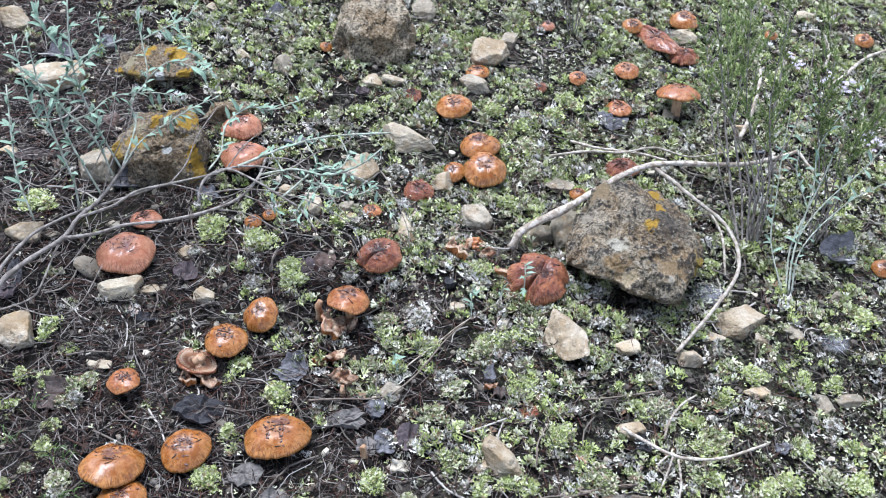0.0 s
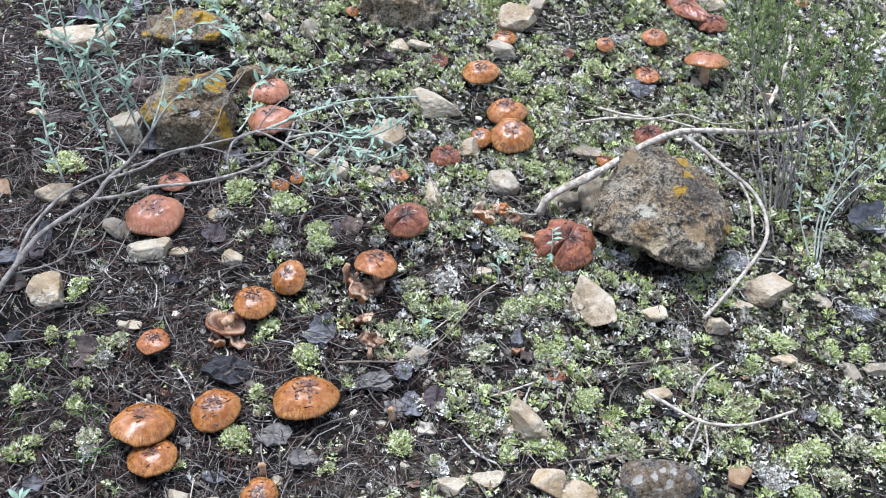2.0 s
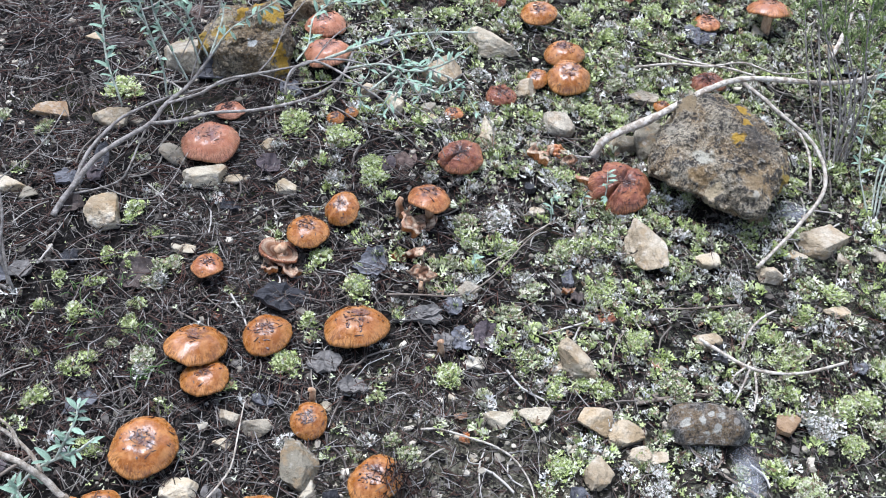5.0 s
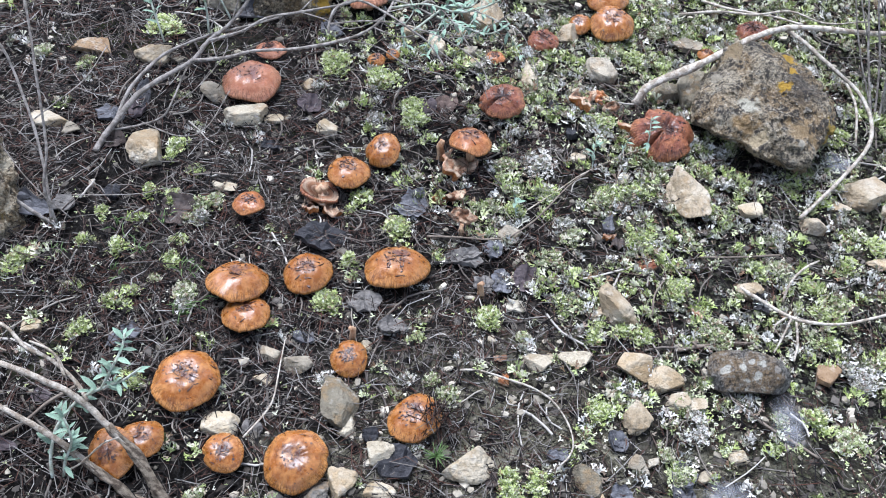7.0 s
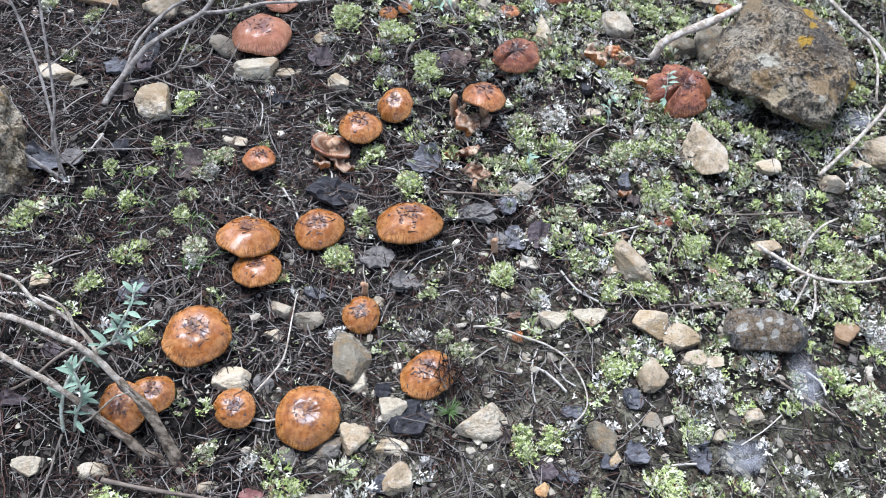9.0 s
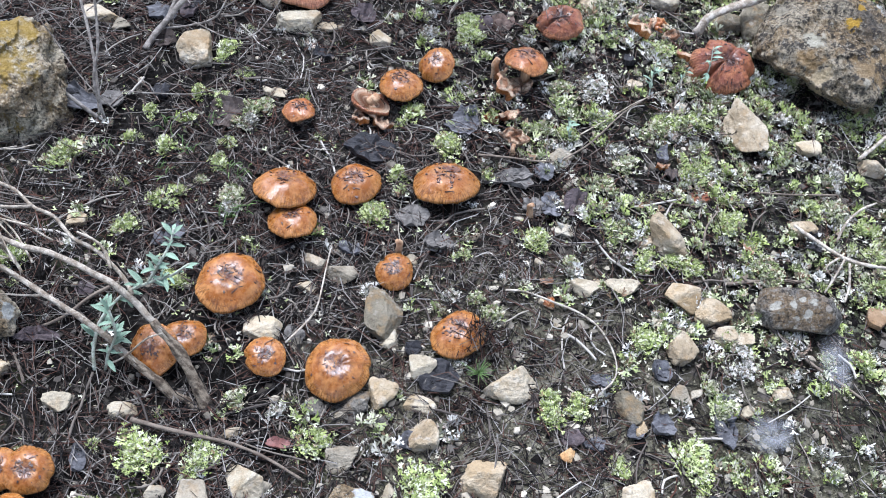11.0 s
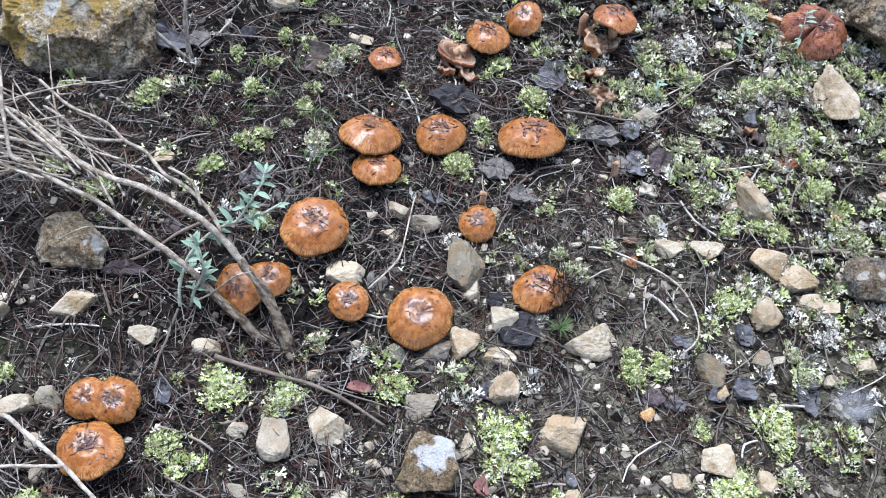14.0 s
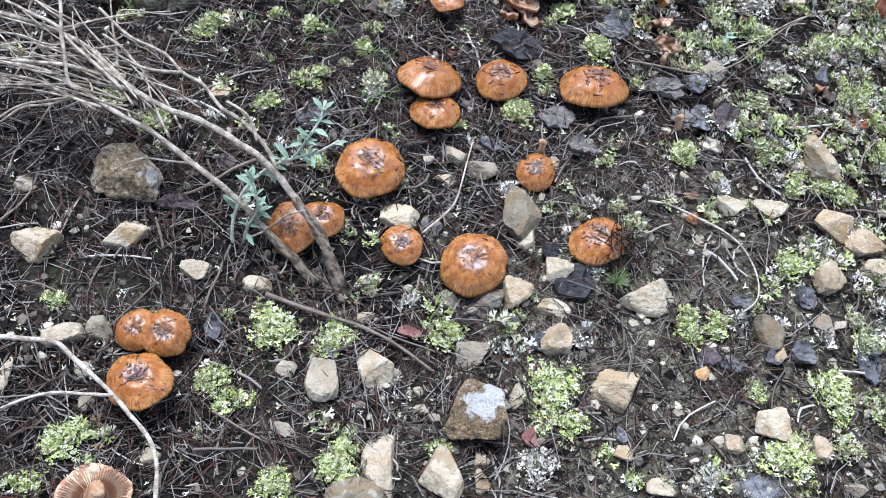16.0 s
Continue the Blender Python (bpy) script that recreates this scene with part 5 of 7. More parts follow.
# flakes of bark and charred wood, then stand-ins for wet soil
bark_flake(-0.178, 0.922, 0.034, 0.035, 11, 'brown', 1)
bark_flake(-0.201, 0.901, 0.035, 0.033, 11, 'purple', 2)
bark_flake(-0.166, 0.74, 0.043, 0.047, 11, 'slate', 3)
bark_flake(-0.25, 0.655, 0.063, 0.043, 11, 'black', 4)
bark_flake(-0.411, 0.628, 0.049, 0.046, 11, 'umber', 5)
bark_flake(-0.039, 0.671, 0.032, 0.041, 11, 'slate', 6)
bark_flake(-0.014, 0.682, 0.032, 0.042, 11, 'purple', 7)
bark_flake(0.508, 1.155, 0.063, 0.066, 11, 'slate', 8)
bark_flake(0.166, 1.351, 0.055, 0.06, 11, 'slate', 9)
bark_flake(0.262, 1.517, 0.087, 0.035, 11, 'black', 10)
bark_flake(-0.334, 0.841, 0.03, 0.034, 11, 'purple', 11)
bark_flake(-0.465, 0.976, 0.043, 0.045, 11, 'slate', 12)
bark_flake(-0.533, 1.089, 0.032, 0.025, 11, 'brown', 13)
bark_flake(-0.669, 1.202, 0.061, 0.031, 11, 'slate', 14)
bark_flake(-0.608, 0.988, 0.08, 0.028, 11, 'umber', 15)
bark_flake(-0.62, 1.255, 0.04, 0.032, 11, 'slate', 16)
bark_flake(0.062, 0.797, 0.018, 0.031, 11, 'slate', 17)
bark_flake(0.252, 0.752, 0.024, 0.026, 11, 'black', 18)
bark_flake(-0.359, 0.986, 0.035, 0.032, 11, 'slate', 19)
bark_flake(-0.4, 1.414, 0.039, 0.052, 11, 'slate', 20)
bark_flake(-0.281, 1.13, 0.034, 0.028, 11, 'slate', 21)
bark_flake(0.395, 1.357, 0.023, 0.033, 11, 'slate', 22)
bark_flake(-0.528, 0.772, 0.023, 0.058, 11, 'black', 23)
bark_flake(0.416, 0.796, 0.02, 0.019, 11, 'slate', 24)
bark_flake(-0.218, 1.276, 0.026, 0.02, 11, 'purple', 25)
bark_flake(-0.352, 0.762, 0.027, 0.019, 11, 'black', 26)
bark_flake(0.076, 0.779, 0.018, 0.019, 11, 'umber', 27)
bark_flake(-0.014, 0.931, 0.018, 0.021, 11, 'black', 28)
bark_flake(-0.047, 0.969, 0.016, 0.028, 11, 'black', 29)
bark_flake(-0.548, 0.737, 0.041, 0.032, 17, 'slate', 30)
bark_flake(-0.527, 0.762, 0.03, 0.054, 17, 'purple', 31)
bark_flake(-0.526, 0.702, 0.027, 0.035, 17, 'umber', 32)
bark_flake(-0.082, 0.415, 0.059, 0.037, 17, 'black', 33)
bark_flake(-0.558, 0.574, 0.045, 0.037, 17, 'slate', 34)
bark_flake(-0.531, 0.594, 0.027, 0.034, 17, 'grey', 35)
bark_flake(-0.492, 0.63, 0.026, 0.025, 17, 'black', 36)
bark_flake(-0.388, 0.464, 0.025, 0.024, 17, 'slate', 37)
bark_flake(-0.131, 0.571, 0.032, 0.028, 17, 'grey', 38)
bark_flake(0.071, 0.486, 0.026, 0.021, 17, 'slate', 39)
bark_flake(0.128, 0.524, 0.019, 0.024, 17, 'slate', 40)
bark_flake(-0.228, 0.404, 0.024, 0.027, 17, 'grey', 41)
bark_flake(-0.114, 0.437, 0.02, 0.016, 17, 'black', 42)
bark_flake(-0.218, 0.521, 0.027, 0.017, 17, 'slate', 43)
bark_flake(0.014, 0.432, 0.017, 0.017, 17, 'umber', 44)
bark_flake(0.197, 0.503, 0.034, 0.03, 17, 'slate', 45)
bark_flake(-0.445, 0.303, 0.045, 0.018, 27, 'purple', 46)
bark_flake(-0.192, 0.294, 0.026, 0.015, 27, 'red', 47)
bark_flake(-0.054, 0.256, 0.016, 0.022, 27, 'red', 48)
bark_flake(0.061, 0.412, 0.024, 0.028, 27, 'purple', 49)
bark_flake(0.083, 0.414, 0.025, 0.016, 27, 'slate', 50)
bark_flake(0.117, 0.441, 0.022, 0.015, 27, 'slate', 51)
bark_flake(0.14, 0.462, 0.031, 0.028, 27, 'slate', 52)
bark_flake(0.126, 0.52, 0.019, 0.027, 27, 'slate', 53)
bark_flake(-0.08, 0.344, 0.032, 0.018, 27, 'slate', 54)
bark_flake(0.203, 0.486, 0.027, 0.045, 27, 'slate', 55)
bark_flake(-0.348, 0.211, 0.018, 0.03, 27, 'slate', 56)
bark_flake(-0.393, 0.452, 0.026, 0.022, 27, 'slate', 57)
bark_flake(0.017, 0.298, 0.01, 0.021, 27, 'slate', 58)
bark_flake(0.142, 0.312, 0.035, 0.024, 27, 'slate', 59)
bark_flake(-0.24, 0.585, 0.03, 0.021, 27, 'umber', 60)
bark_flake(-0.432, 0.368, 0.022, 0.02, 27, 'purple', 61)
bark_flake(0.206, 0.405, 0.018, 0.015, 27, 'black', 62)
# from here on plates stand in for slabs of wet soil and its sheen
bark_flake(-0.087, 0.686, 0.039, 0.027, 13, 'grey', 63)
bark_flake(-0.095, 0.687, 0.061, 0.022, 27, 'grey', 64)
bark_flake(-0.173, 0.589, 0.047, 0.031, 27, 'grey', 65)
bark_flake(-0.138, 0.566, 0.029, 0.025, 27, 'grey', 66)
bark_flake(-0.059, 0.71, 0.026, 0.027, 13, 'slate', 67)
bark_flake(-0.057, 0.66, 0.026, 0.026, 13, 'grey', 68)
# lichen clumps
lichen(-0.452, 0.711, 0.039, 0.059, 'g', 1)
lichen(-0.419, 0.692, 0.026, 0.033, 'g', 2)
lichen(-0.379, 0.654, 0.051, 0.032, 'm', 3)
lichen(-0.391, 0.59, 0.031, 0.023, 'g', 4)
lichen(-0.394, 0.622, 0.037, 0.032, 'm', 5)
lichen(-0.343, 0.688, 0.021, 0.028, 'g', 6)
lichen(-0.307, 0.646, 0.02, 0.018, 'g', 7)
lichen(-0.221, 0.717, 0.046, 0.05, 'g', 8)
lichen(-0.171, 0.699, 0.052, 0.05, 'g', 9)
lichen(-0.209, 0.636, 0.037, 0.035, 'g', 10)
lichen(-0.208, 0.569, 0.042, 0.046, 'g', 11)
lichen(-0.318, 0.581, 0.048, 0.029, 'w', 12)
lichen(-0.354, 0.524, 0.035, 0.045, 'm', 13)
lichen(-0.553, 0.901, 0.07, 0.084, 'g', 14)
lichen(-0.454, 0.646, 0.028, 0.036, 'g', 15)
lichen(-0.273, 0.929, 0.066, 0.062, 'g', 16)
lichen(-0.334, 0.93, 0.066, 0.056, 'g', 17)
lichen(-0.334, 0.879, 0.032, 0.031, 'w', 18)
lichen(-0.203, 0.871, 0.071, 0.043, 'g', 19)
lichen(-0.139, 0.904, 0.043, 0.026, 'w', 20)
lichen(-0.08, 0.842, 0.063, 0.039, 'm', 21)
lichen(-0.041, 0.862, 0.078, 0.059, 'w', 22)
lichen(-0.068, 0.823, 0.041, 0.039, 'g', 23)
lichen(-0.018, 0.822, 0.055, 0.048, 'g', 24)
lichen(-0.051, 0.778, 0.061, 0.038, 'g', 25)
lichen(0.02, 0.965, 0.055, 0.051, 'g', 26)
lichen(0.05, 0.834, 0.055, 0.048, 'm', 27)
lichen(0.011, 0.778, 0.054, 0.032, 'w', 28)
lichen(0.009, 0.72, 0.059, 0.045, 'm', 29)
lichen(0.08, 0.864, 0.042, 0.054, 'g', 30)
lichen(0.102, 0.79, 0.061, 0.046, 'g', 31)
lichen(0.15, 0.728, 0.048, 0.053, 'g', 32)
lichen(0.148, 0.774, 0.04, 0.037, 'g', 33)
lichen(-0.039, 0.618, 0.055, 0.047, 'g', 34)
lichen(0.045, 0.671, 0.044, 0.04, 'm', 35)
lichen(0.076, 0.642, 0.043, 0.04, 'g', 36)
lichen(0.124, 0.659, 0.044, 0.04, 'g', 37)
lichen(0.176, 0.874, 0.024, 0.036, 'g', 38)
lichen(0.189, 0.92, 0.046, 0.044, 'w', 39)
lichen(0.264, 0.951, 0.023, 0.034, 'g', 40)
lichen(0.258, 0.864, 0.052, 0.048, 'w', 41)
lichen(0.271, 0.813, 0.054, 0.055, 'm', 42)
lichen(0.343, 0.854, 0.048, 0.039, 'g', 43)
lichen(0.381, 0.897, 0.059, 0.058, 'g', 44)
lichen(0.346, 0.9, 0.035, 0.036, 'g', 45)
lichen(0.484, 1.006, 0.033, 0.034, 'g', 46)
lichen(0.401, 0.973, 0.047, 0.032, 'm', 47)
lichen(0.442, 0.907, 0.047, 0.049, 'g', 48)
lichen(0.486, 0.915, 0.046, 0.04, 'g', 49)
lichen(0.444, 0.797, 0.04, 0.046, 'g', 50)
lichen(0.5, 0.818, 0.043, 0.047, 'g', 51)
lichen(0.481, 0.841, 0.041, 0.052, 'w', 52)
lichen(0.422, 0.751, 0.059, 0.05, 'g', 53)
lichen(0.502, 0.766, 0.066, 0.059, 'g', 54)
lichen(0.336, 0.784, 0.044, 0.054, 'm', 55)
lichen(0.331, 0.725, 0.041, 0.044, 'g', 56)
lichen(0.216, 0.685, 0.04, 0.044, 'm', 57)
lichen(0.152, 0.931, 0.051, 0.031, 'g', 58)
lichen(0.177, 0.974, 0.03, 0.057, 'w', 59)
lichen(0.329, 1.078, 0.028, 0.04, 'g', 60)
lichen(0.459, 1.109, 0.063, 0.07, 'm', 61)
lichen(0.532, 1.036, 0.053, 0.077, 'g', 62)
lichen(0.109, 0.922, 0.043, 0.026, 'w', 63)
lichen(-0.245, 1.213, 0.05, 0.043, 'm', 64)
lichen(-0.206, 1.227, 0.051, 0.047, 'g', 65)
lichen(-0.295, 1.236, 0.051, 0.039, 'g', 66)
lichen(-0.331, 1.361, 0.054, 0.069, 'g', 67)
lichen(-0.019, 1.297, 0.061, 0.049, 'g', 68)
lichen(0.033, 1.303, 0.057, 0.06, 'w', 69)
lichen(0.087, 1.367, 0.053, 0.05, 'g', 70)
lichen(0.042, 1.236, 0.067, 0.058, 'm', 71)
lichen(0.036, 1.106, 0.056, 0.051, 'g', 72)
lichen(0.059, 1.176, 0.049, 0.052, 'm', 73)
lichen(-0.13, 1.121, 0.04, 0.051, 'w', 74)
lichen(-0.121, 1.051, 0.031, 0.04, 'g', 75)
lichen(-0.425, 0.644, 0.039, 0.023, 'g', 76)
lichen(-0.381, 0.63, 0.038, 0.052, 'w', 77)
lichen(-0.214, 0.57, 0.046, 0.057, 'g', 78)
lichen(-0.107, 0.565, 0.025, 0.027, 'g', 79)
lichen(-0.099, 0.513, 0.032, 0.03, 'w', 80)
lichen(-0.053, 0.503, 0.035, 0.061, 'm', 81)
lichen(-0.078, 0.521, 0.032, 0.03, 'm', 82)
lichen(-0.041, 0.616, 0.056, 0.043, 'g', 83)
lichen(0, 0.606, 0.027, 0.031, 'm', 84)
lichen(-0.068, 0.447, 0.047, 0.033, 'w', 85)
lichen(-0.181, 0.482, 0.028, 0.039, 'w', 86)
lichen(0.102, 0.549, 0.048, 0.077, 'g', 87)
lichen(0.035, 0.668, 0.047, 0.032, 'g', 88)
lichen(0.029, 0.437, 0.03, 0.032, 'g', 89)
lichen(0.056, 0.451, 0.025, 0.035, 'g', 90)
lichen(0.109, 0.655, 0.046, 0.036, 'g', 91)
lichen(0.154, 0.738, 0.048, 0.056, 'g', 92)
lichen(0.2, 0.563, 0.061, 0.058, 'w', 93)
lichen(0.177, 0.52, 0.035, 0.034, 'm', 94)
lichen(0.32, 0.619, 0.051, 0.045, 'g', 95)
lichen(0.358, 0.601, 0.068, 0.065, 'm', 96)
lichen(0.372, 0.695, 0.046, 0.068, 'w', 97)
lichen(0.206, 0.693, 0.059, 0.036, 'm', 98)
lichen(0.241, 0.801, 0.049, 0.034, 'g', 99)
lichen(0.302, 0.798, 0.042, 0.042, 'g', 100)
lichen(0.329, 0.774, 0.055, 0.064, 'g', 101)
lichen(0.288, 0.605, 0.03, 0.035, 'm', 102)
lichen(-0.415, 0.496, 0.036, 0.03, 'g', 103)
lichen(-0.392, 0.533, 0.03, 0.025, 'm', 104)
lichen(-0.469, 0.494, 0.03, 0.018, 'g', 105)
lichen(-0.438, 0.449, 0.031, 0.024, 'g', 106)
lichen(-0.39, 0.57, 0.027, 0.022, 'g', 107)
lichen(-0.488, 0.559, 0.025, 0.029, 'g', 108)
lichen(-0.536, 0.51, 0.042, 0.035, 'g', 109)
lichen(-0.315, 0.411, 0.039, 0.039, 'g', 110)
lichen(-0.35, 0.514, 0.03, 0.042, 'w', 111)
lichen(-0.301, 0.236, 0.046, 0.056, 'g', 112)
lichen(-0.318, 0.17, 0.035, 0.037, 'g', 113)
lichen(-0.296, 0.159, 0.041, 0.024, 'g', 114)
lichen(-0.394, 0.063, 0.048, 0.046, 'g', 115)
lichen(-0.252, 0.252, 0.047, 0.029, 'g', 116)
lichen(-0.166, 0.307, 0.026, 0.035, 'g', 117)
lichen(-0.247, 0.32, 0.039, 0.036, 'm', 118)
lichen(-0.205, 0.324, 0.033, 0.03, 'w', 119)
lichen(-0.19, 0.155, 0.04, 0.053, 'g', 120)
lichen(-0.057, 0.301, 0.055, 0.06, 'g', 121)
lichen(-0.039, 0.234, 0.06, 0.054, 'w', 122)
lichen(0.03, 0.428, 0.034, 0.036, 'g', 123)
lichen(0.057, 0.443, 0.029, 0.036, 'g', 124)
lichen(0.114, 0.399, 0.033, 0.024, 'g', 125)
lichen(0.178, 0.435, 0.07, 0.047, 'g', 126)
lichen(0.158, 0.355, 0.073, 0.067, 'g', 127)
lichen(0.204, 0.393, 0.053, 0.035, 'm', 128)
lichen(0.101, 0.3, 0.046, 0.044, 'w', 129)
lichen(0.193, 0.502, 0.035, 0.054, 'm', 130)
lichen(-0.404, 0.017, 0.029, 0.026, 'g', 131)
lichen(-0.227, 0.113, 0.035, 0.042, 'g', 132)
lichen(-0.365, 0.411, 0.033, 0.029, 'g', 133)
lichen(-0.513, 0.368, 0.052, 0.031, 'g', 134)
lichen(-0.562, 0.374, 0.036, 0.026, 'g', 135)
lichen(-0.434, 0.446, 0.036, 0.022, 'g', 136)
lichen(-0.537, 0.494, 0.041, 0.027, 'g', 137)
lichen(-0.41, 0.505, 0.029, 0.031, 'g', 138)
lichen(-0.387, 0.56, 0.036, 0.025, 'g', 139)
lichen(-0.024, 0.287, 0.03, 0.032, 'g', 140)
lichen(-0.183, 0.249, 0.015, 0.016, 'w', 141)
lichen(0.067, 0.277, 0.029, 0.021, 'm', 142)
lichen(-0.122, 0.206, 0.015, 0.026, 'g', 143)
lichen(-0.48, 0.164, 0.025, 0.016, 'g', 144)
lichen(-0.344, 0.231, 0.015, 0.013, 'g', 145)
lichen(0.022, 1.379, 0.062, 0.055, 'm', 146)
lichen(0.075, 1.325, 0.061, 0.054, 'g', 147)
lichen(0.123, 1.454, 0.055, 0.045, 'w', 148)
lichen(0.106, 1.281, 0.051, 0.042, 'm', 149)
lichen(0.029, 1.277, 0.051, 0.042, 'g', 150)
lichen(0.402, 0.728, 0.058, 0.056, 'g', 151)
lichen(0.44, 0.709, 0.057, 0.055, 'm', 152)
lichen(0.407, 0.677, 0.056, 0.047, 'g', 153)
lichen(0.468, 0.765, 0.046, 0.057, 'm', 154)
lichen(0.376, 0.689, 0.038, 0.047, 'w', 155)
lichen(-0.324, 0.922, 0.059, 0.055, 'g', 156)
lichen(-0.264, 0.923, 0.066, 0.064, 'g', 157)
lichen(-0.215, 0.887, 0.065, 0.054, 'g', 158)
lichen(-0.255, 0.851, 0.057, 0.044, 'w', 159)
lichen(-0.449, 0.559, 0.031, 0.045, 'g', 160)
lichen(-0.392, 0.644, 0.028, 0.047, 'm', 161)
lichen(-0.358, 0.528, 0.03, 0.052, 'm', 162)
lichen(-0.482, 0.596, 0.025, 0.031, 'g', 163)
lichen(-0.173, 0.702, 0.055, 0.039, 'g', 164)
lichen(0.026, 0.764, 0.056, 0.033, 'm', 165)
lichen(-0.078, 0.773, 0.05, 0.033, 'm', 166)
lichen(0.054, 0.848, 0.051, 0.041, 'g', 167)
lichen(-0.023, 0.823, 0.045, 0.034, 'w', 168)
lichen(-0.671, 0.798, 0.035, 0.049, 'm', 169)
lichen(-0.614, 0.804, 0.042, 0.033, 'm', 170)
# branches and shrubs
dead = wood_thing('dead_branch', 'bleached bare dead branch arching over a lichen-covered rock', 'branch', (0.054, 1.019))
bough(dead, 6, 2.625, [(0.054, 1.019, -0.002), (0.069, 1.036, 0.021), (0.118, 1.071, 0.035), (0.159, 1.115, 0.04), (0.202, 1.163, 0.04), (0.248, 1.19, 0.039), (0.345, 1.222, 0.026), (0.402, 1.251, 0.024), (0.436, 1.273, 0.025)])
bough(dead, 2.625, 1.5, [(0.436, 1.273, 0.025), (0.459, 1.24, 0.017), (0.475, 1.226, 0.01), (0.499, 1.224, 0.007)])
bough(dead, 3, 2.25, [(0.225, 1.185, 0.037), (0.259, 1.162, 0.032), (0.288, 1.142, 0.024), (0.326, 1.125, 0.009), (0.346, 1.103, 0.001), (0.357, 1.072, -0.005), (0.355, 1.034, -0.01), (0.331, 0.979, -0.012), (0.312, 0.947, -0.02), (0.284, 0.9, -0.026)])
bough(dead, 1.875, 1.5, [(0.316, 1.13, 0.01), (0.331, 1.103, 0.003), (0.337, 1.077, -0.003), (0.342, 1.043, -0.019)])
bough(dead, 1.875, 1.125, [(0.083, 1.217, 0.004), (0.136, 1.227, 0.013), (0.185, 1.229, 0.017), (0.232, 1.245, 0.021), (0.284, 1.255, 0.004), (0.345, 1.302, -0.014)])
bough(dead, 2.25, 1.5, [(0.108, 1.254, 0.006), (0.151, 1.24, 0.011), (0.209, 1.236, 0.014), (0.249, 1.209, 0.029)])
twig_a = wood_thing('dry_twig', 'pale crooked dry twig under the heath bush', 'twig', (0.365, 1.361))
bough(twig_a, 3.6, 1.98, [(0.365, 1.361, -0.032), (0.38, 1.412, -0.018), (0.39, 1.465, 0), (0.387, 1.504, 0.011), (0.37, 1.514, 0.013)])
bough(twig_a, 2.7, 1.8, [(0.505, 1.593, -0.045), (0.514, 1.615, -0.036), (0.514, 1.653, -0.026), (0.497, 1.665, -0.013), (0.467, 1.653, -0.009)])
bough(twig_a, 3.15, 2.25, [(0.512, 1.546, -0.045), (0.546, 1.586, -0.04), (0.575, 1.625, -0.033), (0.624, 1.664, -0.03)])
twig_b = wood_thing('dry_twig', 'pale forked dry twig lying among lichen', 'twig', (0.225, 0.764))
bough(twig_b, 2.24, 1.6, [(0.225, 0.764, -0.019), (0.248, 0.752, -0.017), (0.284, 0.736, -0.016), (0.316, 0.738, -0.018), (0.348, 0.752, -0.024), (0.396, 0.785, -0.031)])
bough(twig_b, 1.6, 1.12, [(0.275, 0.763, -0.025), (0.279, 0.782, -0.011), (0.292, 0.805, -0.007), (0.308, 0.823, -0.009)])
bough(twig_b, 1.44, 1.12, [(0.291, 0.732, -0.017), (0.297, 0.71, -0.028), (0.296, 0.69, -0.034)])
bough(twig_b, 1.44, 0.96, [(0.285, 0.734, -0.016), (0.279, 0.711, -0.026), (0.273, 0.693, -0.031)])
bough(twig_b, 1.2, 0.88, [(0.281, 0.737, -0.016), (0.269, 0.723, -0.024), (0.281, 0.716, -0.032)])
curl = wood_thing('root_runner', 'thin pale runner curled in a loop on bare soil', 'root', (-0.051, 0.544))
bough(curl, 1.15, 0.92, [(-0.051, 0.544, 0.011), (-0.03, 0.55, 0.01), (0.001, 0.549, 0.008), (0.032, 0.547, 0.005), (0.056, 0.536, 0.003), (0.076, 0.514, 0), (0.083, 0.493, -0.002), (0.076, 0.474, -0.003), (0.059, 0.46, -0.003), (0.038, 0.463, -0.002)])
stick_a = wood_thing('stick', 'dark brown stick lying beside a grey rock', 'stick', (0.214, 0.625))
bough(stick_a, 2.4, 1.2, [(0.214, 0.625, -0.021), (0.237, 0.613, -0.024), (0.27, 0.596, -0.028), (0.301, 0.587, -0.033), (0.332, 0.576, -0.036)])
stick_b = wood_thing('stick', 'dark bent stick lying on pine needles', 'stick', (-0.323, 0.261))
bough(stick_b, 2.4, 1.2, [(-0.323, 0.261, 0.049), (-0.295, 0.264, 0.047), (-0.263, 0.269, 0.044), (-0.231, 0.275, 0.039), (-0.197, 0.276, 0.033), (-0.155, 0.27, 0.025)])
stick_c = wood_thing('stick', 'short brown stick under shrub branches', 'stick', (-0.403, 0.384))
bough(stick_c, 1.8, 1.5, [(-0.403, 0.384, 0.062), (-0.419, 0.358, 0.064), (-0.432, 0.329, 0.063), (-0.446, 0.311, 0.063)])
stick_d = wood_thing('stick', 'thin pale stick on pine needles', 'stick', (-0.304, 0.143))
bough(stick_d, 1.2, 0.9, [(-0.304, 0.143, 0.047), (-0.273, 0.141, 0.044), (-0.248, 0.141, 0.04)])
stick_e = wood_thing('stick', 'grey twig lying between lichen clumps', 'stick', (-0.136, 0.702))
bough(stick_e, 1.5, 0.9, [(-0.136, 0.702, 0.022), (-0.103, 0.713, 0.019), (-0.071, 0.721, 0.017), (-0.047, 0.733, 0.014)])
bough(stick_e, 1.2, 0.6, [(-0.047, 0.733, 0.014), (-0.021, 0.77, 0.018), (0.002, 0.826, 0.02), (0.023, 0.865, 0.017)])
stick_f = wood_thing('stick', 'stubby upright twig end in needle litter', 'stick', (-0.428, 0.255))
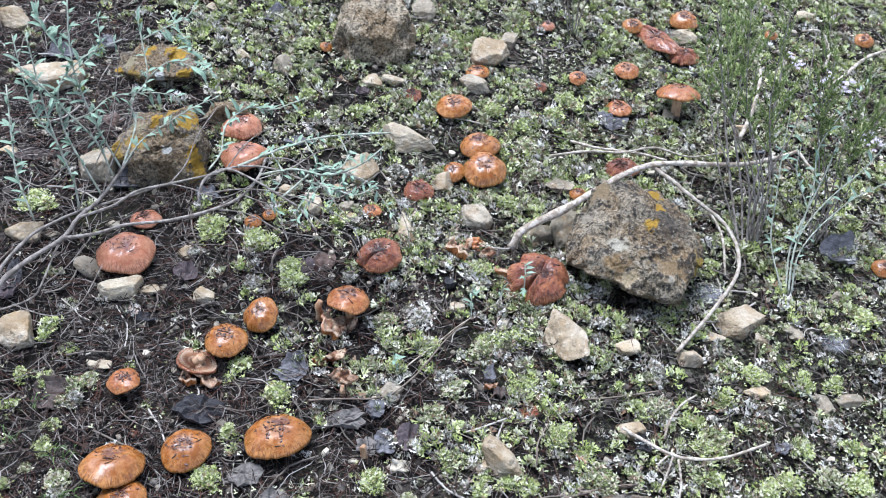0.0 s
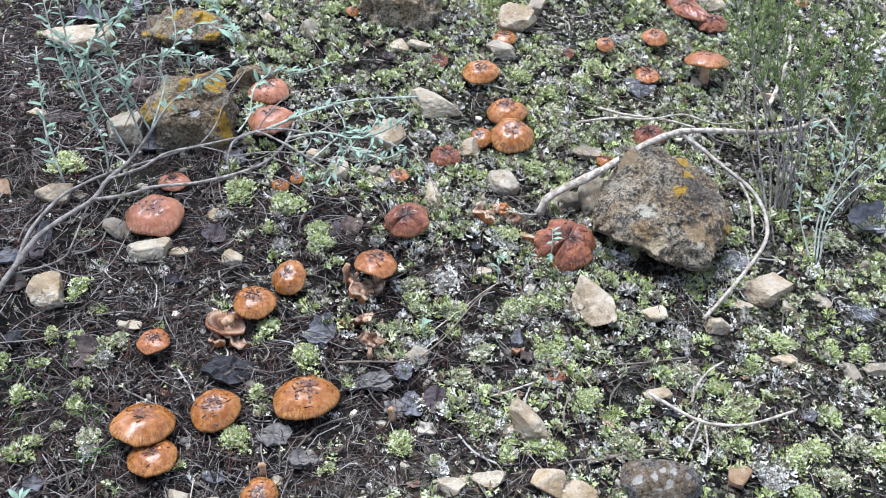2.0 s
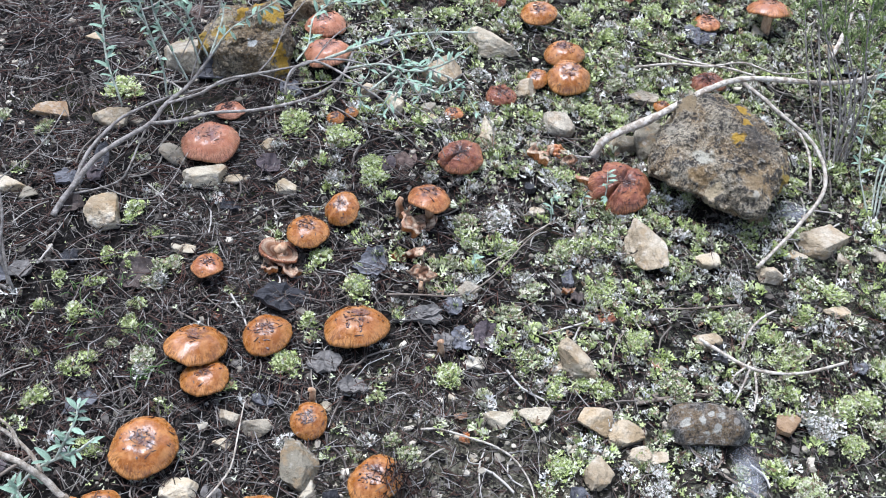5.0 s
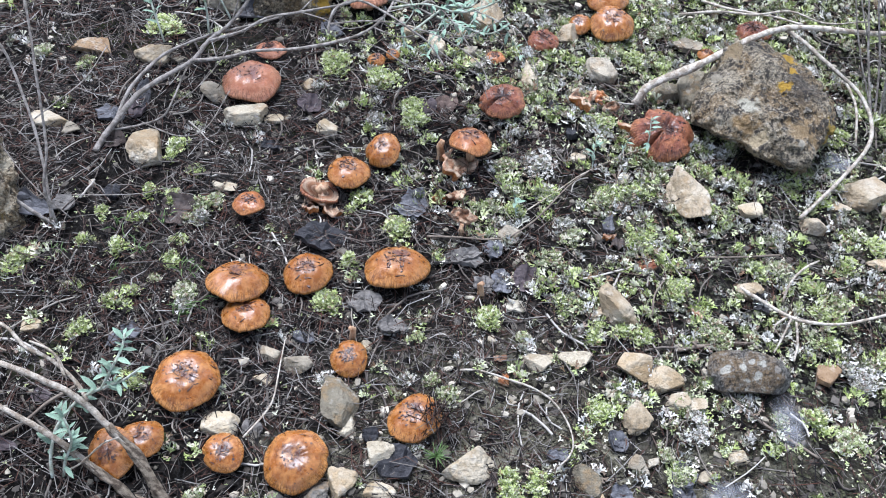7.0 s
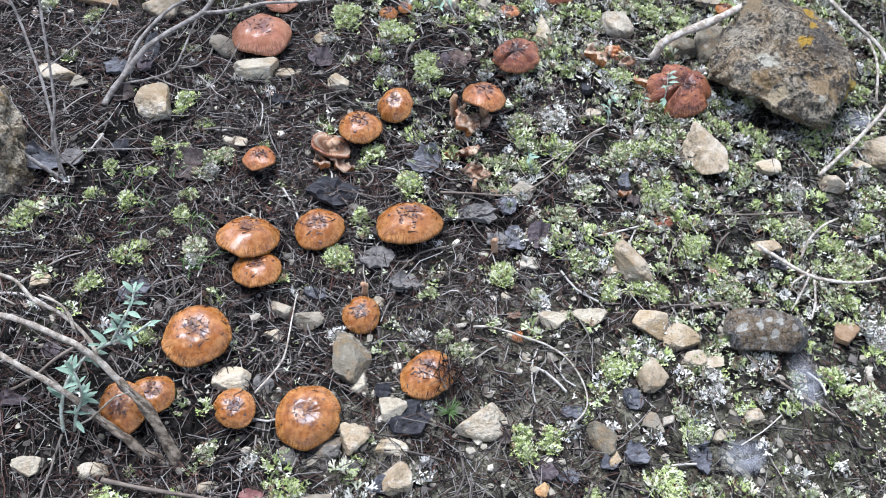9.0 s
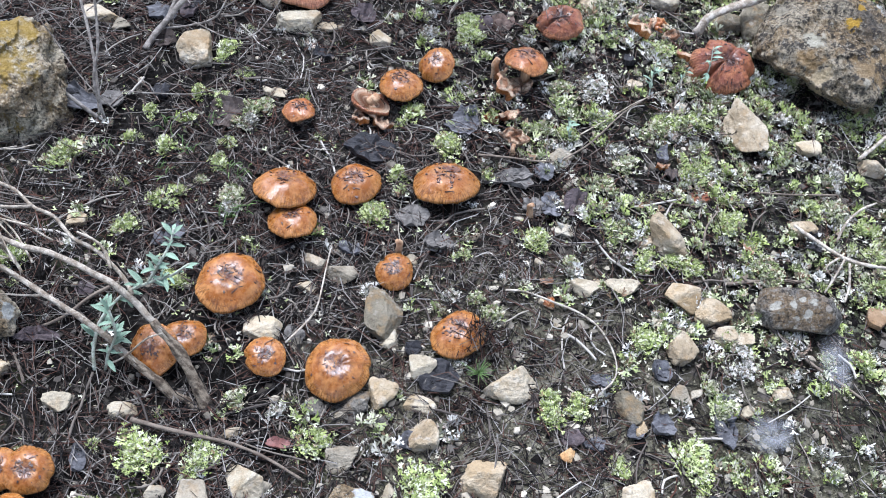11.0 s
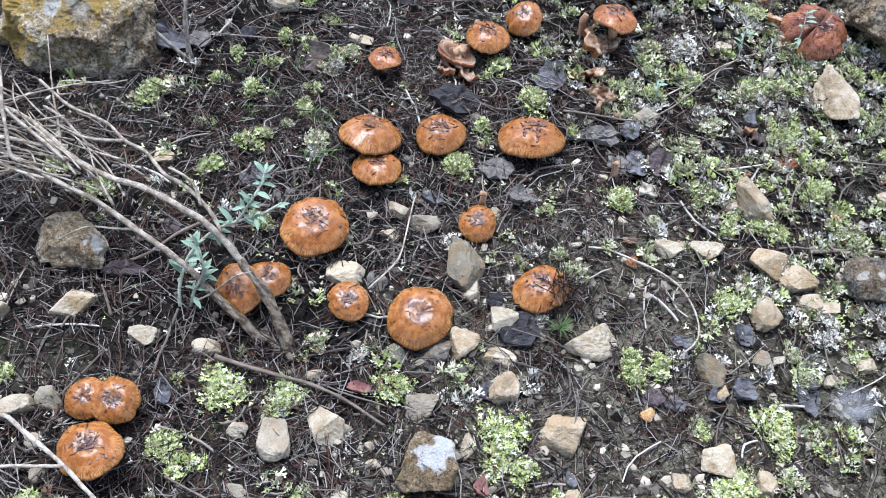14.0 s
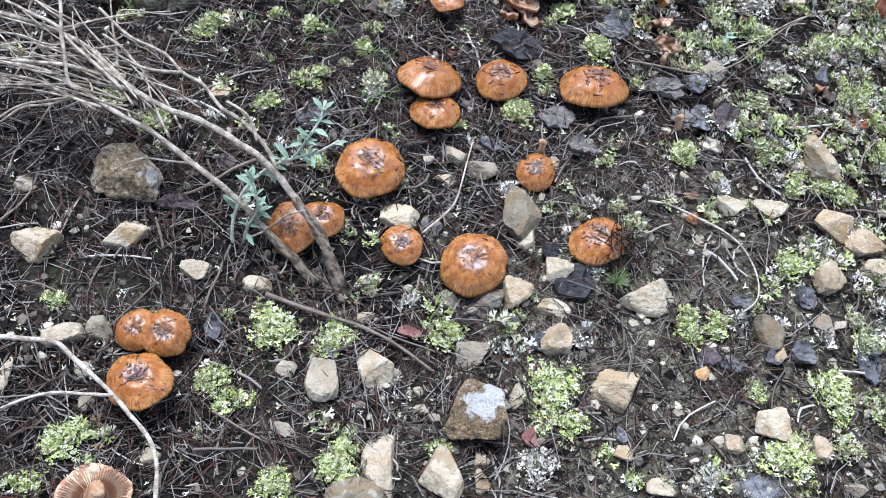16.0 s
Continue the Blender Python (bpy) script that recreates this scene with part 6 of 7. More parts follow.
bough(stick_f, 1.5, 0.9, [(-0.428, 0.255, 0.06), (-0.435, 0.263, 0.068), (-0.445, 0.273, 0.077)])
stick_g = wood_thing('stick', 'dark stick half hidden in the soil', 'stick', (0.169, 0.655))
bough(stick_g, 2.4, 1.8, [(0.169, 0.655, -0.016), (0.205, 0.676, -0.02), (0.249, 0.696, -0.026)])
low_twig = wood_thing('forked_twig', 'pale forked twig hanging above needle litter', 'twig', (-0.489, 0.089))
bough(low_twig, 2.1, 1.8, [(-0.489, 0.089, 0.123), (-0.456, 0.103, 0.119), (-0.428, 0.118, 0.11), (-0.409, 0.115, 0.103), (-0.372, 0.107, 0.093), (-0.347, 0.099, 0.085), (-0.323, 0.09, 0.077), (-0.307, 0.074, 0.07), (-0.295, 0.051, 0.063)])
bough(low_twig, 1.56, 1.08, [(-0.366, 0.105, 0.092), (-0.383, 0.094, 0.099), (-0.403, 0.084, 0.102), (-0.419, 0.07, 0.104), (-0.44, 0.041, 0.107)])
leaf_twig = wood_thing('dry_twig', 'thin curved stalk beside an orange mushroom', 'twig', (-0.229, 0.39))
bough(leaf_twig, 1.12, 0.7, [(-0.229, 0.39, 0.039), (-0.217, 0.421, 0.043), (-0.215, 0.439, 0.048), (-0.224, 0.474, 0.044), (-0.233, 0.51, 0.04)])
stick_h = wood_thing('stick', 'thin dry stem lying on lichen', 'stick', (0.265, 0.832))
bough(stick_h, 1.32, 0.84, [(0.265, 0.832, -0.024), (0.213, 0.807, -0.017), (0.174, 0.793, -0.014)])
stick_i = wood_thing('stick', 'thin curved dry stem', 'stick', (0.133, 0.686))
bough(stick_i, 1.2, 0.78, [(0.133, 0.686, -0.007), (0.131, 0.714, -0.002), (0.14, 0.743, -0.003)])
woody = wood_thing('woody_shrub', 'half-bare woody shrub with pale stems and grey-green leaves', 'shrub', (-0.274, 0.308))
bough(woody, 3.825, 1.8, [(-0.274, 0.308, 0.037), (-0.294, 0.321, 0.063), (-0.312, 0.33, 0.085), (-0.33, 0.335, 0.103), (-0.351, 0.343, 0.116), (-0.379, 0.345, 0.134), (-0.431, 0.346, 0.146), (-0.458, 0.342, 0.149), (-0.501, 0.344, 0.155), (-0.532, 0.355, 0.159), (-0.568, 0.363, 0.164), (-0.616, 0.36, 0.17), (-0.678, 0.344, 0.178)])
bough(woody, 3.375, 1.575, [(-0.313, 0.304, 0.044), (-0.344, 0.309, 0.064), (-0.366, 0.312, 0.087), (-0.389, 0.314, 0.105), (-0.424, 0.317, 0.12), (-0.469, 0.324, 0.131), (-0.506, 0.321, 0.145), (-0.551, 0.326, 0.151), (-0.588, 0.321, 0.161), (-0.639, 0.295, 0.173)])
bough(woody, 2.012, 1.438, [(-0.354, 0.348, 0.116), (-0.373, 0.361, 0.123), (-0.402, 0.371, 0.132), (-0.427, 0.374, 0.135), (-0.454, 0.387, 0.139), (-0.478, 0.389, 0.142), (-0.504, 0.399, 0.145), (-0.542, 0.399, 0.15), (-0.564, 0.405, 0.153), (-0.585, 0.412, 0.156)])
bough(woody, 1.725, 1.15, [(-0.478, 0.389, 0.142), (-0.494, 0.376, 0.149), (-0.513, 0.372, 0.151), (-0.533, 0.378, 0.159), (-0.557, 0.382, 0.162)])
bough(woody, 2.012, 1.725, [(-0.512, 0.353, 0.156), (-0.535, 0.342, 0.159), (-0.558, 0.333, 0.167), (-0.58, 0.318, 0.175), (-0.625, 0.298, 0.181)])
bough(woody, 1.725, 1.438, [(-0.505, 0.338, 0.155), (-0.529, 0.344, 0.164), (-0.567, 0.353, 0.173), (-0.589, 0.362, 0.176), (-0.614, 0.362, 0.179), (-0.644, 0.362, 0.183)])
bough(woody, 1.84, 1.725, [(-0.54, 0.321, 0.155), (-0.55, 0.321, 0.161), (-0.562, 0.337, 0.173), (-0.578, 0.356, 0.18), (-0.592, 0.377, 0.187), (-0.615, 0.403, 0.19)])
bough(woody, 1.438, 1.15, [(-0.38, 0.359, 0.129), (-0.393, 0.372, 0.136), (-0.405, 0.375, 0.143), (-0.421, 0.376, 0.145)])
bough(woody, 1.438, 1.15, [(-0.453, 0.327, 0.129), (-0.472, 0.339, 0.136), (-0.492, 0.345, 0.144), (-0.508, 0.348, 0.151)])
bough(woody, 1.438, 0.862, [(-0.516, 0.318, 0.147), (-0.548, 0.313, 0.151), (-0.584, 0.313, 0.155), (-0.628, 0.291, 0.161)])
bough(woody, 1.438, 0.862, [(-0.538, 0.323, 0.15), (-0.562, 0.303, 0.143), (-0.585, 0.29, 0.14), (-0.595, 0.269, 0.137), (-0.61, 0.242, 0.139)])
bough(woody, 1.265, 0.862, [(-0.503, 0.334, 0.145), (-0.543, 0.331, 0.15), (-0.572, 0.313, 0.154), (-0.621, 0.282, 0.16)])
bough(woody, 1.15, 0.69, [(-0.587, 0.365, 0.171), (-0.571, 0.385, 0.169), (-0.55, 0.415, 0.161), (-0.525, 0.441, 0.153)])
bough(woody, 1.15, 0.69, [(-0.571, 0.36, 0.169), (-0.587, 0.347, 0.166), (-0.62, 0.341, 0.17), (-0.651, 0.325, 0.174)])
bough(woody, 1.15, 0.805, [(-0.425, 0.324, 0.11), (-0.451, 0.316, 0.108), (-0.477, 0.308, 0.106), (-0.494, 0.287, 0.104)])
bough(woody, 1.15, 0.805, [(-0.646, 0.35, 0.173), (-0.619, 0.356, 0.17), (-0.589, 0.365, 0.166), (-0.572, 0.386, 0.169)])
bough(woody, 1.035, 0.69, [(-0.653, 0.339, 0.164), (-0.637, 0.337, 0.162), (-0.62, 0.328, 0.16), (-0.6, 0.322, 0.158), (-0.578, 0.317, 0.155), (-0.554, 0.313, 0.152)])
bough(woody, 0.92, 0.575, [(-0.599, 0.353, 0.173), (-0.598, 0.344, 0.167), (-0.596, 0.326, 0.167), (-0.601, 0.302, 0.158), (-0.613, 0.282, 0.149)])
bough(woody, 1.035, 0.632, [(-0.511, 0.351, 0.156), (-0.527, 0.351, 0.158), (-0.557, 0.357, 0.167), (-0.575, 0.368, 0.174), (-0.587, 0.383, 0.176)])
bough(woody, 1.035, 0.632, [(-0.507, 0.372, 0.151), (-0.515, 0.371, 0.152), (-0.544, 0.371, 0.16), (-0.572, 0.379, 0.169), (-0.591, 0.389, 0.176)])
bough(woody, 1.15, 0.69, [(-0.518, 0.313, 0.147), (-0.543, 0.315, 0.15), (-0.584, 0.313, 0.155), (-0.613, 0.302, 0.159), (-0.631, 0.295, 0.161)])
bough(woody, 0.92, 0.575, [(-0.528, 0.325, 0.153), (-0.543, 0.334, 0.155), (-0.572, 0.323, 0.159), (-0.596, 0.315, 0.162), (-0.628, 0.301, 0.166)])
bough(woody, 0.92, 0.575, [(-0.547, 0.312, 0.151), (-0.572, 0.305, 0.154), (-0.595, 0.295, 0.157), (-0.617, 0.277, 0.16)])
bough(woody, 1.15, 0.747, [(-0.547, 0.312, 0.151), (-0.554, 0.305, 0.152), (-0.579, 0.287, 0.15), (-0.591, 0.269, 0.146), (-0.604, 0.249, 0.138)])
bough(woody, 0.92, 0.575, [(-0.523, 0.349, 0.158), (-0.551, 0.356, 0.163), (-0.585, 0.354, 0.171), (-0.624, 0.36, 0.181)])
bough(woody, 0.92, 0.575, [(-0.551, 0.413, 0.151), (-0.561, 0.407, 0.152), (-0.568, 0.419, 0.153), (-0.556, 0.428, 0.152), (-0.534, 0.442, 0.144), (-0.522, 0.46, 0.137)])
bough(woody, 0.92, 0.575, [(-0.38, 0.359, 0.129), (-0.39, 0.371, 0.131), (-0.41, 0.382, 0.128), (-0.432, 0.39, 0.126)])
bough(woody, 0.92, 0.575, [(-0.455, 0.329, 0.129), (-0.478, 0.339, 0.137), (-0.502, 0.351, 0.145), (-0.516, 0.351, 0.152)])
bough(woody, 0.92, 0.575, [(-0.551, 0.347, 0.161), (-0.579, 0.344, 0.165), (-0.606, 0.339, 0.168), (-0.624, 0.323, 0.171), (-0.637, 0.307, 0.172)])
bough(woody, 0.805, 0.517, [(-0.562, 0.303, 0.143), (-0.572, 0.282, 0.124), (-0.584, 0.265, 0.11), (-0.585, 0.241, 0.095)])
bough(woody, 1.38, 0.92, [(-0.379, 0.293, 0.052), (-0.383, 0.306, 0.069), (-0.382, 0.327, 0.089), (-0.367, 0.348, 0.108), (-0.338, 0.355, 0.134), (-0.315, 0.359, 0.151), (-0.294, 0.364, 0.173)], leaves=26, size=0.016)
bough(woody, 1.15, 0.69, [(-0.338, 0.355, 0.134), (-0.329, 0.364, 0.153), (-0.325, 0.382, 0.163), (-0.325, 0.394, 0.173)], leaves=24, size=0.016)
bough(woody, 1.15, 0.69, [(-0.371, 0.298, 0.05), (-0.366, 0.306, 0.072), (-0.357, 0.313, 0.096), (-0.362, 0.322, 0.117), (-0.373, 0.328, 0.128)], leaves=24, size=0.016)
bough(woody, 1.15, 0.69, [(-0.374, 0.299, 0.051), (-0.349, 0.305, 0.075), (-0.326, 0.317, 0.102), (-0.311, 0.324, 0.11)])
bough(woody, 5.6, 3.4, [(-0.268, 0.3, 0.028), (-0.282, 0.313, 0.05), (-0.303, 0.327, 0.078), (-0.33, 0.335, 0.103)])
bough(woody, 4.2, 3.1, [(-0.3, 0.299, 0.034), (-0.318, 0.304, 0.05), (-0.344, 0.309, 0.064), (-0.366, 0.312, 0.087)])
bough(woody, 4.4, 2.0, [(-0.272, 0.297, 0.026), (-0.288, 0.301, 0.036), (-0.306, 0.303, 0.04)])
fan = random.Random(19)
for k in range(24):
    f = fan.uniform(0, 1)
    sx, sy, sz = -0.42 - 0.17 * f, 0.335 + 0.025 * f + fan.uniform(-0.02, 0.03), 0.138 + 0.028 * f + fan.uniform(-0.012, 0.008)
    reach, turn, lift = fan.uniform(0.07, 0.2), fan.gauss(0.02, 0.32), fan.gauss(0.06, 0.12)
    line = [(sx, sy, sz)]
    for step in range(1, 5):
        turn += fan.gauss(0, 0.16)
        line.append((line[-1][0] - reach / 4 * math.cos(turn), line[-1][1] + reach / 4 * math.sin(turn), line[-1][2] + reach / 4 * lift + fan.gauss(0, 0.003)))
    bough(woody, fan.uniform(0.8, 1.3), 0.5, line)
sprawl = wood_thing('sprawling_shrub', 'sprawling grey woody shrub with sparse grey-green leaves', 'shrub', (-0.538, 0.677))
bough(sprawl, 4.025, 1.725, [(-0.538, 0.677, 0.069), (-0.534, 0.698, 0.077), (-0.528, 0.717, 0.084), (-0.517, 0.752, 0.096), (-0.492, 0.783, 0.107), (-0.465, 0.809, 0.118), (-0.454, 0.836, 0.129), (-0.437, 0.867, 0.137), (-0.428, 0.912, 0.146), (-0.421, 0.936, 0.155)])
bough(sprawl, 2.53, 1.38, [(-0.528, 0.717, 0.084), (-0.528, 0.73, 0.09), (-0.527, 0.759, 0.1), (-0.514, 0.798, 0.11), (-0.498, 0.822, 0.116), (-0.461, 0.85, 0.125), (-0.416, 0.871, 0.134), (-0.38, 0.894, 0.139)])
bough(sprawl, 1.38, 0.92, [(-0.53, 0.71, 0.076), (-0.505, 0.726, 0.075), (-0.483, 0.744, 0.078), (-0.474, 0.758, 0.091), (-0.475, 0.796, 0.101), (-0.471, 0.816, 0.111), (-0.454, 0.836, 0.129)])
bough(sprawl, 2.3, 1.438, [(-0.465, 0.809, 0.118), (-0.443, 0.811, 0.123), (-0.417, 0.821, 0.126), (-0.392, 0.833, 0.131), (-0.339, 0.843, 0.139), (-0.288, 0.864, 0.148), (-0.258, 0.883, 0.159), (-0.246, 0.912, 0.168), (-0.246, 0.938, 0.173)])
bough(sprawl, 1.84, 1.15, [(-0.454, 0.836, 0.129), (-0.412, 0.849, 0.144), (-0.391, 0.871, 0.151), (-0.353, 0.888, 0.156), (-0.304, 0.898, 0.17), (-0.274, 0.916, 0.173), (-0.234, 0.923, 0.171), (-0.19, 0.916, 0.165)])
bough(sprawl, 1.725, 1.15, [(-0.309, 0.867, 0.15), (-0.31, 0.876, 0.161), (-0.306, 0.892, 0.17), (-0.286, 0.909, 0.173), (-0.246, 0.896, 0.173), (-0.207, 0.879, 0.168), (-0.186, 0.877, 0.155), (-0.161, 0.857, 0.142)])
bough(sprawl, 1.38, 0.862, [(-0.274, 0.916, 0.173), (-0.243, 0.951, 0.172), (-0.208, 0.979, 0.173), (-0.171, 1.002, 0.17), (-0.111, 1.026, 0.165)], leaves=32, size=0.012)
bough(sprawl, 1.15, 0.69, [(-0.246, 0.912, 0.168), (-0.206, 0.925, 0.173), (-0.165, 0.929, 0.167), (-0.132, 0.962, 0.163), (-0.112, 0.997, 0.166)], leaves=32, size=0.012)
bough(sprawl, 1.15, 0.69, [(-0.19, 0.916, 0.165), (-0.154, 0.912, 0.161), (-0.126, 0.912, 0.157), (-0.107, 0.934, 0.155)], leaves=32, size=0.012)
bough(sprawl, 1.15, 0.69, [(-0.207, 0.879, 0.168), (-0.181, 0.934, 0.169), (-0.155, 0.941, 0.168), (-0.148, 0.972, 0.17)], leaves=32, size=0.012)
bough(sprawl, 1.035, 0.69, [(-0.428, 0.912, 0.146), (-0.449, 0.922, 0.189), (-0.464, 0.931, 0.231), (-0.481, 0.952, 0.263), (-0.49, 0.976, 0.295), (-0.495, 1, 0.326)], leaves=36, size=0.016)
bough(sprawl, 1.035, 0.69, [(-0.46, 0.85, 0.129), (-0.466, 0.865, 0.161), (-0.486, 0.884, 0.203), (-0.501, 0.903, 0.246), (-0.514, 0.925, 0.278), (-0.526, 0.946, 0.309)], leaves=36, size=0.016)
bough(sprawl, 1.035, 0.69, [(-0.434, 0.899, 0.146), (-0.451, 0.91, 0.189), (-0.484, 0.912, 0.233), (-0.502, 0.909, 0.266), (-0.533, 0.914, 0.29)], leaves=36, size=0.016)
bough(sprawl, 1.035, 0.69, [(-0.439, 0.872, 0.137), (-0.463, 0.885, 0.18), (-0.486, 0.905, 0.213), (-0.49, 0.928, 0.254), (-0.462, 0.954, 0.281), (-0.422, 0.975, 0.296)], leaves=36, size=0.016)
bough(sprawl, 1.035, 0.69, [(-0.428, 0.912, 0.146), (-0.439, 0.988, 0.157), (-0.449, 1.005, 0.179), (-0.434, 1.033, 0.197), (-0.451, 1.072, 0.229), (-0.467, 1.102, 0.251)], leaves=36, size=0.016)
bough(sprawl, 1.035, 0.69, [(-0.514, 0.832, 0.116), (-0.539, 0.862, 0.16), (-0.554, 0.896, 0.192), (-0.571, 0.94, 0.234)], leaves=36, size=0.016)
bough(sprawl, 0.92, 0.575, [(-0.351, 1.065, 0.186), (-0.385, 1.089, 0.201), (-0.416, 1.115, 0.215), (-0.442, 1.145, 0.228)], leaves=36, size=0.016)
bough(sprawl, 0.92, 0.575, [(-0.308, 0.907, 0.17), (-0.305, 0.941, 0.17), (-0.311, 0.982, 0.181), (-0.291, 1.012, 0.188), (-0.263, 1.017, 0.185), (-0.229, 1.054, 0.181)], leaves=36, size=0.016)
bough(sprawl, 0.747, 0.46, [(-0.428, 0.912, 0.146), (-0.414, 0.949, 0.164), (-0.383, 0.975, 0.18), (-0.361, 0.999, 0.187), (-0.331, 1.021, 0.194)], leaves=28, size=0.016)
bough(sprawl, 0.747, 0.46, [(-0.486, 0.884, 0.203), (-0.509, 0.892, 0.237), (-0.524, 0.912, 0.269), (-0.54, 0.94, 0.311)], leaves=28, size=0.016)
bough(sprawl, 0.747, 0.46, [(-0.486, 0.905, 0.213), (-0.45, 0.914, 0.229), (-0.431, 0.941, 0.237), (-0.384, 0.965, 0.231), (-0.354, 0.973, 0.217)], leaves=28, size=0.016)
bough(sprawl, 0.747, 0.46, [(-0.49, 0.928, 0.254), (-0.467, 0.943, 0.272), (-0.449, 0.968, 0.289), (-0.455, 0.991, 0.32)], leaves=28, size=0.016)
bough(sprawl, 0.747, 0.46, [(-0.481, 0.952, 0.263), (-0.501, 0.962, 0.286), (-0.521, 0.972, 0.309), (-0.534, 0.997, 0.331)], leaves=28, size=0.016)
bough(sprawl, 0.747, 0.46, [(-0.434, 1.033, 0.197), (-0.408, 1.052, 0.214), (-0.374, 1.053, 0.209), (-0.353, 1.063, 0.196)], leaves=18, size=0.017)
bough(sprawl, 0.747, 0.46, [(-0.451, 1.072, 0.229), (-0.427, 1.093, 0.236), (-0.403, 1.114, 0.243), (-0.396, 1.142, 0.252)], leaves=18, size=0.017)
bough(sprawl, 0.69, 0.402, [(-0.208, 0.979, 0.173), (-0.184, 0.944, 0.17), (-0.181, 0.898, 0.164), (-0.19, 0.866, 0.155)], leaves=18, size=0.012)
bough(sprawl, 0.69, 0.402, [(-0.171, 1.002, 0.17), (-0.145, 0.958, 0.165), (-0.149, 0.919, 0.16), (-0.153, 0.883, 0.156)], leaves=18, size=0.012)
bough(sprawl, 0.69, 0.402, [(-0.181, 0.934, 0.169), (-0.14, 0.938, 0.164), (-0.111, 0.933, 0.155), (-0.077, 0.905, 0.131)], leaves=18, size=0.012)
bough(sprawl, 0.69, 0.402, [(-0.243, 0.951, 0.172), (-0.218, 0.916, 0.169), (-0.223, 0.884, 0.16), (-0.204, 0.862, 0.147)], leaves=14, size=0.012)
bough(sprawl, 0.69, 0.402, [(-0.165, 0.929, 0.167), (-0.175, 0.89, 0.164), (-0.186, 0.852, 0.15)], leaves=14, size=0.012)
bough(sprawl, 0.92, 0.575, [(-0.309, 0.871, 0.161), (-0.265, 0.885, 0.165), (-0.222, 0.884, 0.17), (-0.167, 0.882, 0.162), (-0.124, 0.874, 0.142), (-0.107, 0.856, 0.125)])
bough(sprawl, 0.92, 0.575, [(-0.353, 0.888, 0.156), (-0.342, 0.918, 0.165), (-0.342, 0.961, 0.175), (-0.332, 1.01, 0.184)])
bough(sprawl, 0.862, 0.575, [(-0.437, 0.867, 0.137), (-0.433, 0.908, 0.166), (-0.428, 0.958, 0.186), (-0.439, 1.004, 0.207)])
bough(sprawl, 0.862, 0.517, [(-0.288, 0.864, 0.148), (-0.248, 0.868, 0.143), (-0.206, 0.863, 0.127), (-0.167, 0.871, 0.117), (-0.139, 0.867, 0.098)])
bough(sprawl, 0.805, 0.517, [(-0.286, 0.909, 0.173), (-0.278, 0.949, 0.177), (-0.26, 0.983, 0.179), (-0.222, 1.002, 0.18), (-0.175, 1.019, 0.179)])
bough(sprawl, 0.805, 0.46, [(-0.246, 0.896, 0.173), (-0.213, 0.923, 0.173), (-0.187, 0.958, 0.175), (-0.159, 0.985, 0.172), (-0.141, 1.031, 0.179)])
bough(sprawl, 0.805, 0.46, [(-0.246, 0.938, 0.173), (-0.211, 0.94, 0.173), (-0.166, 0.908, 0.167), (-0.132, 0.88, 0.153), (-0.104, 0.875, 0.144)])
bough(sprawl, 0.805, 0.46, [(-0.258, 0.883, 0.159), (-0.22, 0.875, 0.159), (-0.183, 0.892, 0.165), (-0.144, 0.9, 0.16), (-0.102, 0.956, 0.164)])
bough(sprawl, 0.805, 0.46, [(-0.353, 0.888, 0.156), (-0.322, 0.883, 0.157), (-0.284, 0.875, 0.157), (-0.254, 0.894, 0.164), (-0.24, 0.919, 0.172), (-0.237, 0.958, 0.177)])
bough(sprawl, 0.747, 0.46, [(-0.186, 0.877, 0.155), (-0.151, 0.87, 0.14), (-0.124, 0.87, 0.127), (-0.108, 0.857, 0.105)])
bough(sprawl, 0.747, 0.46, [(-0.155, 0.941, 0.168), (-0.124, 0.933, 0.162), (-0.089, 0.93, 0.153), (-0.062, 0.9, 0.129), (-0.055, 0.884, 0.108)])
bough(sprawl, 0.862, 0.517, [(-0.539, 0.862, 0.16), (-0.506, 0.853, 0.156), (-0.48, 0.87, 0.172), (-0.469, 0.903, 0.191)])
bough(sprawl, 0.805, 0.46, [(-0.46, 0.85, 0.129), (-0.452, 0.881, 0.159), (-0.442, 0.924, 0.188), (-0.44, 0.964, 0.228), (-0.443, 1.001, 0.268)])
bough(sprawl, 0.862, 0.517, [(-0.474, 0.757, 0.087), (-0.452, 0.784, 0.098), (-0.434, 0.818, 0.116), (-0.43, 0.839, 0.126)])
bough(sprawl, 0.862, 0.517, [(-0.494, 0.72, 0.089), (-0.448, 0.721, 0.078), (-0.426, 0.746, 0.075), (-0.415, 0.796, 0.093)])
heath = wood_thing('heath_bush', 'upright heath bush with fine green needle leaves', 'shrub', (0.367, 1.123))
bough(heath, 1.75, 0.8, [(0.367, 1.123, -0.047), (0.345, 1.185, 0.006), (0.331, 1.233, 0.048), (0.318, 1.268, 0.09), (0.303, 1.302, 0.143), (0.287, 1.331, 0.205)])
bough(heath, 1.6, 0.75, [(0.371, 1.124, -0.048), (0.357, 1.19, 0.015), (0.335, 1.235, 0.078), (0.335, 1.288, 0.118), (0.334, 1.324, 0.179), (0.328, 1.358, 0.23)], needles=True)
bough(heath, 1.5, 0.75, [(0.376, 1.125, -0.048), (0.371, 1.171, 0.013), (0.383, 1.227, 0.072), (0.384, 1.265, 0.122), (0.385, 1.302, 0.172), (0.382, 1.336, 0.223)])
bough(heath, 1.3, 0.7, [(0.369, 1.129, -0.047), (0.331, 1.181, 0.018), (0.307, 1.225, 0.072), (0.291, 1.271, 0.124), (0.277, 1.317, 0.176)], needles=True)
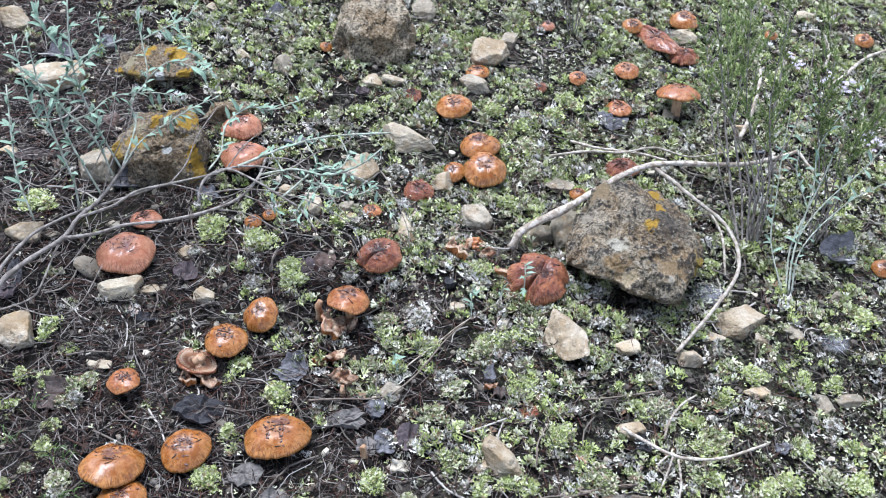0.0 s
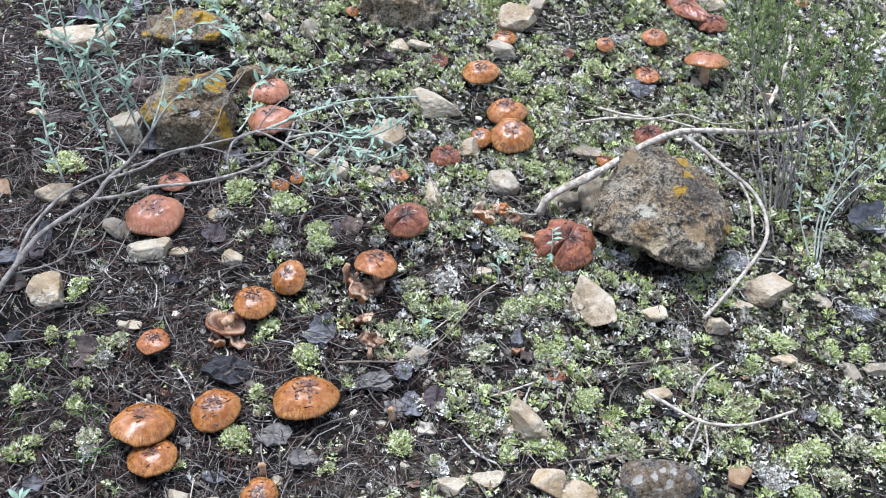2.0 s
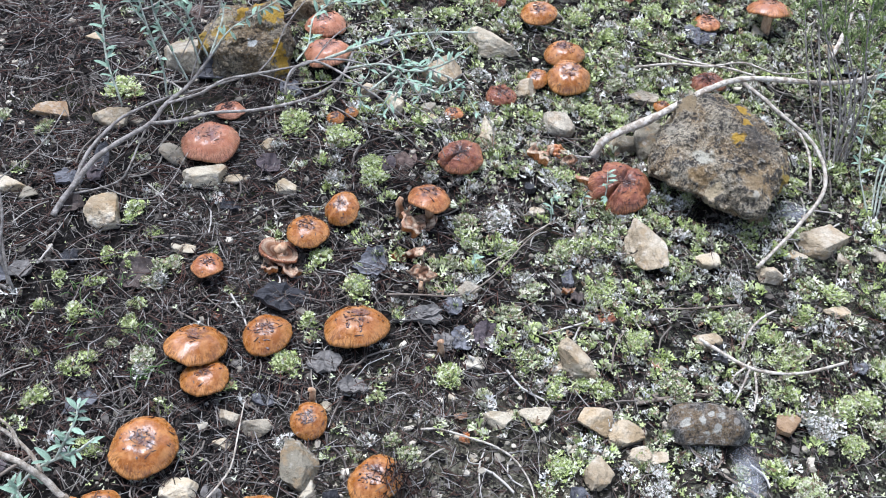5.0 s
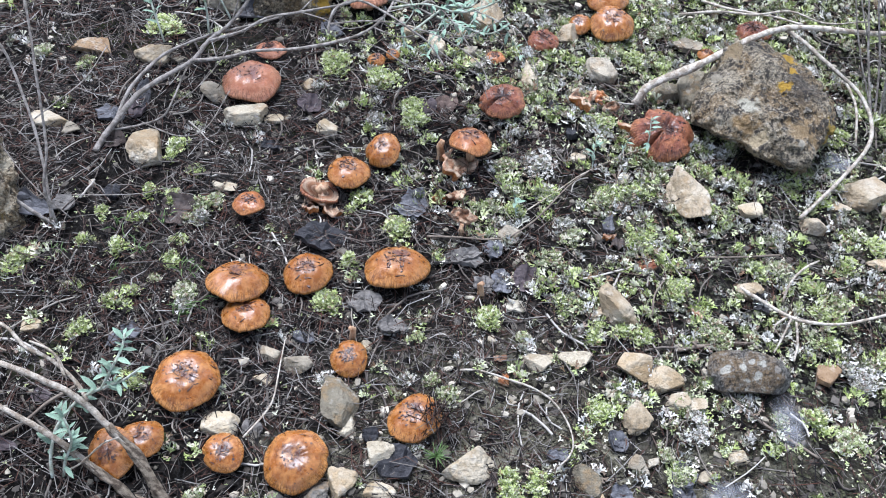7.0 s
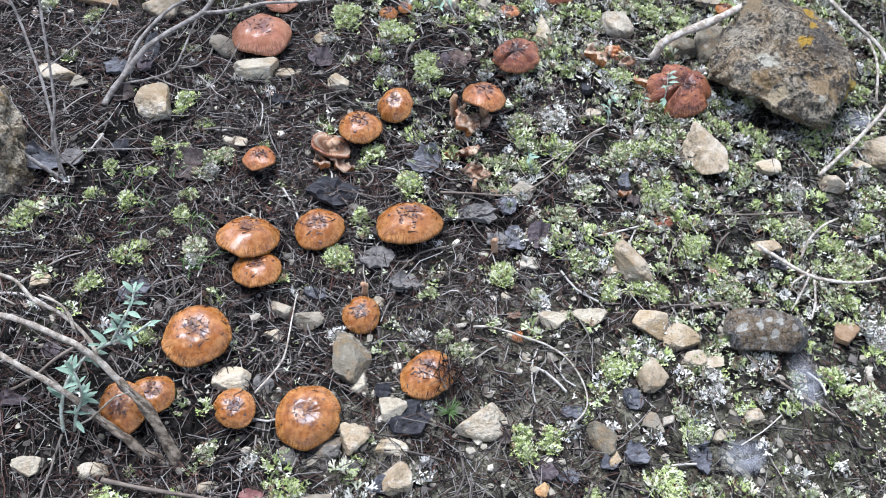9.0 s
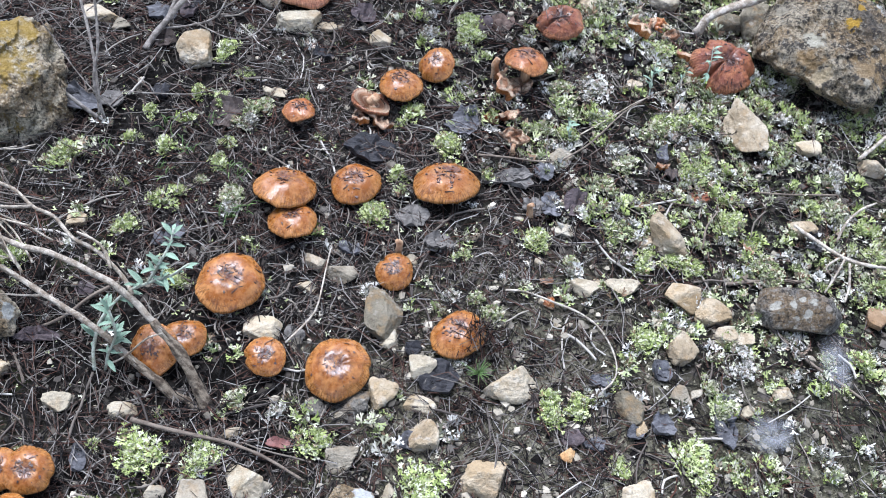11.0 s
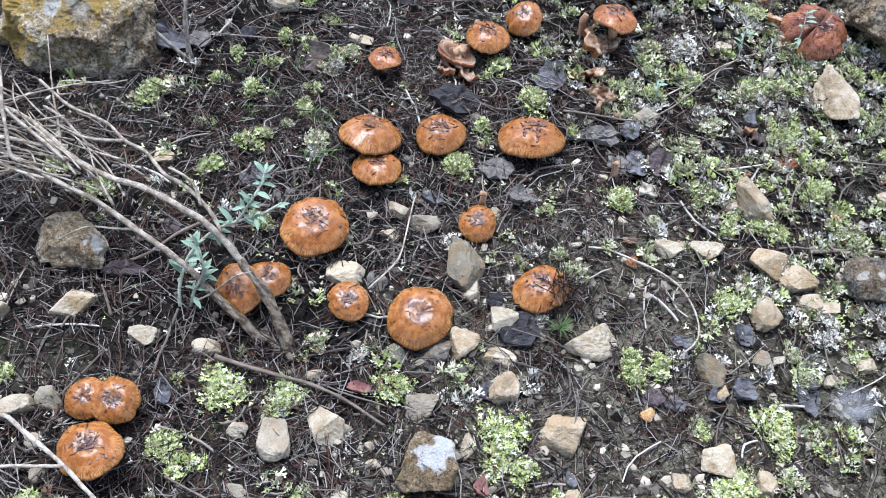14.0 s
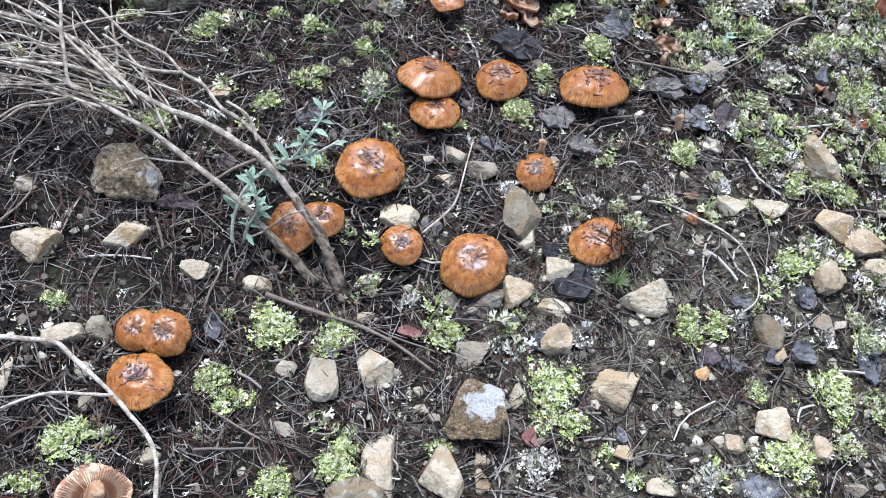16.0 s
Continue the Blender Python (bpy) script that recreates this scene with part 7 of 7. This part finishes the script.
bough(heath, 1.3, 0.7, [(0.374, 1.131, -0.048), (0.385, 1.189, 0.021), (0.413, 1.238, 0.078), (0.423, 1.279, 0.137), (0.425, 1.33, 0.188)])
bough(heath, 1.2, 0.6, [(0.337, 1.209, 0.027), (0.311, 1.252, 0.081), (0.323, 1.295, 0.14), (0.317, 1.33, 0.191)], needles=True)
for k, (tx, ty, tz) in enumerate(((0.281, 1.25, 0.263), (0.3, 1.27, 0.21), (0.318, 1.23, 0.275), (0.345, 1.26, 0.19), (0.37, 1.25, 0.266), (0.378, 1.24, 0.2), (0.394, 1.25, 0.15))):
    bx, by = 0.384 + 0.006 * (k % 3 - 1), 1.134 + 0.005 * (k % 2)
    bough(heath, 1.5, 0.6, [(bx, by, -0.05), (bx * 0.72 + tx * 0.28 + 0.008, by * 0.7 + ty * 0.3, tz * 0.2), (bx * 0.35 + tx * 0.65 - 0.006, by * 0.35 + ty * 0.65, tz * 0.55), (tx, ty, tz)], needles=True)
right_heath = wood_thing('heath_bush', 'spreading heath bush with grey stems and dark green needles', 'shrub', (0.478, 1.175))
for k, (tx, ty, tz) in enumerate(((0.421, 1.24, 0.26), (0.442, 1.25, 0.2), (0.434, 1.23, 0.17), (0.496, 1.24, 0.176), (0.506, 1.24, 0.1), (0.453, 1.22, 0.055), (0.52, 1.25, 0.14), (0.54, 1.26, 0.19))):
    bx, by = 0.478 + 0.012 * (k % 3 - 1), 1.175 + 0.006 * (k % 2)
    bough(right_heath, 1.3, 0.55, [(bx, by, -0.062), (bx * 0.7 + tx * 0.3 + 0.006, by * 0.7 + ty * 0.3, -0.062 + (tz + 0.062) * 0.3), (bx * 0.35 + tx * 0.65 - 0.005, by * 0.35 + ty * 0.65, -0.062 + (tz + 0.062) * 0.66), (tx, ty, tz)], needles=True)
young_heath = wood_thing('heath_bush', 'low young heath bush with fine green needle leaves', 'shrub', (0.078, 1.562))
bough(young_heath, 1.44, 0.72, [(0.078, 1.562, -0.01), (0.07, 1.568, 0.021), (0.06, 1.571, 0.083), (0.051, 1.57, 0.135)], needles=True)
bough(young_heath, 1.32, 0.72, [(0.082, 1.564, -0.01), (0.083, 1.582, 0.02), (0.084, 1.582, 0.08), (0.084, 1.584, 0.13)], needles=True)
bough(young_heath, 1.2, 0.66, [(0.084, 1.56, -0.01), (0.09, 1.566, 0.03), (0.1, 1.57, 0.07), (0.108, 1.572, 0.12)], needles=True)
bough(young_heath, 1.2, 0.66, [(0.074, 1.56, -0.01), (0.062, 1.566, 0.03), (0.048, 1.57, 0.07), (0.036, 1.572, 0.11)], needles=True)
bough(young_heath, 1.2, 0.66, [(0.08, 1.56, -0.01), (0.075, 1.572, 0.031), (0.071, 1.577, 0.092)], needles=True)
dead_shrub = wood_thing('dead_shrub', 'bare grey dead shrub with a few crooked stems', 'shrub', (-0.529, 0.562))
bough(dead_shrub, 1.8, 1.26, [(-0.529, 0.562, 0.068), (-0.548, 0.602, 0.111), (-0.576, 0.641, 0.144), (-0.61, 0.678, 0.179), (-0.622, 0.687, 0.201), (-0.66, 0.711, 0.236)])
bough(dead_shrub, 2.16, 1.62, [(-0.526, 0.563, 0.067), (-0.555, 0.561, 0.091), (-0.583, 0.561, 0.115), (-0.62, 0.564, 0.14), (-0.652, 0.564, 0.164), (-0.691, 0.564, 0.189)])
bough(dead_shrub, 1.62, 1.26, [(-0.523, 0.563, 0.067), (-0.534, 0.577, 0.109), (-0.535, 0.6, 0.139), (-0.542, 0.619, 0.16), (-0.554, 0.648, 0.202), (-0.574, 0.689, 0.245), (-0.596, 0.732, 0.298)])
bough(dead_shrub, 0.72, 0.504, [(-0.513, 0.576, 0.069), (-0.548, 0.584, 0.09), (-0.571, 0.591, 0.113), (-0.594, 0.605, 0.126), (-0.606, 0.607, 0.148), (-0.62, 0.613, 0.17)])
bough(dead_shrub, 0.864, 0.576, [(-0.573, 0.642, 0.144), (-0.557, 0.667, 0.152), (-0.539, 0.702, 0.16), (-0.535, 0.753, 0.169)])
bough(dead_shrub, 0.72, 0.504, [(-0.557, 0.615, 0.122), (-0.581, 0.62, 0.145), (-0.593, 0.613, 0.157), (-0.615, 0.611, 0.169)])
bough(dead_shrub, 0.792, 0.504, [(-0.525, 0.605, 0.073), (-0.488, 0.616, 0.073), (-0.455, 0.633, 0.068), (-0.432, 0.656, 0.063)])
sage = wood_thing('sage_shrub', 'thin-stemmed shrub with grey-green sage-like leaves', 'shrub', (0.43, 1.06))
bough(sage, 1.125, 0.525, [(0.43, 1.06, -0.055), (0.429, 1.108, -0.015), (0.445, 1.15, 0.024), (0.464, 1.194, 0.062), (0.475, 1.228, 0.1), (0.482, 1.261, 0.14)], leaves=18, size=0.015)
bough(sage, 1.125, 0.525, [(0.433, 1.055, -0.056), (0.435, 1.11, -0.005), (0.466, 1.158, 0.031), (0.512, 1.199, 0.065), (0.552, 1.25, 0.101)], leaves=18, size=0.015)
bough(sage, 0.975, 0.45, [(0.426, 1.058, -0.055), (0.402, 1.11, -0.011), (0.399, 1.146, 0.04), (0.397, 1.182, 0.09), (0.4, 1.225, 0.13)], leaves=18, size=0.015)
bough(sage, 0.975, 0.45, [(0.437, 1.057, -0.056), (0.442, 1.102, -0.006), (0.498, 1.169, 0.027), (0.554, 1.202, 0.05)], leaves=18, size=0.015)
bough(sage, 0.825, 0.45, [(0.435, 1.11, -0.005), (0.446, 1.163, 0.054), (0.445, 1.199, 0.094), (0.476, 1.246, 0.131), (0.51, 1.281, 0.177)], leaves=18, size=0.015)
bough(sage, 0.75, 0.375, [(0.445, 1.15, 0.024), (0.421, 1.178, 0.067), (0.428, 1.23, 0.106), (0.428, 1.267, 0.147)], leaves=18, size=0.015)
sprig = wood_thing('leafy_sprig', 'trailing thin stem with small grey-green leaves beside a split mushroom', 'shrub', (-0.046, 0.769))
bough(sprig, 0.9, 0.6, [(-0.046, 0.769, 0.012), (-0.01, 0.824, 0.011), (0.014, 0.862, 0.01), (0.054, 0.909, 0.007), (0.087, 0.943, 0.003)])
bough(sprig, 0.6, 0.4, [(-0.046, 0.769, 0.012), (-0.05, 0.772, 0.028), (-0.052, 0.776, 0.042)], leaves=8, size=0.013)
bough(sprig, 0.6, 0.4, [(0.024, 0.876, 0.009), (0.022, 0.888, 0.028), (0.022, 0.9, 0.045)], leaves=12, size=0.013)
bough(sprig, 0.6, 0.4, [(0.082, 0.925, 0.005), (0.083, 0.932, 0.03), (0.08, 0.945, 0.05)], leaves=12, size=0.013)
bough(sprig, 0.6, 0.4, [(0.054, 0.909, 0.007), (0.056, 0.913, 0.022), (0.06, 0.918, 0.032)], leaves=4, size=0.013)
# rocks
rock(0.218, 1.047, 0.187, 0.215, 0.078, 11, 'crust', 5)
rock(-0.436, 1.042, 0.147, 0.124, 0.06, 11, 'orange_lichen', 6)
rock(-0.234, 1.415, 0.145, 0.13, 0.07, 11, 'plain', 7)
rock(-0.647, 0.548, 0.185, 0.145, 0.066, 21, 'yellow_lichen', 8)
rock(-0.108, 0.252, 0.055, 0.062, 0.03, 27, 'white_patch', 9)
rock(-0.497, 0.303, 0.07, 0.056, 0.032, 27, 'pale_crust', 10)
rock(0.247, 0.643, 0.089, 0.049, 0.04, 17, 'spotted', 12)
rock(-0.515, 1.206, 0.123, 0.085, 0.04, 11, 'orange_lichen', 13)
rock(-0.386, 1.146, 0.074, 0.04, 0.04, 11, 'plain', 14)
# broken pieces of mushroom
fragment(-0.256, 0.697, 0.029, -30, 30, 2)
fragment(-0.276, 0.699, 0.027, 120, 20, 3)
fragment(-0.141, 0.809, 0.04, 0, 60, 4)
fragment(-0.126, 0.819, 0.03, 60, 40, 5)
fragment(-0.139, 0.762, 0.02, 10, 30, 6)
fragment(-0.125, 0.772, 0.023, -40, 40, 7)
fragment(-0.105, 0.743, 0.03, 200, 30, 8)
fragment(0.113, 0.763, 0.025, 190, 35, 9)
fragment(0.064, 0.781, 0.016, 30, 40, 10)
fragment(0.182, 0.712, 0.017, 60, 40, 11)
fragment(-0.005, 0.555, 0.017, 190, 20, 12)
fragment(-0.015, 0.577, 0.012, 200, 20, 13)
fragment(-0.022, 0.988, 0.018, 180, 30, 14)
fragment(-0.301, 0.607, 0.014, 40, 30, 15)
fragment(-0.017, 0.987, 0.03, 20, 40, 16)
fragment(-0.005, 1.006, 0.018, 100, 30, 17)
fragment(0.012, 1.011, 0.021, 60, 40, 18)
fragment(0.027, 0.996, 0.021, 150, 20, 19)
fragment(-0.274, 0.688, 0.019, 60, 20, 20)
overturned(-0.341, 0.033, 0.062, FLESH, 165, 40, 'pale overturned mushroom cap showing its gills')
overturned(-0.271, 0.712, 0.05, CAPS['red'], 150, -25, 'broken red-brown mushroom lying on its side, gills showing')
stub(-0.157, 0.828, 0.032, 566)
stub(-0.101, 0.724, 0.02, 606)
stub(-0.056, 0.647, 0.025, 852)
stub(-0.17, 0.54, 0.024, 31)
web(0.321, 1.018, 0.063, 0.053, 1252)
web(0.298, 0.603, 0.05, 0.082, 1400)
web(0.143, 0.313, 0.059, 0.037, 1345)
web(0.243, 0.493, 0.07, 0.055, 1385)
web(0.491, 0.978, 0.052, 0.046, 1480)
grass(-0.343, 0.505, 0.022, 330)
grass(-0.543, 0.512, 0.018, 30)
grass(-0.356, 0.564, 0.02, 690)
grass(-0.348, 0.504, 0.025, 655)
grass(-0.506, 0.531, 0.016, 225)
grass(-0.46, 0.583, 0.026, 70)
grass(-0.425, 0.567, 0.024, 110)
grass(-0.421, 0.612, 0.02, 150)
grass(-0.369, 0.558, 0.026, 190)
grass(-0.436, 0.524, 0.022, 60)
grass(-0.423, 0.646, 0.018, 170)
grass(-0.342, 0.525, 0.022, 210)
blossom(heath, 0.439, 1.477, 0.045, 1412)
blossom(sage, 0.518, 1.44, 0.034, 1503)
blossom(heath, 0.486, 1.46, 0.029, 1462)
blossom(sage, 0.539, 1.309, 0.032, 1540)
seedling(-0.043, 0.427)
needle_heap(-0.06, 0.468, 0.03, 0.026, 150, 'over the edge of a mushroom cap', 3)
needle_heap(-0.045, 0.4, 0.004, 0.022, 60, 'below the pine seedling', 4)
needle_heap(-0.47, 0.5, 0.008, 0.04, 160, 'at the foot of a dead shrub', 5)



# ---- loose cover of the ground ----
def cover(x, y):
    """How thickly lichen covers the ground: thick to the right and uphill, thin on the needle litter."""
    edges = ((0.0, 0.1), (0.4, 0.12), (0.55, -0.04), (0.8, -0.26), (1.1, -0.46), (1.5, -0.72), (2.2, -0.85))
    for (y0, x0), (y1, x1) in zip(edges, edges[1:]):
        if y <= y1:
            break
    line = x0 + (x1 - x0) * (y - y0) / (y1 - y0)
    inside = min(1.0, max(0.0, (x - line) / 0.12 + 0.3))
    rich = min(1.0, max((0.26 if y < 0.55 else 0.42) + 0.5 * min(1.0, max(0.0, (x - 0.06) / 0.15)), (y - 0.58) / 0.6))
    return 0.09 + 0.91 * inside * rich


STRIP = ((-0.9, 1.38), (-0.86, 0.36), (-0.4, -0.09), (0.32, 0.28), (0.64, 0.68), (0.74, 2.05))


def in_strip(x, y):
    """Whether a place lies on the walked strip of the slope, where the litter is laid thickly."""
    return all((bx - ax) * (y - ay) - (by - ay) * (x - ax) >= 0 for (ax, ay), (bx, by) in zip(STRIP, STRIP[1:] + STRIP[:1]))


def scattered(rng, count, weight, x0=-0.98, x1=0.82, y0=-0.18, y1=2.08):
    found = []
    while len(found) < count:
        x, y = rng.uniform(x0, x1), rng.uniform(y0, y1)
        if rng.uniform() < weight(x, y) * (1.0 if in_strip(x, y) else 0.1):
            found.append((x, y))
    return found


rng = np.random.RandomState(11)


def lichen_weight(x, y):
    patch = noise.noise(Vector((x * 9, y * 9, 3.3))) + 0.5 * noise.noise(Vector((x * 25, y * 25, 8)))
    return cover(x, y) * min(1.0, max(0.03, 0.5 + 2.2 * patch))


def carpet_weight(x, y):
    """The thick lichen carpet uphill."""
    patch = noise.noise(Vector((x * 7, y * 7, 5.1))) + 0.5 * noise.noise(Vector((x * 22, y * 22, 2)))
    return cover(x, y) * min(1.0, max(0.0, (y - 0.95) / 0.3)) * min(1.0, max(0.1, 0.75 + 1.6 * patch))


def spread_tufts(name, tone, count, weight, low, high):
    """Small lichen tufts strewn over the slope, joined in one mesh."""
    tufts = [lobes_at(rng, 24, 0.012, 0.006, 0.0068, ANTLER, ANTLER_FACES) for _ in range(12)]
    all_v, all_f, k = [], [], 0
    for x, y in scattered(rng, count, weight):
        tv, tf = tufts[rng.randint(12)]
        a, s = rng.uniform(0, 6.28), rng.uniform(low, high)
        c, q = math.cos(a) * s, math.sin(a) * s
        v = np.c_[tv[:, 0] * c - tv[:, 1] * q + x, tv[:, 0] * q + tv[:, 1] * c + y, tv[:, 2] * s]
        v[:, 2] += ground_z(x, y) + SLOPE * (v[:, 0] - x)
        all_v.append(v)
        all_f += [tuple(k + i for i in f) for f in tf]
        k += len(v)
    ob = new(name, mesh_object(name, np.concatenate(all_v), all_f, LICHENS[tone]))
    tagged(ob, f"{name.split('_')[0]} curled lichen scattered over the slope", "lichen", kind="stuff")


spread_tufts("green_lichen", "g", 720, lichen_weight, 0.6, 1.5)
spread_tufts("mixed_lichen", "m", 850, lichen_weight, 0.6, 1.5)
spread_tufts("whitish_lichen", "w", 950, lichen_weight, 0.6, 1.5)
spread_tufts("mixed_lichen", "m", 1700, carpet_weight, 0.6, 1.3)
spread_tufts("green_lichen", "g", 700, carpet_weight, 0.7, 1.5)


def bare(x, y):
    """One on the bare crusty soil in the middle of the slope, nought elsewhere."""
    away = min(math.hypot(x - 0.015, (y - 0.38) * 0.8), math.hypot(x - 0.27, (y - 0.45) * 0.8) + 0.08) + noise.noise(Vector((x * 12, y * 12, 21))) * 0.06
    return max(0.0, min(1.0, (0.22 - away) / 0.07))


def lichen_bits(count):
    """Single crinkled scraps of lichen strewn over the whole slope."""
    all_v, all_f, k = [], [], 0
    shape = np.c_[SMALL, 0.5 * SMALL[:, 0] ** 2 + 0.35 * SMALL[:, 1] ** 2]
    for x, y in scattered(rng, count, lambda x, y: (0.12 + 0.88 * cover(x, y)) * (1 - 0.85 * bare(x, y)) * min(1.0, max(0.05, 0.25 + 2.5 * noise.noise(Vector((x * 11, y * 11, 31)))))):
        a, s = rng.uniform(0, 6.28), 0.002 + 0.003 * rng.uniform() ** 2
        v = (shape + rng.normal(size=shape.shape) * 0.06) * s
        c, q = math.cos(a), math.sin(a)
        z = ground_z(x, y) + abs(rng.normal()) * 0.004 + 0.001
        all_v.append(np.c_[v[:, 0] * c - v[:, 1] * q + x, v[:, 0] * q + v[:, 1] * c + y, v[:, 2] + z])
        all_f += [tuple(k + i for i in f) for f in SMALL_FACES]
        k += len(shape)
    return mesh_object("lichen_bits", np.concatenate(all_v), all_f, SCRAPS)


SCRAPS = island_material("lichen_scraps", [(0.0, (0.12, 0.14, 0.06)), (0.25, (0.32, 0.35, 0.16)), (0.5, (0.42, 0.43, 0.28)), (0.7, (0.54, 0.53, 0.44)), (0.85, (0.2, 0.17, 0.13)), (1.0, (0.12, 0.09, 0.07))])
tagged(new("lichen_bits", lichen_bits(17000)), "tiny pale scraps of lichen strewn over the litter", "lichen", kind="stuff")


def litter_weight(x, y):
    patch = noise.noise(Vector((x * 7, y * 7, 13)))
    return (1.0 - 0.25 * bare(x, y)) * (1.0 - 0.8 * cover(x, y)) * min(1.0, max(0.25, 0.8 + 0.8 * patch))


def strew_needles(count, low, high, thin, thick, bend):
    """Fallen pine needles, in pairs, lying criss-cross."""
    all_v, all_f, k = [], [], 0
    steps = (0.0, 0.5, 1.0) if bend else (0.0, 1.0)
    for x, y in scattered(rng, count // 2, litter_weight):
        heading, z = rng.uniform(0, 6.283), ground_z(x, y) + abs(rng.normal()) * 0.0045 + 0.0005
        for spread in (rng.normal() * 0.14, rng.normal() * 0.14):
            a = heading + spread
            length, r = rng.uniform(low, high), rng.uniform(thin, thick)
            c, s, bow, rise = math.cos(a), math.sin(a), rng.normal() * 0.005, rng.normal() * 0.07
            for t in steps:
                px = x + c * length * t - s * bow * 4 * t * (1 - t)
                py = y + s * length * t + c * bow * 4 * t * (1 - t)
                pz = z + SLOPE * (px - x) + rise * length * (t - 0.5)
                rr = r * (1.0 if t < 0.9 else 0.5)
                all_v += [(px - s * rr, py + c * rr, pz - rr * 0.5), (px + s * rr, py - c * rr, pz - rr * 0.5), (px, py, pz + rr)]
            for t in range(0, 3 * len(steps) - 3, 3):
                for i in (1, 2):
                    j = (i + 1) % 3
                    all_f.append((k + t + i, k + t + j, k + t + 3 + j, k + t + 3 + i))
            k += 3 * len(steps)
    return mesh_object("needle_litter", all_v, all_f, PINE)


tagged(new("needle_litter", strew_needles(24000, 0.02, 0.058, 0.0003, 0.00055, True)), "brown and grey fallen pine needles lying criss-cross", "pine needles", kind="stuff")
tagged(new("broken_needles", strew_needles(75000, 0.005, 0.026, 0.0003, 0.0006, False)), "short broken bits of brown pine needles", "pine needles", kind="stuff")


OCTA = (np.array([(0.5, 0, 0), (0, 0.5, 0), (-0.5, 0, 0), (0, -0.5, 0), (0, 0, 0.5), (0, 0, -0.5)]), [(0, 1, 4), (1, 2, 4), (2, 3, 4), (3, 0, 4), (1, 0, 5), (2, 1, 5), (3, 2, 5), (0, 3, 5)])


def strew_lumps(name, count, weight, lo, hi, flat, material, coarse=False):
    shapes = [hewn(1, 500 + i, 6, 14, 0.1) for i in range(10)]
    if coarse:
        shapes = [(OCTA[0] + np.random.RandomState(i).uniform(-0.16, 0.16, (6, 3)), OCTA[1]) for i in range(10)]
    all_v, all_f, k = [], [], 0
    for x, y in scattered(rng, count, weight):
        v, f = shapes[rng.randint(10)]
        a, s = rng.uniform(0, 6.283), lo + (hi - lo) * rng.uniform() ** 2.5
        c, q = math.cos(a), math.sin(a)
        w = v * [s, s * rng.uniform(0.6, 1.0), s * flat]
        w = np.c_[w[:, 0] * c - w[:, 1] * q + x, w[:, 0] * q + w[:, 1] * c + y, w[:, 2] + ground_z(x, y) + s * flat * 0.25 + SLOPE * w[:, 0]]
        all_v.append(w)
        all_f += [tuple(k + i for i in t) for t in f]
        k += len(w)
    return new(name, mesh_object(name, np.concatenate(all_v), all_f, material, smooth=False))


tagged(strew_lumps("gravel", 5200, lambda x, y: 0.12 + 0.3 * max(0.0, min(1.0, 0.4 + noise.noise(Vector((x * 5, y * 5, 40))) * 2)) + 0.55 * bare(x, y), 0.0018, 0.0115, 0.75, GRIT), "small pale limestone grit in the soil", "gravel", kind="stuff")
tagged(strew_lumps("soil_crumbs", 38000, lambda x, y: 0.08 + 0.92 * bare(x, y), 0.001, 0.005, 0.75, SOILCRUMB, True), "grey-olive crumbs of crusted soil", "soil", kind="stuff")
tagged(strew_lumps("litter_crumbs", 21000, lambda x, y: 0.5 + 0.5 * litter_weight(x, y), 0.002, 0.015, 0.4, CRUMB, True), "dark crumbs of bark and soil", "litter", kind="stuff")


def strew_twigs(count):
    """Short bent bits of dead twig."""
    all_v, all_f, k = [], [], 0
    for x, y in scattered(rng, count, lambda x, y: 0.4 + 0.6 * litter_weight(x, y)):
        a, length, r = rng.uniform(0, 6.283), rng.uniform(0.015, 0.07), rng.uniform(0.0006, 0.0014)
        c, s, bow, z = math.cos(a), math.sin(a), rng.normal() * 0.006, ground_z(x, y) + rng.uniform(0.002, 0.008)
        for t in (0, 0.25, 0.5, 0.75, 1):
            off = bow * math.sin(t * math.pi) + rng.normal() * 0.0006
            px, py = x + c * length * t - s * off, y + s * length * t + c * off
            for i in range(5):
                w = i * 1.2566
                all_v.append((px - s * r * math.cos(w), py + c * r * math.cos(w), z + SLOPE * (px - x) + r * math.sin(w)))
        for t in range(4):
            for i in range(5):
                j = (i + 1) % 5
                all_f.append((k + t * 5 + i, k + t * 5 + j, k + t * 5 + 5 + j, k + t * 5 + 5 + i))
        k += 25
    return mesh_object("twig_litter", all_v, all_f, TWIGS)


TWIGS = island_material("twig_litter_wood", [(0.0, (0.04, 0.032, 0.027)), (0.5, (0.12, 0.1, 0.08)), (0.8, (0.25, 0.22, 0.18)), (1.0, (0.42, 0.39, 0.34))], 0.7)
tagged(new("twig_litter", strew_twigs(900)), "short grey and brown bits of dead twig", "twigs", kind="stuff")


def middle_weight(x, y):
    """The lichen belt across the middle of the slope, beside and below the crusted rock."""
    belt = max(0.0, 1.0 - math.hypot((x - 0.03) / 0.2, (y - 0.9) / 0.2)) + 0.35 * max(0.0, 1.0 - math.hypot((x - 0.12) / 0.2, (y - 0.68) / 0.15))
    patch = noise.noise(Vector((x * 14, y * 14, 6.4)))
    return cover(x, y) * min(1.0, 1.6 * belt) * min(1.0, max(0.0, 0.4 + 2.6 * patch))


spread_tufts("mixed_lichen", "m", 115, middle_weight, 0.7, 1.5)
spread_tufts("green_lichen", "g", 60, middle_weight, 0.7, 1.5)
spread_tufts("whitish_lichen", "w", 80, middle_weight, 0.7, 1.5)
